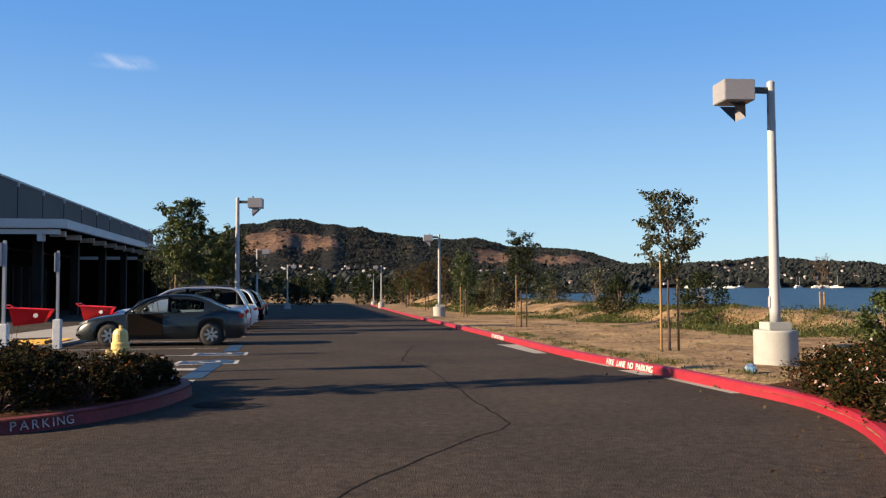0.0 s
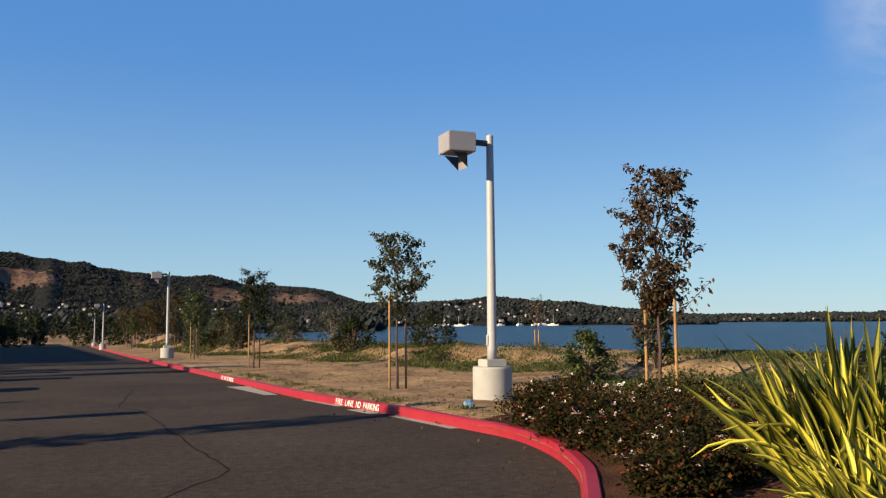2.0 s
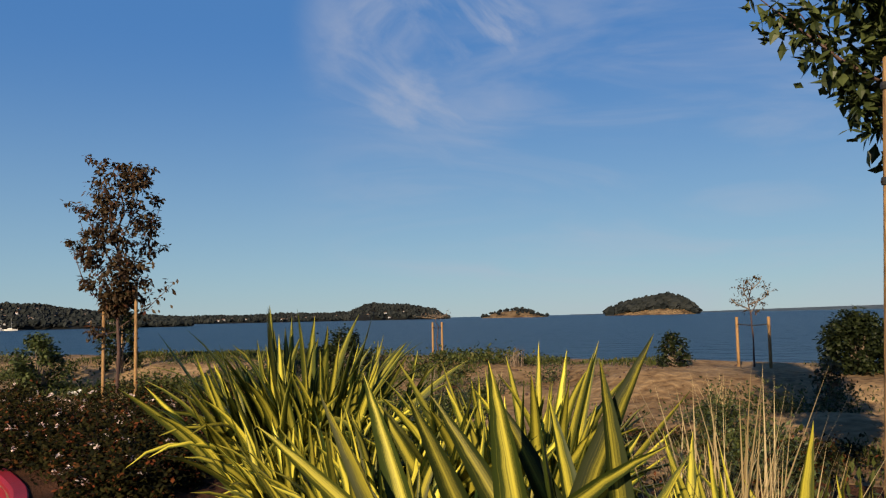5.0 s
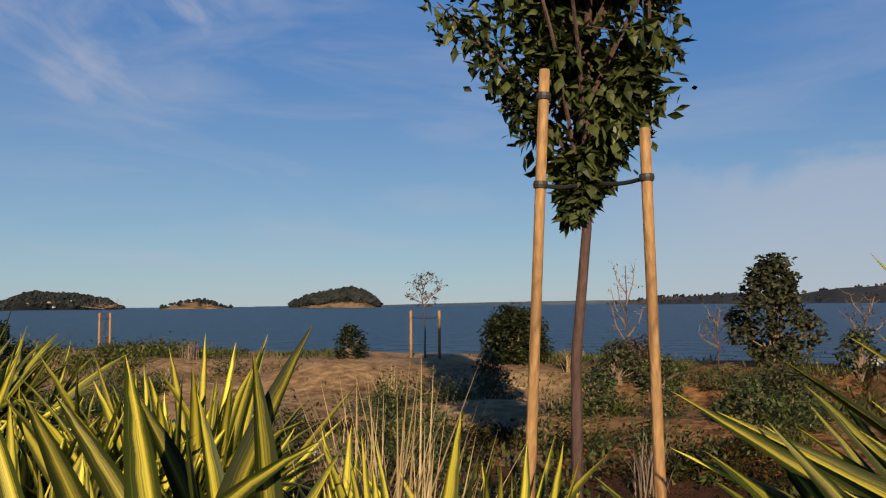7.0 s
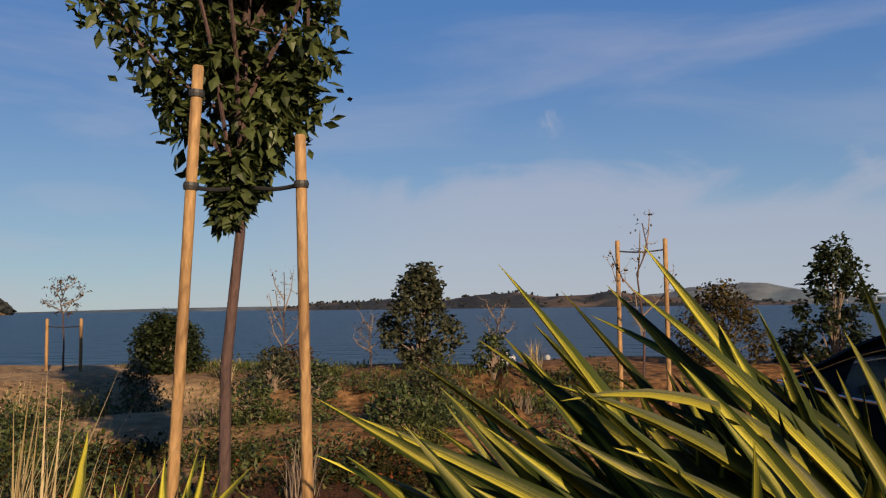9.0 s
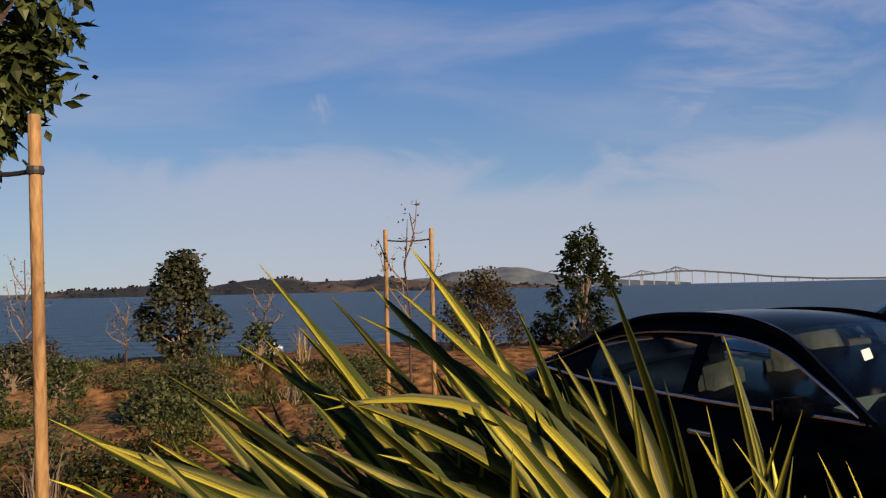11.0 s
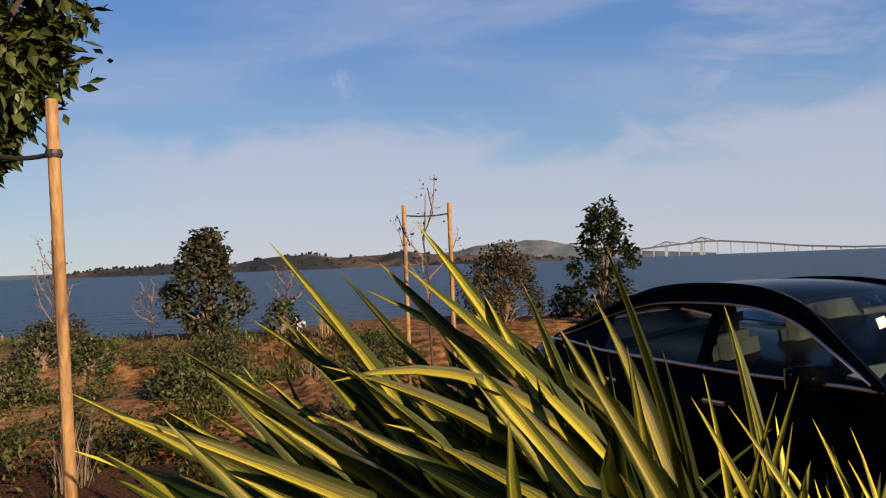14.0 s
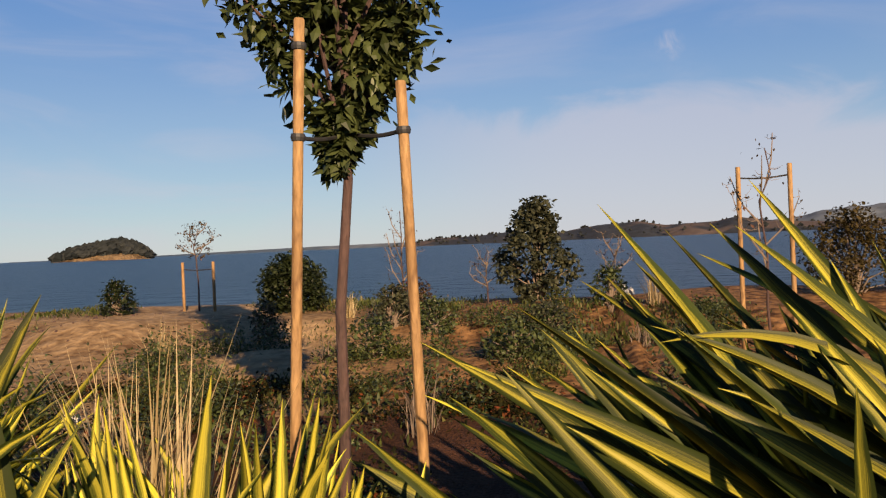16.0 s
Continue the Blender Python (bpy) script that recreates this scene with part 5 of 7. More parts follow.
combed = big_flax(3.3, 0.15, "large wind-combed flax clump with broad yellow-striped leaves", ((COMBED, SWORD_BROAD, 3), (LOW_COMBED, SWORD_BROAD, 2), (ARCHED, SWORD_GOLD, 0), (RIM, SWORD_BROAD, 1), (RIM_GOLD, SWORD_GOLD, 2)))
# one leaf laid flat by the wind
sword_leaf(combed, (3.42, 0.15, 0.13), (3.44, 1.12, 1.30), 0, 0.05, SWORD_GOLD, rng, 0.1, (3.46, 0.35, 1.42))
FRONT = ((3.16, 2.97, 3.37, 2.6, 1.47, 0.06, 0.068), (3.24, 2.63, 3.21, 2.68, 1.41, 0.0, 0.062), (3.09, 2.77, 3.0, 2.89, 1.41, 0.0, 0.079), (3.18, 2.78, 2.89, 3.09, 1.33, 0.02, 0.065),
         (3.2, 2.53, 3.01, 3.11, 1.31, 0.06, 0.067), (3.07, 2.96, 3.08, 3.46, 1.36, 0.0, 0.064), (3.21, 2.65, 3.3, 2.91, 1.29, 0.0, 0.06), (3.19, 2.5, 3.28, 3.1, 1.29, 0.1, 0.066), (3.12, 2.98, 3.2, 2.48, 1.2, 0.42, 0.05))
FRONT_GOLD = ((3.07, 2.91, 2.85, 3.4, 1.32, 0.04, 0.06), (3.29, 2.64, 2.71, 3.51, 1.23, 0.06, 0.054), (3.49, 2.33, 3.52, 2.24, 1.24, 0.02, 0.052), (3.18, 2.75, 3.32, 2.48, 1.17, 0.08, 0.047))
big_flax(3.2, 2.75, "flax clump with upright broad yellow-green leaves", ((FRONT, SWORD_BROAD, 1), (FRONT_GOLD, SWORD_GOLD, 1)))
for x, y, crown, count, tilt, wide, loose in ((3.45, 0.36, 1.2, 55, 0.7, 1.05, 0.28), (3.6, 0.08, 1.25, 55, 0.62, 1.05, 0.28), (3.25, 0.55, 0.7, 18, 0.95, 1.0, 0.3), (4.2, 0.35, 1.15, 34, 0.5, 0.9, 0.25)):
    wind_flax(x, y, crown, count, "green", rng, tilt, wide, loose=loose)
for x, y, tall, count, key, arch, wide, spread in (
        (3.5, -0.35, 0.9, 50, "gold", 0.2, 0.6, 0.4), (3.3, -0.5, 0.75, 40, "gold", 0.2, 0.6, 0.4), (3.8, -0.8, 0.75, 40, "gold", 0.2, 0.6, 0.4),
        (3.5, 3.0, 0.9, 80, "gold", 0.5, 0.75, 0.5), (3.75, 2.4, 1.06, 110, "gold", 0.12, 0.66, 0.22), (3.85, 2.1, 0.85, 60, "gold", 0.15, 0.6, 0.3), (4.1, 1.75, 0.6, 50, "gold", 0.3, 0.62, 0.5),
        (3.6, 3.65, 1.0, 130, "gold", 0.6, 0.78, 0.5), (4.1, 4.4, 1.05, 150, "gold", 0.6, 0.75, 0.5), (4.4, 5.25, 0.95, 180, "gold", 0.5, 0.72, 0.36), (5.0, 6.2, 1.5, 150, "pale", 0.35, 0.85, 0.32), (4.9, 6.05, 1.3, 120, "gold", 0.4, 0.76, 0.34),
        (5.0, 5.2, 1.0, 130, "gold", 0.55, 0.75, 0.45), (4.95, 4.25, 1.3, 160, "gold", 0.45, 0.72, 0.36), (5.6, 6.3, 1.25, 90, "pale", 0.5, 0.75, 0.45), (4.4, 3.4, 0.8, 80, "gold", 0.5, 0.72, 0.45)):
    flax(x, y, tall, count, key, rng, spread, arch=arch, wide=wide)
for x, y, h, n in ((4.15, 2.72, 1.2, 150), (4.35, 2.95, 1.1, 110), (4.0, 2.55, 1.0, 90), (7.0, 12.6, 0.55, 160)):
    tussock(x, y, h, n, rng, 0.2)

# hawthorn bushes behind the kerb
rng = random.Random(41)
for x, y, w, h in ((6.3, 14.3, 1.3, 0.7), (5.5, 13.7, 1.0, 0.6), (5.6, 12.9, 1.3, 0.7), (6.7, 13.0, 1.4, 0.7), (5.5, 11.8, 1.2, 0.65), (6.6, 11.4, 1.5, 0.75), (5.5, 10.4, 1.2, 0.62), (6.4, 9.8, 1.5, 0.7), (5.2, 9.2, 1.2, 0.6), (7.4, 10.3, 1.4, 0.7), (4.95, 8.2, 1.1, 0.55), (5.05, 11.2, 0.9, 0.5), (5.1, 12.3, 0.8, 0.5), (4.95, 10.1, 0.8, 0.5), (4.45, 7.7, 0.8, 0.5), (6.0, 8.6, 1.3, 0.65)):
    low_shrub(x, y, w, h * 0.66, rng, 9, 3000)

# weeds and grass over the bank
rng = random.Random(51)
v, f = [], []


def weed_patch(x, y, r, h, n):
    for _ in range(n):
        a, q = rng.uniform(0, math.tau), r * rng.random() ** 0.6
        px, py = x + q * math.cos(a), y + q * math.sin(a)
        pz = land(px, py)
        t, b = rng.uniform(0, math.tau), rng.uniform(0.15, 1.1)
        s = h * rng.uniform(0.4, 1.2)
        d = Vector((math.cos(t) * math.sin(b), math.sin(t) * math.sin(b), math.cos(b)))
        side = Vector((-math.sin(t), math.cos(t), 0)) * s * rng.uniform(0.05, 0.2)
        p = Vector((px, py, pz + rng.uniform(0, h * 0.5)))
        o = len(v)
        v.extend([p, p + d * s * 0.5 + side, p + d * s * 0.5 - side, p + d * s])
        f.append((o, o + 1, o + 3, o + 2))


for _ in range(1700):
    y = rng.uniform(-6, 60) if rng.random() < 0.7 else rng.uniform(55, 125)
    c = along(CREST, y)
    x = c + rng.uniform(-7.0, 0.5)
    if bare_mound(x, y) or x < kerb_x(y) + 3.5 or noise.noise(Vector((x * 0.28, y * 0.2, 2))) < (0.28 if y < 9 else 0.10) or (y < 1.5 and x < 10):
        continue
    dist = math.hypot(x - 1.2, y - 1.5)
    weed_patch(x, y, rng.uniform(0.35, 1.1) * (1 if dist < 20 else 1.4), rng.uniform(0.06, 0.13) if dist < 30 else rng.uniform(0.07, 0.16) * (1 + max(0, dist - 50) / 60), int(300 if dist < 30 else 220))
for _ in range(14):
    x, y = rng.uniform(6.5, 13), rng.uniform(0.8, 9)
    if bare_mound(x, y):
        continue
    weed_patch(x, y, rng.uniform(0.25, 0.6), rng.uniform(0.04, 0.1), 220)
# a thin strip of weeds behind the kerb
for _ in range(60):
    y = rng.uniform(12.5, 34)
    weed_patch(kerb_x(y) + rng.uniform(0.32, 0.75), y, rng.uniform(0.1, 0.4), rng.uniform(0.03, 0.08), 90)
# scattered sprigs on the trodden sand
for _ in range(110):
    y = rng.uniform(9, 38)
    weed_patch(rng.uniform(kerb_x(y) + 0.8, along(CREST, y)), y, rng.uniform(0.1, 0.5), rng.uniform(0.03, 0.07), 60)
tagged(linked("weeds", mesh_object("weeds", v, f, WEED)), "patches of green and dry weeds over the bank", "weeds", kind="stuff")

# leafy weeds, taller, near the bed and in clumps along the bank
rng = random.Random(57)
pts = []
for i in range(150):
    y = 10 + 45 * rng.random() ** 1.3
    x = along(CREST, y) - rng.uniform(0.3, 6.0)
    if x < kerb_x(y) + 3.0 or noise.noise(Vector((x * 0.25, y * 0.25, 31))) < -0.1:
        continue
    h, w = rng.uniform(0.15, 0.42), rng.uniform(0.5, 1.3)
    for _ in range(240):
        a, b = rng.gauss(0, w * 0.3), rng.gauss(0, w * 0.45)
        pts.append((x + a, y + b, land(x + a, y + b) + abs(rng.gauss(0.2, 0.3)) * h))
tagged(linked("bank_weeds", leaf_cloud(pts, 0.085, rng, 2.2, -0.3, material=WEED, name="bank_weeds")), "clumps of green weeds along the sandy bank", "weeds", kind="stuff")
pts = []
for i in range(62):
    x, y = rng.uniform(6.0, 13.6), rng.uniform(-1.0, 10.5)
    if (x < 8.6 and y < 0.4) or bare_mound(x, y):
        continue
    h, w = rng.uniform(0.18, 0.5) + 0.2 * (i % 3 == 0 and x < 11), rng.uniform(0.35, 0.85)
    pts += [(x + rng.gauss(0, w * 0.28), y + rng.gauss(0, w * 0.28), land(x, y) + abs(rng.gauss(0.25, 0.3)) * h) for _ in range(520)]
more = []
for i in range(34):
    x, y = rng.uniform(6.0, 14.0), rng.uniform(0.2, 10.5)
    if bare_mound(x, y):
        continue
    h, w = rng.uniform(0.12, 0.4), rng.uniform(0.3, 0.8)
    more += [(x + rng.gauss(0, w * 0.28), y + rng.gauss(0, w * 0.28), land(x, y) + abs(rng.gauss(0.25, 0.3)) * h) for _ in range(420)]
tagged(linked("sunlit_weeds", leaf_cloud(more, 0.045, rng, 2.4, -0.4, material=WEED, name="sunlit_weeds")), "yellow-green weeds among the bare earth", "weeds", kind="stuff")
tagged(linked("leafy_weeds", leaf_cloud(pts, 0.052, rng, 2.4, -0.3, material=LEAF_FRESH, name="leafy_weeds")), "leafy green weeds growing on the bank", "weeds", kind="stuff")
pts = []
for i in range(32):
    x, y = rng.uniform(5.6, 9.6), rng.uniform(0.7, 6.0)
    h, w = rng.uniform(0.12, 0.34), rng.uniform(0.35, 0.8)
    pts += [(x + rng.gauss(0, w * 0.28), y + rng.gauss(0, w * 0.28), land(x, y) + abs(rng.gauss(0.25, 0.3)) * h) for _ in range(430)]
tagged(linked("ground_cover", leaf_cloud(pts, 0.045, rng, 2.0, -0.3, material=SHRUB_LEAF, name="ground_cover")), "dark low ground cover round the young tree", "plants", kind="stuff")
for i in range(20):
    y = rng.uniform(38, 115)
    x = along(CREST, y) + rng.uniform(-4.5, 0.5)
    bushy_tree(pose(x, y, land(x, y) - 0.1), "green shrub on the far part of the bank", rng.uniform(0.8, 2.4), rng.uniform(1.2, 2.6), 0.16, 700, (LEAF_FRESH, LEAF_GREY, LEAF_OLIVE)[i % 3], rng)
for i in range(9):
    y = 62 + i * 8.5
    x = kerb_x(y) + rng.uniform(2.5, 6.5)
    young_tree(pose(x, y, land(x, y)), "slim street tree far along the drive", rng.uniform(3.4, 4.6), 1.6, rng.uniform(0.6, 0.95), 0.17, 800, (LEAF_FRESH, LEAF_OLIVE)[i % 2], rng, 0.04, limbs=8)
for i in range(12):
    x, y = rng.uniform(7.0, 14.5), rng.uniform(-2.5, 12)
    if (x < 8.8 and y < 0.4) or bare_mound(x, y):
        continue
    tussock(x, y, rng.uniform(0.25, 0.6), 70, rng, 0.35, STRAW if i % 2 else TWIG, "grass_tuft", "dry brown stalks standing on the bank")

# ---------------- cars ----------------


def car(m, paint, label, shape="sedan", door_open=False, detail=True):
    """A parked car: x forward, y to its left. Lofted body with wheel arches, glazed cabin, wheels, lamps, seats."""
    if shape == "sedan":
        length, width, axle = 4.7, 1.8, 1.42
        deck = [(-2.35, 0.80), (-2.25, 0.96), (-1.75, 1.03), (-1.2, 0.97), (0.0, 0.93), (0.95, 0.93), (1.25, 0.90), (1.9, 0.80), (2.2, 0.70), (2.35, 0.52)]
        roof = [(1.02, 0.93), (0.69, 1.14), (0.36, 1.33), (0.0, 1.415), (-0.45, 1.43), (-0.85, 1.40), (-1.2, 1.30), (-1.5, 1.16), (-1.85, 1.02)]
        glass_front, glass_rear, pillar, cpost, narrow = 0.36, -0.95, -0.22, -1.22, 0.60
    else:
        length, width, axle = 4.65, 1.86, 1.38
        deck = [(-2.32, 0.85), (-2.25, 1.05), (-1.8, 1.08), (-0.9, 1.04), (0.0, 1.01), (0.9, 1.00), (1.25, 0.99), (1.9, 0.92), (2.2, 0.82), (2.32, 0.6)]
        roof = [(1.25, 1.0), (0.85, 1.28), (0.45, 1.53), (0.05, 1.64), (-0.6, 1.68), (-1.3, 1.66), (-1.8, 1.60), (-2.0, 1.45), (-2.2, 1.08)]
        glass_front, glass_rear, pillar, cpost, narrow = 0.42, -1.82, -0.25, -1.15, 0.68
    t = thing("car", m, label, "car", "parked cars")
    half, tyre_r = width / 2, 0.325 if shape == "sedan" else 0.36
    arch = tyre_r + 0.045
    xs = sorted(set([round(x, 3) for x in np.linspace(-length / 2, length / 2, 40)] + [s * axle + arch * math.cos(k * math.pi / 10) for s in (-1, 1) for k in range(11)]))
    bm, rings = bmesh.new(), []
    for x in xs:
        zb = 0.2
        for s in (-1, 1):
            d = abs(x - s * axle)
            if d < arch:
                zb = max(zb, tyre_r + math.sqrt(arch * arch - d * d))
        zt = along(deck, x)
        end = smoothstep(length / 2, length / 2 - 0.55, abs(x))
        w = half * (0.80 + 0.20 * end ** 0.7)
        zb = min(zb, zt - 0.1)
        if abs(x) > length / 2 - 0.12:
            zb = max(zb, 0.3)
        mid = zb + (zt - zb) * 0.45
        prof = [(w * 0.95, zb), (w * 0.995, zb + (zt - zb) * 0.2), (w, mid), (w * 0.985, zt - 0.14), (w * 0.93, zt - 0.04), (w * 0.82, zt), (w * 0.4, zt + 0.025), (0, zt + 0.03)]
        rings.append([bm.verts.new((x, y, z)) for y, z in prof] + [bm.verts.new((x, -y, z)) for y, z in prof[-2::-1]])
    for r, s in zip(rings, rings[1:]):
        for a, b, c, d in zip(r, r[1:], s[1:], s):
            bm.faces.new((a, b, c, d))
    for r in (rings[0], rings[-1]):
        bm.faces.new(r)
    bmesh.ops.recalc_face_normals(bm, faces=bm.faces)
    body = part("body", bm, paint, t, smooth=True)
    part("underside", boxed((length - 0.5, width - 0.35, 0.12), (0, 0, 0.3)), PLASTIC_BLACK, t)
    for s in (-1, 1):
        part("wheel_well", lathe(bmesh.new(), [(arch - 0.005, -half + 0.12), (arch - 0.005, half - 0.12)], 24, (s * axle, 0, tyre_r), "Y"), PLASTIC_BLACK, t)
    # cabin rails; HEAD: how far up the glass goes
    HEAD = 0.80 if shape == "sedan" else 0.92
    rail = []
    for p in curve_through([(x, 0, z) for x, z in roof], 5):
        k = (p.z - roof[0][1]) / (max(z for _, z in roof) - roof[0][1])
        rail.append((p.x, half * (0.90 + (narrow + 0.02 - 0.90) * max(0, k)), p.z))
    for s in (1, -1):
        part("roof_rail", tube(bmesh.new(), [(x, s * y, z) for x, y, z in rail], [0.032] * len(rail), 6), paint, body)
        belt = [(x, s * (half * 0.905), along(deck, x) - 0.0) for x in np.linspace(roof[0][0], roof[-1][0], 14)]
        if detail:
            part("window_trim", tube(bmesh.new(), [(x, y * 1.012, z + 0.012) for x, y, z in belt], [0.009] * len(belt), 5), CHROME, body)
            arc = [(x, along(deck, x) + (z - along(deck, x)) * HEAD, half * 0.905 * (1 - HEAD) + y * HEAD) for x, y, z in rail[1:] if z > along(deck, x) + 0.02]
            part("window_trim", tube(bmesh.new(), [(x, s * (y + 0.022), z) for x, z, y in arc], [0.008] * len(arc), 5), CHROME, body)

    def cross(lo, hi, material, name):
        b2, rr = bmesh.new(), []
        for x, y, z in rail:
            if lo - 1e-6 <= x <= hi + 1e-6:
                rr.append([b2.verts.new((x + 0.05 * (1 - (q / 4 - 1) ** 2) * (1 if x > 0 else -1) * (0.6 if name != "roof" else 0.0), y * (q / 4 - 1), z + 0.028 * (1 - (q / 4 - 1) ** 2))) for q in range(9)])
        for r, s2 in zip(rr, rr[1:]):
            for a, b, c, d in zip(r, r[1:], s2[1:], s2):
                b2.faces.new((a, b, c, d))
        ob = part(name, b2, material, body, smooth=True)
        return ob

    CAR_PANE = CAR_GLASS if shape == "sedan" else DARK_GLASS
    cross(glass_front - 0.1, 9, CAR_PANE, "windscreen").visible_shadow = False
    cross(glass_rear, glass_front + 0.06, paint, "roof")
    cross(-9, glass_rear + 0.1, CAR_PANE, "rear_window").visible_shadow = False

    def side_pane(lo, hi, s, material, name, low=0.0, high=1.0):
        b2, rr = bmesh.new(), []
        for x, y, z in rail:
            if lo <= x <= hi:
                zb = along(deck, x)
                if z > zb + 0.02:
                    rr.append([b2.verts.new((x, s * (half * 0.895 * (1 - k) + y * k + 0.048 * k * (1 - k)), zb + (z - zb) * k)) for k in (low, (low + high) / 2, high)])
        for r, q in zip(rr, rr[1:]):
            b2.faces.new((r[0], r[1], q[1], q[0]))
            b2.faces.new((r[1], r[2], q[2], q[1]))
        if not b2.faces:
            b2.free()
            return
        ob = part(name, b2, material, body, smooth=True)
        if material in (CAR_GLASS, DARK_GLASS):
            ob.visible_shadow = False

    for s in (1, -1):
        if not (door_open and s == 1):
            side_pane(pillar, roof[0][0], s, CAR_PANE, "side_window", 0.0, HEAD)
        side_pane(cpost, pillar, s, CAR_PANE, "side_window", 0.0, HEAD)
        side_pane(cpost, roof[0][0], s, paint, "door_frame", HEAD, 1.0)
        side_pane(-9, cpost + 0.08, s, paint if shape == "sedan" else CAR_PANE, "rear_pillar" if shape == "sedan" else "side_window")
        zp = along([(x, z) for x, y, z in rail[::-1]], pillar)
        yp = along([(x, y) for x, y, z in rail[::-1]], pillar)
        part("centre_pillar", boxed((0.10, 0.014, zp - along(deck, pillar) - 0.03), (pillar, s * (half * 0.90 + yp) / 2 + s * 0.012, (zp + along(deck, pillar)) / 2 - 0.01), (-math.degrees(math.atan2(s * (yp - half * 0.90), zp - along(deck, pillar))), 0, 0), 0.003), PAINT_BLACK, body)
        # mirror, handles, lamps
        mirror = part("door_mirror", boxed((0.13, 0.2, 0.13), (0.72, s * (half + 0.1), along(deck, 0.7) + 0.06), bevel=0.035), paint, t, smooth=True)
        part("mirror_glass", boxed((0.01, 0.16, 0.1), (0.653, s * (half + 0.1), along(deck, 0.7) + 0.06)), CHROME, mirror)
        for hx in (-0.05, -1.05):
            part("door_handle", boxed((0.2, 0.03, 0.03), (hx, s * (half * 0.985), along(deck, hx) - 0.17), bevel=0.01), CHROME if detail else paint, t)
        part("headlamp", boxed((0.34, 0.3, 0.13), (length / 2 - 0.27, s * half * 0.68, 0.66), (0, 12, -s * 28), 0.03), HEAD_LAMP, t)
        part("tail_lamp", boxed((0.2, 0.34, 0.15), (-length / 2 + 0.14, s * half * 0.66, 0.84), (0, 0, s * 22), 0.03), TAIL_RED, t)
        for ax in (-1, 1):
            wheel = part("wheel", lathe(bmesh.new(), [(tyre_r * 0.62, -0.10), (tyre_r * 0.94, -0.105), (tyre_r, -0.06), (tyre_r, 0.06), (tyre_r * 0.94, 0.105), (tyre_r * 0.62, 0.10)], 28, (ax * axle, s * (half - 0.115), tyre_r), "Y"), TYRE, t, "black tyre", True)
            bm = lathe(bmesh.new(), [(tyre_r * 0.66, s * 0.06 - 0.01), (tyre_r * 0.66, s * 0.06 + 0.01)], 24, (ax * axle, s * (half - 0.105), tyre_r), "Y")
            part("wheel_hub", bm, DARK_METAL, wheel)
            for k in range(7):
                a = k * math.tau / 7
                bm = boxed((tyre_r * 0.56, 0.03, 0.075), (tyre_r * 0.36, 0, 0), bevel=0.01)
                bmesh.ops.transform(bm, matrix=Matrix.Translation((ax * axle, s * (half - 0.02), tyre_r)) @ Matrix.Rotation(a, 4, "Y"), verts=bm.verts)
                part("spoke", bm, ALLOY, wheel)
    part("grille", boxed((0.04, 0.7, 0.16), (length / 2 - 0.05, 0, 0.56), bevel=0.02), DARK_METAL, t)
    part("number_plate", boxed((0.02, 0.32, 0.16), (-length / 2 - 0.005, 0, 0.66)), WHITE_PAINT, t)
    part("bumper", boxed((0.14, width * 0.86, 0.16), (length / 2 - 0.06, 0, 0.34), bevel=0.05), paint, t)
    part("bumper", boxed((0.14, width * 0.86, 0.18), (-length / 2 + 0.06, 0, 0.40), bevel=0.05), paint, t)
    if shape != "sedan":
        for s in (1, -1):
            part("roof_bar", tube(bmesh.new(), [(0.1, s * 0.58, 1.70), (0.0, s * 0.58, 1.745), (-1.6, s * 0.58, 1.74), (-1.7, s * 0.58, 1.68)], [0.016] * 4, 6), PLASTIC_BLACK, t)
    # cabin inside
    base = 0.62 if shape == "sedan" else 0.75
    part("dashboard", boxed((0.42, width * 0.76, 0.24), (0.82, 0, base + 0.20), (0, 8, 0), 0.06), DASH, t)
    for s in (1, -1):
        seat = part("seat", boxed((0.5, 0.5, 0.16), (0.05, s * 0.38, base - 0.12), bevel=0.05), INTERIOR, t, "grey fabric car seat")
        part("seat_back", boxed((0.15, 0.48, 0.6), (-0.24, s * 0.38, base + 0.2), (0, -14, 0), 0.07), INTERIOR, seat, smooth=True)
        part("headrest", boxed((0.1, 0.26, 0.16), (-0.33, s * 0.38, base + 0.57), (0, -14, 0), 0.048), INTERIOR, seat, smooth=True)
    part("rear_seat", boxed((0.2, 1.3, 0.55), (-1.12, 0, base + 0.14), (0, -18, 0), 0.06), INTERIOR, t)
    bm = bmesh.new()
    tube(bm, [(0.19 * math.cos(k * math.tau / 20), 0.19 * math.sin(k * math.tau / 20), 0) for k in range(21)], [0.015] * 21, 6, False)
    bmesh.ops.transform(bm, matrix=Matrix.Translation((0.5, 0.38, base + 0.24)) @ Matrix.Rotation(radians(-65), 4, "Y"), verts=bm.verts)
    part("steering_wheel", bm, PLASTIC_BLACK, t)
    part("interior_mirror", boxed((0.02, 0.22, 0.06), (0.36, 0, base + 0.60 + 0.08 * (shape != "sedan")), bevel=0.01), PLASTIC_BLACK, t)
    part("hanging_card", boxed((0.004, 0.08, 0.085), (0.38, 0.02, base + 0.5), (10, 0, 0)), WHITE_PAINT, t, "white permit card hung from the mirror")
    for s in (1, -1):
        part("wiper", tube(bmesh.new(), [(1.08, s * 0.1 + 0.25, along(deck, 1.1) + 0.05), (0.98, s * 0.1 - 0.3, along(deck, 1.0) + 0.11)], [0.008, 0.006], 5), PLASTIC_BLACK, t)
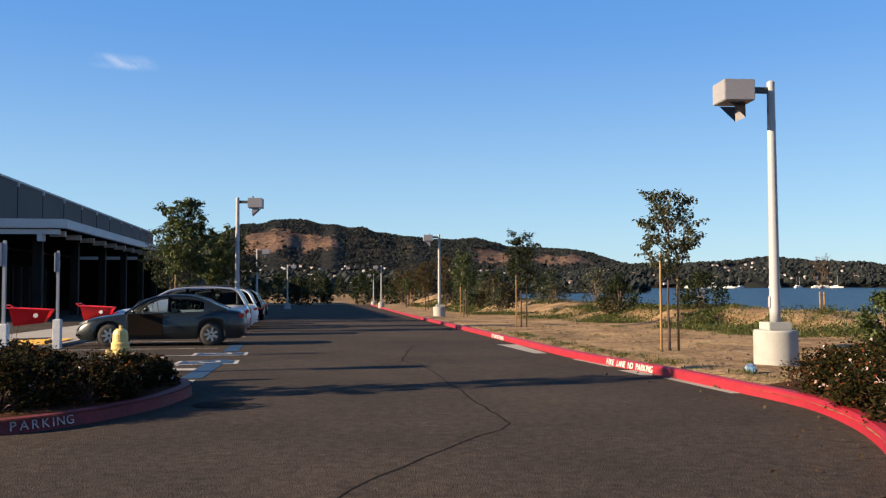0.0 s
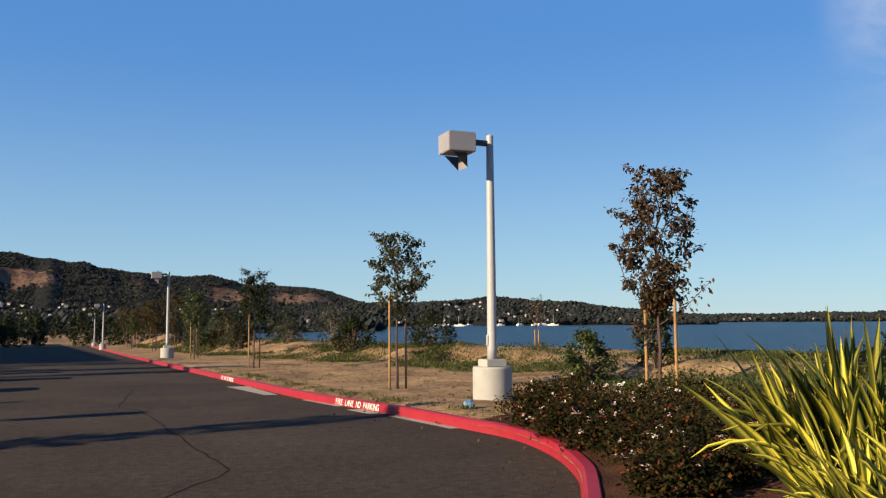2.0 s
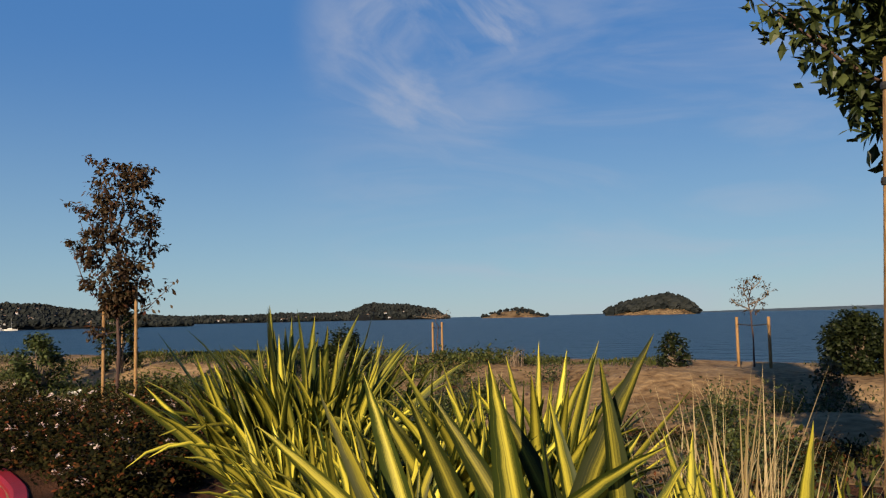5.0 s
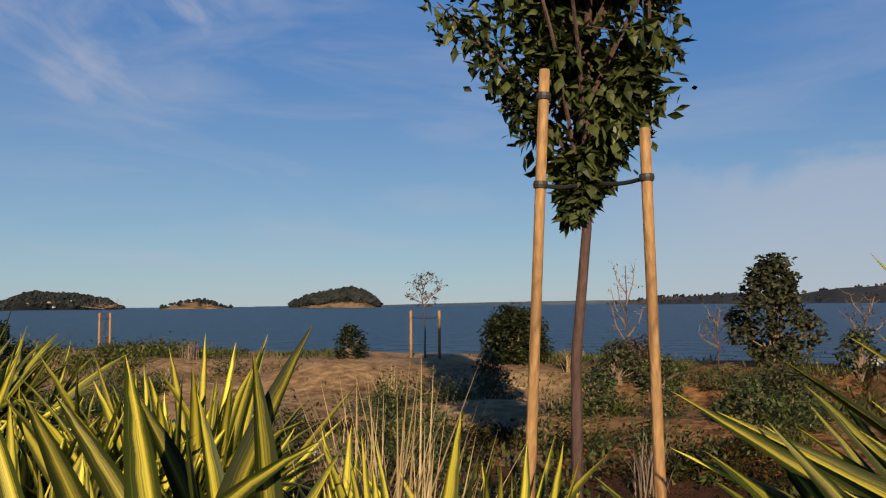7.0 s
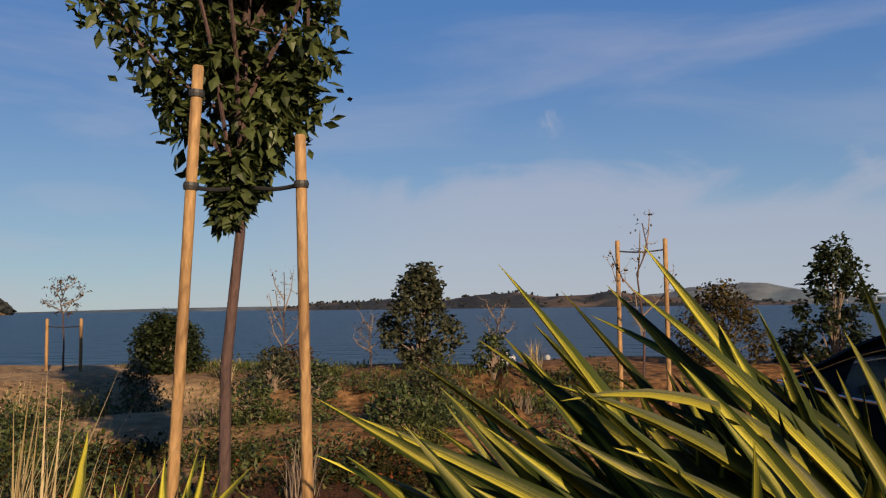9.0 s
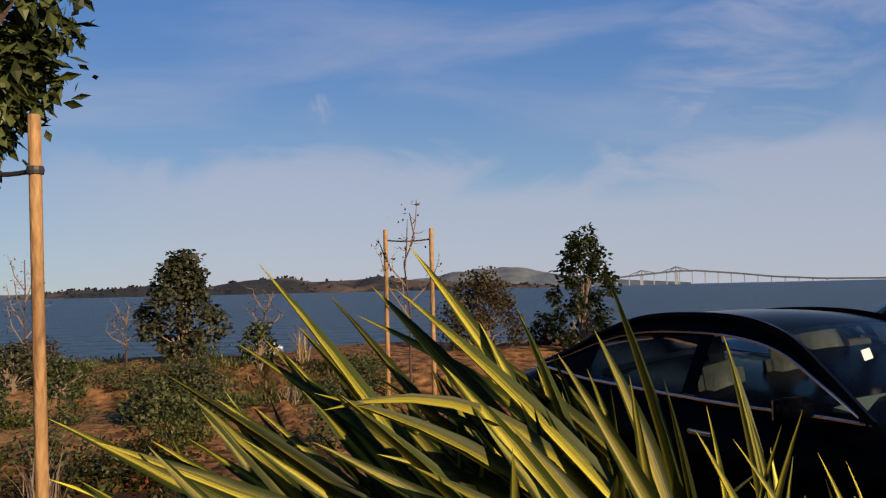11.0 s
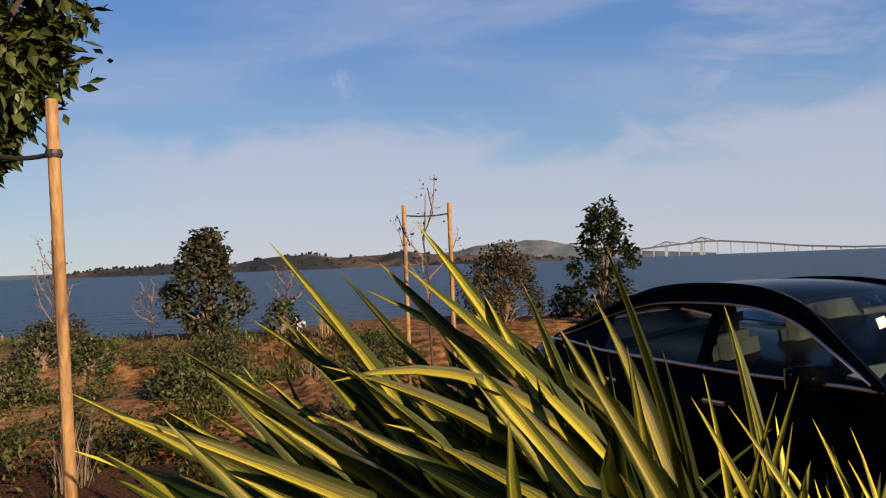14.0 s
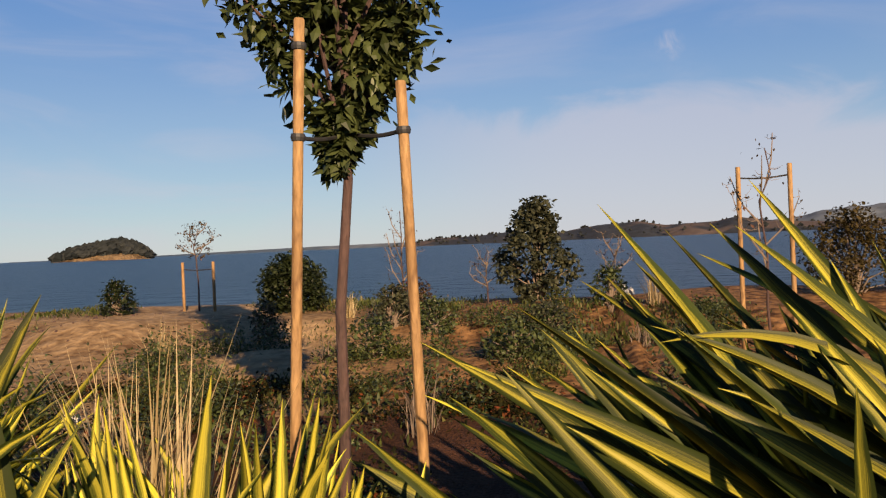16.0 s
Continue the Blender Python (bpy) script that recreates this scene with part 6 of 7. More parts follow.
    if door_open:
        # the driver's door swung out on its front hinge
        hinge = Matrix.Translation((0.95, half, 0)) @ Matrix.Rotation(radians(42), 4, "Z")
        bm = boxed((1.05, 0.07, 0.62), (-0.53, 0, 0.6), bevel=0.03)
        bmesh.ops.transform(bm, matrix=hinge, verts=bm.verts)
        door = part("door", bm, paint, t, "open driver's door")
        bm = bmesh.new()
        tube(bm, [(-0.05, 0, 0.92), (-0.45, -0.06, 1.25), (-0.75, -0.08, 1.33), (-1.02, -0.06, 1.28), (-1.05, 0, 0.92)], [0.02] * 5, 6)
        bmesh.ops.transform(bm, matrix=hinge, verts=bm.verts)
        part("window_frame", bm, PLASTIC_BLACK, door)
        bm = boxed((0.92, 0.02, 0.5), (-0.53, -0.045, 0.62), bevel=0.008)
        bmesh.ops.transform(bm, matrix=hinge, verts=bm.verts)
        part("door_trim", bm, DOOR_TRIM, door, "pale inner door trim")
        # thin dark slab on the closed body, put in for the doorway's shade
        part("doorway_shade", boxed((0.95, 0.012, 0.6), (0.42, half * 0.998, 0.62), bevel=0.004), SHADE_DARK, t, "dark panel standing in for the shaded open doorway")
    return t


def heading(b):
    """Turn that points local +x along a compass bearing from +y."""
    return 90 - b


car(pose(5.8, -2.22, 0, 0, 0, heading(259)) @ Matrix.Diagonal((0.95, 0.95, 0.95, 1)), PAINT_BLACK, "glossy black sedan with chrome window trim parked in a bay")
car(pose(6.75, -5.35, 0, 0, 0, heading(82)), PAINT_SILVER, "silver estate car with black roof bars in a bay", "suv", detail=False)
car(pose(-8.45, 24.9, fall(24.9), 0, 0, heading(257)) @ Matrix.Diagonal((0.94, 0.94, 0.97, 1)), PAINT_GREY, "dark grey sedan with its driver's door open", door_open=True, detail=False)
for i, (x, y, paint, shape, lab) in enumerate((
        (-10.1, 30.6, PAINT_SILVER, "suv", "silver estate car parked in a bay"),
        (-11.4, 36.2, PAINT_WHITE, "suv", "white estate car parked in a bay"),
        (-12.0, 39.2, PAINT_BLACK, "suv", "black estate car parked in a bay"),
        (-12.9, 42.4, PAINT_SILVER, "sedan", "silver sedan parked in a bay"),
        (-13.7, 45.6, PAINT_GREY, "suv", "dark estate car parked in a bay"),
        (-15.2, 51.5, PAINT_BLACK, "sedan", "black sedan parked in a bay"),
        (-16.8, 57.5, PAINT_GREY, "sedan", "grey sedan parked in a bay"))):
    car(pose(x, y, fall(y), 0, 0, heading(257)), paint, lab, shape, detail=False)

# ---------------- the shop ----------------
SHOP_YAW = 13.7
shop = thing("shop_building", Matrix.Translation((-27.0, 54.7, -1.515)) @ pose(0, 0, 0, 0, 0, SHOP_YAW) @ Matrix.Diagonal((2, 2, 2, 1)), "large beige shop with a long dark canopy on beams", "building")
# local frame: y runs along the front, away from the camera; -x is into the building; the canopy's corner is the origin
HC = 3.55
# soffit, columns and cladding below carry the canopy's shade in their colour
part("canopy_roof", boxed((6.2, 27.6, 0.12), (-3.1, 13.8, HC + 0.02)), SHADED_STEEL, shop)
part("fascia", boxed((0.14, 27.6, 0.30), (0.0, 13.8, HC - 0.02), bevel=0.015), TRIM_WHITE, shop, "pale painted fascia board")
part("fascia", boxed((6.4, 0.14, 0.30), (-3.15, -0.06, HC - 0.02), bevel=0.015), TRIM_WHITE, shop, "pale painted fascia board")
part("fascia", boxed((6.3, 0.12, 0.16), (-3.3, 0.06, HC - 0.28)), TRIM_WHITE, shop)
for k in range(13):
    part("beam_end", boxed((0.5, 0.14, 0.18), (-0.45, 1.0 + k * 2.1, HC - 0.30)), TRIM_WHITE, shop)
for k in range(3):
    part("beam_end", boxed((0.16, 0.4, 0.26), (-0.75 - 2.0 * k, 0.2, HC - 0.45)), TRIM_WHITE, shop)
part("soffit", boxed((6.0, 27.4, 0.06), (-3.05, 13.75, HC - 0.16)), SHADE_DARK, shop)
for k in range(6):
    part("column", boxed((0.3, 0.3, HC - 0.2), (-1.2, 1.5 + k * 5.0, (HC - 0.2) / 2 - 0.1), bevel=0.02), SHADED_STEEL, shop)
front = part("front_wall", boxed((0.3, 62, 6.8), (-6.1, 26.0, 3.2)), STUCCO, shop)
part("side_wall", boxed((30, 0.3, 6.4), (-21.2, -4.9, 3.0)), STUCCO, shop)
part("shop_roof", boxed((30, 62, 0.2), (-21.2, 26.0, 5.9)), PAVING, shop)
part("coping", boxed((0.4, 62, 0.10), (-6.1, 26.0, 6.64)), TRIM_WHITE, shop)
for k in range(14):
    part("wall_joint", boxed((0.06, 0.07, 2.6), (-5.94, -2.0 + k * 4.3, 5.3)), DARK_METAL, shop)
    part("joint_cap", boxed((0.1, 0.16, 0.3), (-5.92, -2.0 + k * 4.3, 6.54)), TRIM_WHITE, shop)
part("low_wall", boxed((0.12, 26, 3.4), (-5.85, 13.0, 1.5)), SHADE_DARK, shop, "reddish cladding under the canopy, darkened for its shade")
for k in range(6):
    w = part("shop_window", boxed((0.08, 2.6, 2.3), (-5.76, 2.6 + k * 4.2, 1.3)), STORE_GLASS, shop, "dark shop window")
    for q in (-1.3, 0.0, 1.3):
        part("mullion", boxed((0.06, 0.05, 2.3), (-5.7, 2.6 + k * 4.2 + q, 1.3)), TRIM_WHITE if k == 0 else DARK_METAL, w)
part("doorway_pier", boxed((1.0, 0.4, 3.1), (-5.2, 20.5, 1.4)), SHADE_DARK, shop)
part("end_wall", boxed((5.5, 0.3, 3.3), (-3.2, 27.3, 1.5)), SHADE_DARK, shop)
part("far_wing", boxed((9.0, 26, 3.0), (-3.5, 46.0, 1.0)), STUCCO, shop)

pave = bmesh.new()
box(pave, (3.4, 62, 0.15), (-0.6, 26, 0.0))
bmesh.ops.transform(pave, matrix=pose(-13.1, 28.1, 0.0, 0, 0, SHOP_YAW), verts=pave.verts)
for vv in pave.verts:
    vv.co.z += fall(vv.co.y)
tagged(part("pavement", pave, PAVING), "grey concrete pavement in front of the shop", "pavement", kind="structure")
tagged(part("tactile_paving", boxed((1.6, 2.8, 0.012), (-12.2, 24.6, 0.085 + fall(24.6)), (0, 0, SHOP_YAW)), YELLOW_PAINT), "yellow tactile strip at the pavement edge", "paving", kind="structure")


# ---------------- small things of the car park ----------------
def sign_post(x, y, label, group="bay signs"):
    t = thing("sign_post", pose(x, y, fall(y), 0, 0, SHOP_YAW), label, "sign", group)
    part("sleeve", boxed((0.2, 0.2, 0.78), (0, 0, 0.38), bevel=0.02), WHITE_PAINT, t, "white square post sleeve")
    part("post", boxed((0.07, 0.07, 1.9), (0, 0, 1.6), bevel=0.008), STEEL, t)
    part("plate", boxed((0.03, 0.3, 0.5), (-0.05, 0, 2.25), bevel=0.006), STEEL, t)
    return t


sign_post(-10.53, 22.9, "white bay sign post with a square sleeve")
sign_post(-9.62, 18.95, "white bay sign post with a square sleeve")


def trolley(x, y, yaw, label):
    t = thing("shopping_trolley", pose(x, y, fall(y) + 0.075, 0, 0, yaw), label, "shopping cart", "red shopping carts")
    bm = bmesh.new()
    q = [bm.verts.new(p) for p in ((-0.42, -0.2, 0.5), (0.32, -0.16, 0.58), (0.32, 0.16, 0.58), (-0.42, 0.2, 0.5), (-0.52, -0.28, 0.98), (0.5, -0.24, 0.92), (0.5, 0.24, 0.92), (-0.52, 0.28, 0.98))]
    for k in ((0, 3, 2, 1), (0, 1, 5, 4), (1, 2, 6, 5), (2, 3, 7, 6), (3, 0, 4, 7)):
        bm.faces.new([q[i] for i in k])
    bmesh.ops.solidify(bm, geom=bm.faces, thickness=0.03)
    part("basket", bm, RED_PLASTIC, t, "red plastic basket")
    part("rim", tube(bmesh.new(), [(-0.52, -0.28, 0.98), (0.5, -0.24, 0.92), (0.5, 0.24, 0.92), (-0.52, 0.28, 0.98), (-0.52, -0.28, 0.98)], [0.022] * 5, 6), RED_PLASTIC, t)
    part("handle", tube(bmesh.new(), [(-0.52, -0.27, 0.97), (-0.64, -0.27, 1.06), (-0.64, 0.27, 1.06), (-0.52, 0.27, 0.97)], [0.018] * 4, 6), RED_PLASTIC, t)
    part("badge", lathe(bmesh.new(), [(0.06, 0), (0.06, 0.01)], 16, (0.15, -0.275, 0.78), "Y"), WHITE_PAINT, t)
    for s in (-1, 1):
        part("frame_tube", tube(bmesh.new(), [(-0.4, s * 0.2, 0.5), (-0.46, s * 0.22, 0.14), (0.44, s * 0.17, 0.16)], [0.014] * 3, 6), PLASTIC_BLACK, t)
        for xx in (-0.44, 0.42):
            part("castor", lathe(bmesh.new(), [(0.06, -0.015), (0.06, 0.015)], 14, (xx, s * 0.2, 0.06), "Y"), TYRE, t)
    return t


trolley(-11.6, 23.6, 15, "red shopping cart standing near the pavement edge")
trolley(-12.5, 29.3, 10, "red shopping cart standing on the pavement")

hyd = thing("fire_hydrant", pose(-4.92, 14.2, 0.03, 0, 0, 20) @ Matrix.Diagonal((0.9, 0.9, 1.12, 1)), "yellow cast-iron fire hydrant in the planting island", "fire hydrant")
part("barrel", lathe(bmesh.new(), [(0.17, -0.1), (0.17, 0.04), (0.135, 0.06), (0.125, 0.1), (0.125, 0.44), (0.15, 0.46), (0.15, 0.50), (0.13, 0.52)], 24), HYDRANT, hyd, smooth=False)
part("bonnet", lathe(bmesh.new(), [(0.15, 0.51), (0.15, 0.54), (0.128, 0.555), (0.124, 0.66), (0.105, 0.71), (0.06, 0.735)], 24), HYDRANT, hyd)
part("operating_nut", lathe(bmesh.new(), [(0.035, 0.73), (0.03, 0.78)], 5), HYDRANT, hyd)
for a, r, l in ((300, 0.085, 0.22), (210, 0.065, 0.24), (20, 0.065, 0.24)):
    bm = lathe(bmesh.new(), [(r * 0.85, 0.08), (r * 0.85, l - 0.05), (r * 1.15, l - 0.05), (r * 1.15, l - 0.01), (r * 0.5, l), (r * 0.35, l + 0.03)], 14, axis="X")
    bmesh.ops.transform(bm, matrix=pose(0, 0, 0.38, 0, 0, a - 20), verts=bm.verts)
    part("outlet", bm, HYDRANT, hyd)

# island with the hydrant
ISLE = [(-14.0, 8.6), (-8.0, 9.0), (-6.2, 9.3), (-5.1, 9.53), (-4.55, 9.68), (-4.19, 9.85), (-4.0, 10.02), (-3.82, 10.27), (-3.65, 10.6), (-3.5, 11.0), (-3.36, 11.5), (-3.3, 12.0), (-3.36, 13.0), (-3.75, 13.75), (-4.6, 14.6), (-6.5, 15.4), (-14.0, 13.9)]
iso = curve_through([(x, y, 0) for x, y in ISLE], 5)
# darker copy of the red kerb paint, with the island kerb's shade in it
RED_SHADED = surface("red_paint_shaded", (0.07, 0.010, 0.014), (0.20, 0.016, 0.025), 0.7, 22, 2.0, 0.25)
isle_kerb = tagged(part("kerb", strip([tuple(p) for p in iso], [(0.0, -0.1), (0.0, 0.0), (-0.02, 0.13), (-0.04, 0.15), (-0.15, 0.155), (-0.16, -0.1)][::1]), RED_SHADED), "red-painted kerb round the island, darkened for shade", "kerb", kind="structure")
bm = bmesh.new()
bm.faces.new([bm.verts.new((p.x, p.y, 0.14)) for p in iso])
tagged(part("island_bed", bm, MULCH), "mulched planting island", "ground", kind="structure")


def lettering(text, size, m, material, parent, label):
    cu = bpy.data.curves.new("lettering", "FONT")
    cu.body, cu.size, cu.extrude = text, size, 0.002
    cu.align_x, cu.align_y = "CENTER", "CENTER"
    cu.materials.append(material)
    ob = new("lettering", cu)
    ob.parent = parent
    ob.matrix_basis = m
    return tagged(ob, label)


def kerb_word(text, path, start, size, step, parent, lift=0.075, face=1, off=0.004, paint=WHITE_PAINT):
    """Letters one by one along a kerb's foot, on its sloping face."""
    pts = [Vector(p) for p in path]
    run = [0.0]
    for p, q in zip(pts, pts[1:]):
        run.append(run[-1] + (q - p).length)
    for i, ch in enumerate(text):
        if ch == " ":
            continue
        d = start + face * step * (sum(0.55 if q == "I" else 1.0 for q in text[:i]) + (0.28 if ch == "I" else 0.5))
        x, y, z = (float(np.interp(d, run, [p[k] for p in pts])) for k in range(3))
        x2, y2 = (float(np.interp(d + 0.08 * face, run, [p[k] for p in pts])) for k in range(2))
        x1, y1 = (float(np.interp(d - 0.08 * face, run, [p[k] for p in pts])) for k in range(2))
        a = math.atan2(y2 - y1, x2 - x1)
        out = Vector((math.sin(a), -math.cos(a)))
        lettering(ch, size, pose(x + out.x * off, y + out.y * off, z + lift, 80, 0, math.degrees(a)), paint, parent, "white stencilled letter on the kerb face")


nearest = min(range(len(iso)), key=lambda i: (iso[i] - Vector((-4.12, 9.9, 0))).length)
at = sum((q - p).length for p, q in zip(iso[:nearest], iso[1:nearest + 1]))
# letters in worn road white, dimmer to suit the kerb's shade
kerb_word("PARKING", iso, at - 0.06, 0.135, 0.108, isle_kerb, off=0.012, paint=ROAD_WHITE)
kerb_ob = bpy.data.objects["kerb"]
side = [Vector((along(KERB, y), y, fall(y))) for y in np.arange(40, 9, -0.25)]
for y0, text in ((18.0, "FIRE LANE NO PARKING"), (29.0, "FIRE LANE NO PARKING")):
    d = sum((q - p).length for p, q in zip(side, side[1:]) if p.y > y0)
    kerb_word(text, side, d, 0.16, 0.105, kerb_ob, 0.07)


def flat(name, pts, z, material, label, category, parent=None):
    """A thin painted or poured patch on the ground."""
    bm = bmesh.new()
    bm.faces.new([bm.verts.new((x, y, fall(y) + z)) for x, y in pts])
    bmesh.ops.recalc_face_normals(bm, faces=bm.faces)
    if bm.faces[:][0].normal.z < 0:
        bmesh.ops.reverse_faces(bm, faces=bm.faces)
    return tagged(part(name, bm, material, parent), label, category, kind="structure")


def stroke(name, a, b, w, material, label, z=0.004):
    a, b = Vector((*a, 0)), Vector((*b, 0))
    n = (b - a).normalized().cross(Vector((0, 0, 1))) * w / 2
    return flat(name, [(a + n).xy, (b + n).xy, (b - n).xy, (a - n).xy], z, material, label, "road marking")


ux, uy = math.cos(radians(SHOP_YAW)), math.sin(radians(SHOP_YAW))      # away from the shop, across the bays
for k, yy in enumerate((14.9, 17.3, 20.2, 22.9, 26.6, 29.4, 33.0, 36.0)):
    end = (-5.3 - 0.19 * (yy - 17.3), yy + 0.3)
    if yy > 15:
        stroke("bay_line", (end[0] - 5.2 * ux, end[1] - 5.2 * uy), end, 0.1, ROAD_WHITE, "worn white bay line")
for cx, cy in ((-4.45, 14.2), (-5.0, 18.4), (-5.55, 20.9)):
    m = [(-0.62, -0.5), (0.62, -0.5), (0.62, 0.5), (-0.62, 0.5)]
    rot = lambda p: (cx + p[0] * ux - p[1] * uy, cy + p[0] * uy + p[1] * ux)
    flat("bay_symbol", [rot(p) for p in m], 0.004, ROAD_WHITE, "white border of a painted bay symbol", "road marking")
    flat("bay_symbol", [rot((a * 0.86, b * 0.82)) for a, b in m], 0.008, BLUE_PAINT, "blue painted square of a bay symbol", "road marking")
    for q in ((-0.25, 0.1, 0.3, 0.09), (0.05, -0.12, 0.4, 0.09), (0.2, 0.18, 0.1, 0.3)):
        flat("bay_symbol", [rot((q[0] + sx * q[2] / 2, q[1] + sy * q[3] / 2)) for sx, sy in ((-1, -1), (1, -1), (1, 1), (-1, 1))], 0.012, ROAD_WHITE, "white bars of a painted bay symbol", "road marking")
for a, b in (((-4.1, 15.0), (-5.0, 19.2)), ((-5.6, 21.8), (-6.3, 24.6))):
    stroke("bay_line", a, b, 0.35, BLUE_PAINT, "blue painted bay edge", 0.006)
flat("bay_symbol", [(-5.0, 16.5), (-4.5, 16.6), (-4.7, 17.0), (-5.2, 16.9)], 0.004, ROAD_WHITE, "worn white painted lettering patch", "road marking")

# seams in the asphalt, a manhole, concrete aprons
rng = random.Random(61)
for path in (((-1.0, 5.2), (-0.1, 8.2), (0.98, 10.76)), ((0.98, 10.76), (0.45, 13.0), (-0.6, 18.0), (-1.1, 19.0), (-1.4, 24.5)), ((-0.6, 18.0), (-1.5, 18.2))):
    for a, b in zip(path, path[1:]):
        a, b = Vector(a), Vector(b)
        n = 7
        prev = a
        for i in range(1, n + 1):
            q = a.lerp(b, i / n) + Vector((rng.gauss(0, 0.02), rng.gauss(0, 0.02))) * (i < n)
            stroke("asphalt_seam", prev, q, rng.uniform(0.016, 0.035), TAR, "dark tar-filled crack", 0.003)
            prev = q
tagged(part("manhole_cover", lathe(bmesh.new(), [(0.33, -0.02), (0.33, 0.004), (0.28, 0.007)], 28, (-2.69, 12.1, 0)), TAR), "round dark iron manhole cover", "manhole cover")
flat("gutter_apron", [(2.05, 21.3), (1.75, 21.3), (0.9, 25.0), (1.45, 25.0)], 0.004, PAVING, "pale concrete apron along the kerb", "pavement")
for y0, y1, w in ((15.8, 16.8, 0.28), (13.4, 15.4, 0.16), (17.6, 19.5, 0.14)):
    flat("gutter_apron", [(along(KERB, y0) + 0.0, y0), (along(KERB, y0) - w, y0), (along(KERB, y1) - w, y1), (along(KERB, y1), y1)], 0.005, PAVING, "pale concrete edge along the kerb", "pavement")

# bushes and trees of the left side
rng = random.Random(71)
for x, y, w, h in ((-4.0, 11.3, 0.85, 0.5), (-4.3, 12.2, 0.8, 0.34), (-4.7, 11.2, 1.0, 0.55), (-5.3, 12.0, 1.1, 0.62), (-5.7, 10.6, 1.1, 0.6), (-4.2, 13.1, 0.6, 0.3), (-6.3, 11.6, 1.2, 0.7), (-6.8, 12.9, 1.2, 0.6), (-5.6, 13.6, 0.7, 0.4), (-3.85, 12.1, 0.6, 0.35), (-4.6, 10.5, 0.9, 0.5), (-5.2, 11.2, 1.1, 0.6), (-6.6, 10.6, 1.2, 0.7), (-5.9, 13.2, 1.0, 0.5), (-4.0, 12.7, 0.6, 0.35), (-3.85, 12.9, 0.55, 0.3), (-3.75, 11.6, 0.5, 0.3), (-4.1, 13.5, 0.6, 0.3), (-4.6, 13.9, 0.7, 0.32)):
    low_shrub(x, y, w, h, rng, 3, 2600, "low dark shrub in the planting island", z=0.14)
young_tree(pose(-7.6, 11.3, 0.14), "young tree in the planting island", 4.6, 1.2, 0.62, 0.09, 4500, LEAF_DARK, rng, 0.04)
for x, y, h, w, n in ((-10.8, 32.6, 5.0, 1.0, 4200), (-11.3, 37.8, 4.2, 1.0, 3600), (-13.2, 45.5, 4.6, 1.6, 3000), (-17.0, 48.0, 5.0, 1.9, 2200), (-18.5, 54.5, 5.0, 2.2, 2200), (-20.0, 62.0, 4.8, 2.2, 1800)):
    young_tree(pose(x, y, fall(y)), "leafy car park tree in front of the shop", h, 1.6, w, 0.15, n, LEAF_FRESH if y < 38 else LEAF_DARK, rng, 0.05, limbs=14)
    stake(pose(x - 0.25, y - 0.2, fall(y)), 2.3, "stake beside a car park tree")
    stake(pose(x + 0.25, y + 0.1, fall(y)), 2.3, "stake beside a car park tree")
for i in range(34):
    b, d = rng.uniform(-17, 4), rng.uniform(150, 240)
    p = bearing(b, d)
    bushy_tree(pose(p.x, p.y, -2.0), "dark tree at the end of the drive", rng.uniform(4, 6.5), rng.uniform(3, 6), 0.5, 700, LEAF_DARK, rng, "tree", "trees at the end of the drive", category="tree")

# fence posts, a path light, litter
rng = random.Random(81)
for k in range(13):
    y = -8 + k * 2.6
    x = along(CREST, y) + 3.0
    tagged(part("fence_post", boxed((0.08, 0.08, 0.9), (x, y, -0.12), (0, 0, rng.uniform(0, 20)), 0.008), BARK), "low weathered fence post by the shore path", "post", "shore fence posts")
pl = thing("path_light", pose(20.2, -1.55, land(20.2, -1.55)), "slim dark path light with a pale top", "lamp")
part("stem", lathe(bmesh.new(), [(0.03, -0.1), (0.03, 0.85)], 10), DARK_METAL, pl)
part("lantern", lathe(bmesh.new(), [(0.05, 0.85), (0.07, 0.95), (0.02, 1.0)], 10), CONCRETE, pl)
bag = bmesh.new()
bmesh.ops.create_icosphere(bag, subdivisions=2, radius=0.09)
for vv in bag.verts:
    vv.co *= 1 + 0.5 * noise.noise(vv.co * 14)
    vv.co.z *= 0.8
bmesh.ops.transform(bag, matrix=pose(4.75, 14.75, 0.22), verts=bag.verts)
tagged(part("litter_bag", bag, surface("blue_wrapper", (0.02, 0.08, 0.22), (0.2, 0.32, 0.45), 0.5, 30, 16, 0.3)), "crumpled blue and white wrapper by the kerb", "litter")
leafm = leaf_cloud([(0, 0, 0)], 0.07, random.Random(3), material=LEAF_RUSSET, name="fallen_leaf")
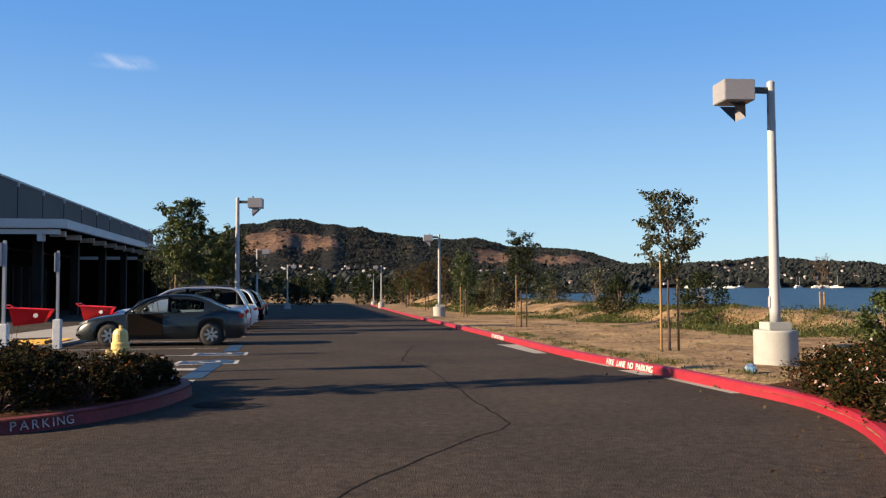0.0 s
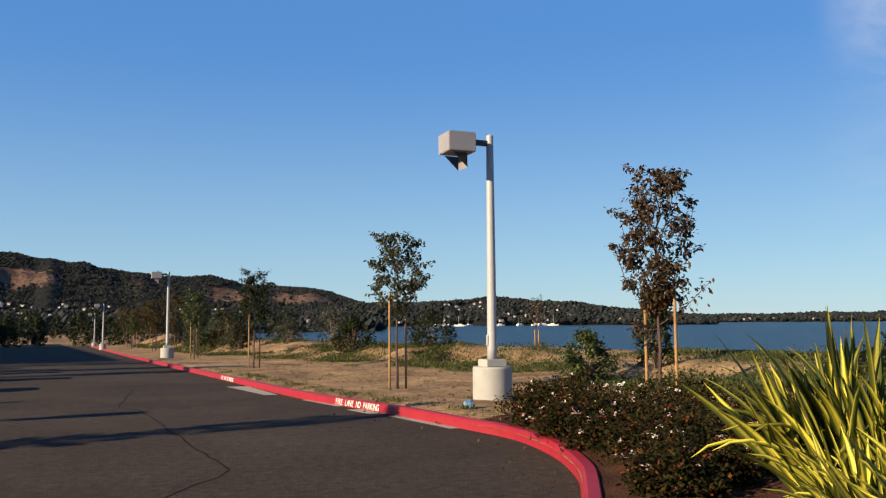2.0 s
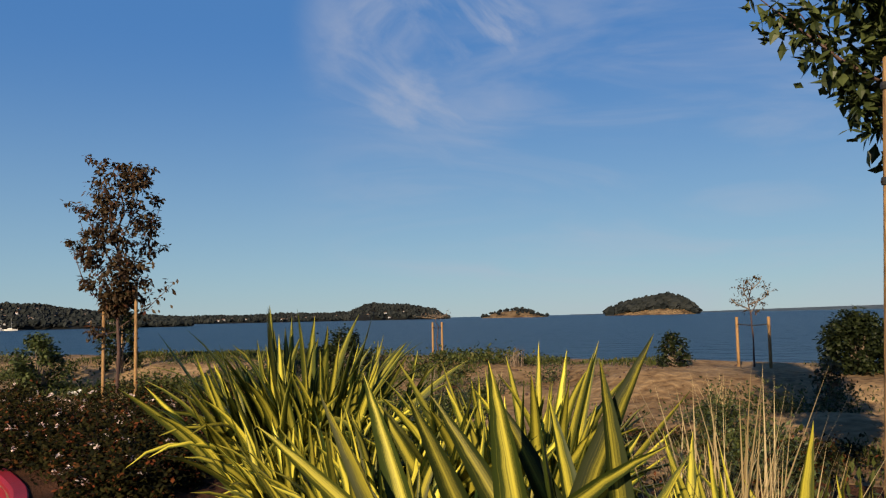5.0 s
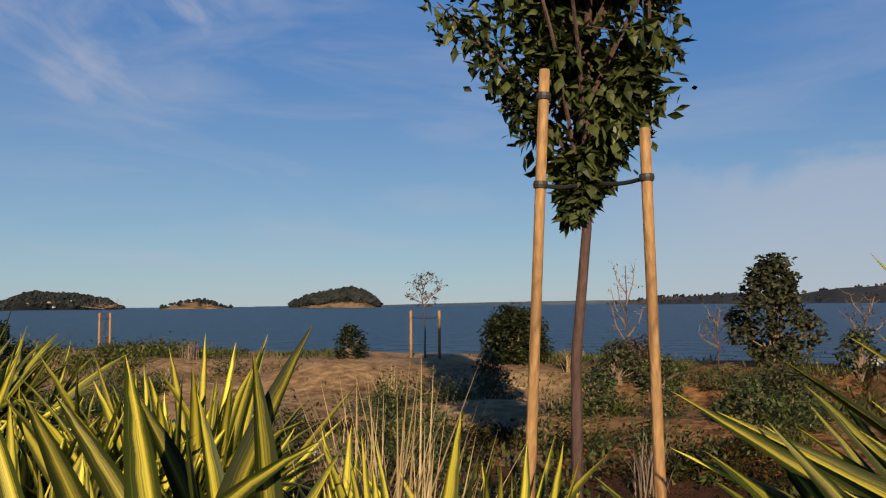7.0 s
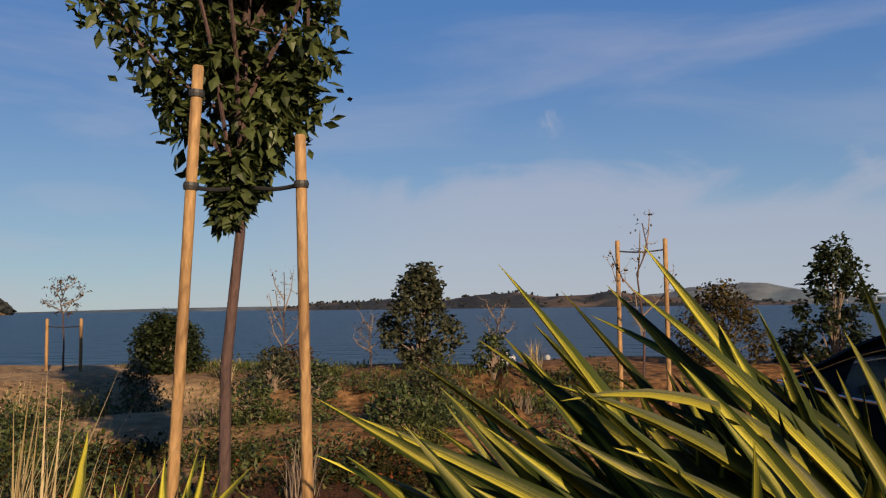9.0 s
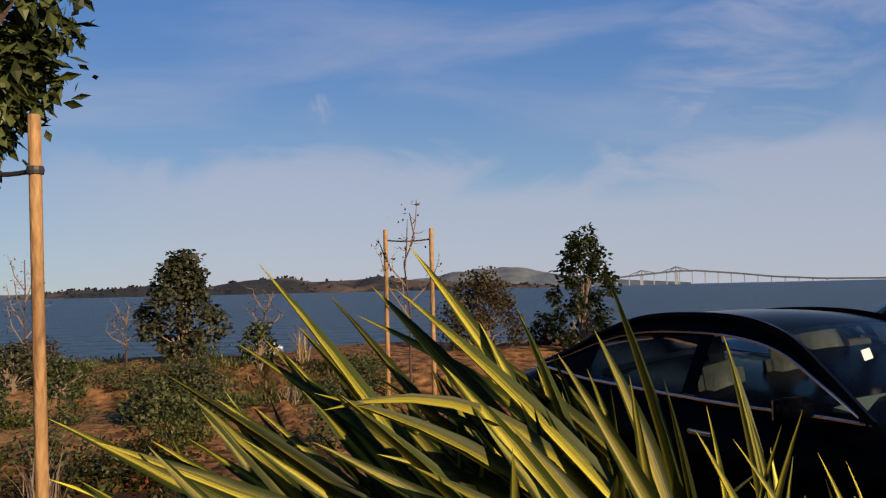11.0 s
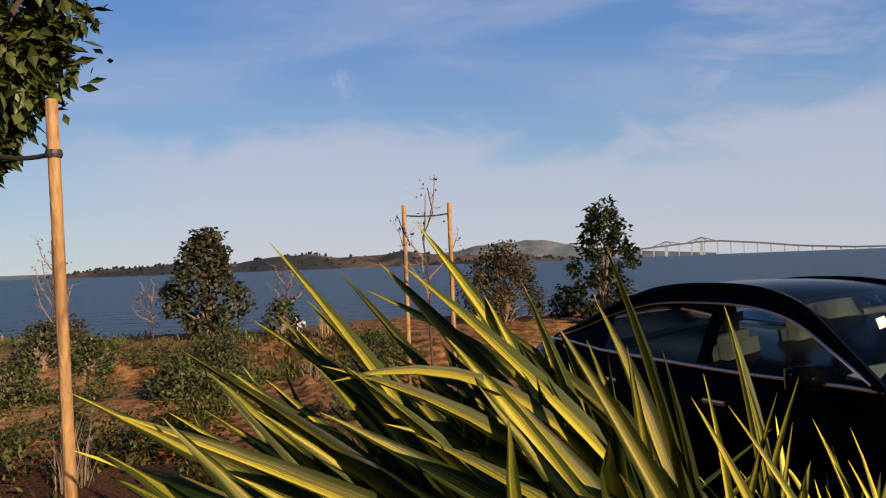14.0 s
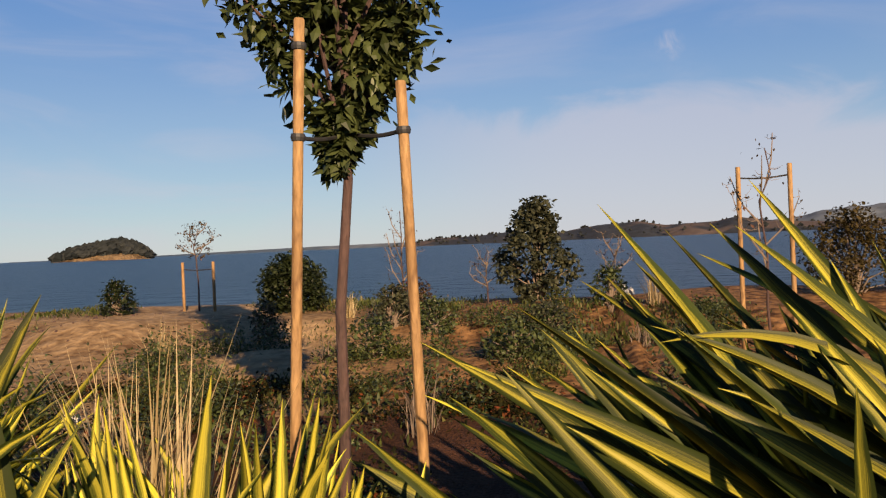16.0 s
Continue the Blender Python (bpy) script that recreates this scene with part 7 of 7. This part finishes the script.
for i in range(42):
    y = rng.uniform(6, 16)
    x = kerb_x(y) - abs(rng.gauss(0, 0.5)) - 0.05
    ob = linked("fallen_leaf", leafm, None, pose(x, y, 0.012, rng.uniform(-10, 10), rng.uniform(60, 90), rng.uniform(0, 360)))
    tagged(ob, "dry fallen leaf on the asphalt", "leaf", "fallen leaves")

def scrap(x, y, size, yaw, label):
    """A crumpled sheet of litter lying on the ground."""
    bm = bmesh.new()
    n = 5
    grid = [[bm.verts.new((size[0] * (i / n - 0.5), size[1] * (k / n - 0.5), size[2] * (0.5 + noise.noise(Vector((i * 0.9 + x, k * 0.9, y)))))) for k in range(n + 1)] for i in range(n + 1)]
    for i in range(n):
        for k in range(n):
            bm.faces.new((grid[i][k], grid[i + 1][k], grid[i + 1][k + 1], grid[i][k + 1]))
    bmesh.ops.solidify(bm, geom=bm.faces, thickness=0.004)
    ob = part("paper_scrap", bm, WHITE_PAINT)
    ob.matrix_basis = pose(x, y, land(x, y) + 0.01, 0, 0, yaw)
    return tagged(ob, label, "litter", "litter on the bank")


scrap(13.9, 0.12, (0.2, 0.34, 0.2), 10, "crumpled white paper lying on the bank")
scrap(8.9, 17.9, (0.2, 0.2, 0.14), 40, "small white paper scrap lying on the bank")
scrap(8.3, 5.4, (0.14, 0.16, 0.1), 70, "small white paper scrap among the weeds")

# clods and stones on the bare sand
rng = random.Random(97)
v, f = [], []
for _ in range(1500):
    y = 7.5 + 34 * rng.random() ** 1.5
    x = kerb_x(y) + 0.5 + rng.random() * max(0.5, along(CREST, y) - kerb_x(y) - 0.6)
    r = 0.008 + 0.03 * rng.random() ** 3
    o = len(v)
    z = land(x, y)
    for k in range(5):
        a = k * math.tau / 5 + rng.uniform(-0.3, 0.3)
        v.append((x + r * 1.3 * math.cos(a), y + r * 1.3 * math.sin(a), z - 0.01))
    for k in range(5):
        a = k * math.tau / 5 + rng.uniform(-0.3, 0.3)
        v.append((x + r * 0.8 * math.cos(a), y + r * 0.8 * math.sin(a), z + r * rng.uniform(0.5, 1.0)))
    f += [(o + k, o + (k + 1) % 5, o + 5 + (k + 1) % 5, o + 5 + k) for k in range(5)] + [(o + 5, o + 6, o + 7, o + 8, o + 9)]
tagged(linked("clods", mesh_object("clods", v, f, BARK)), "clods and small stones on the sand", "stones", kind="stuff")
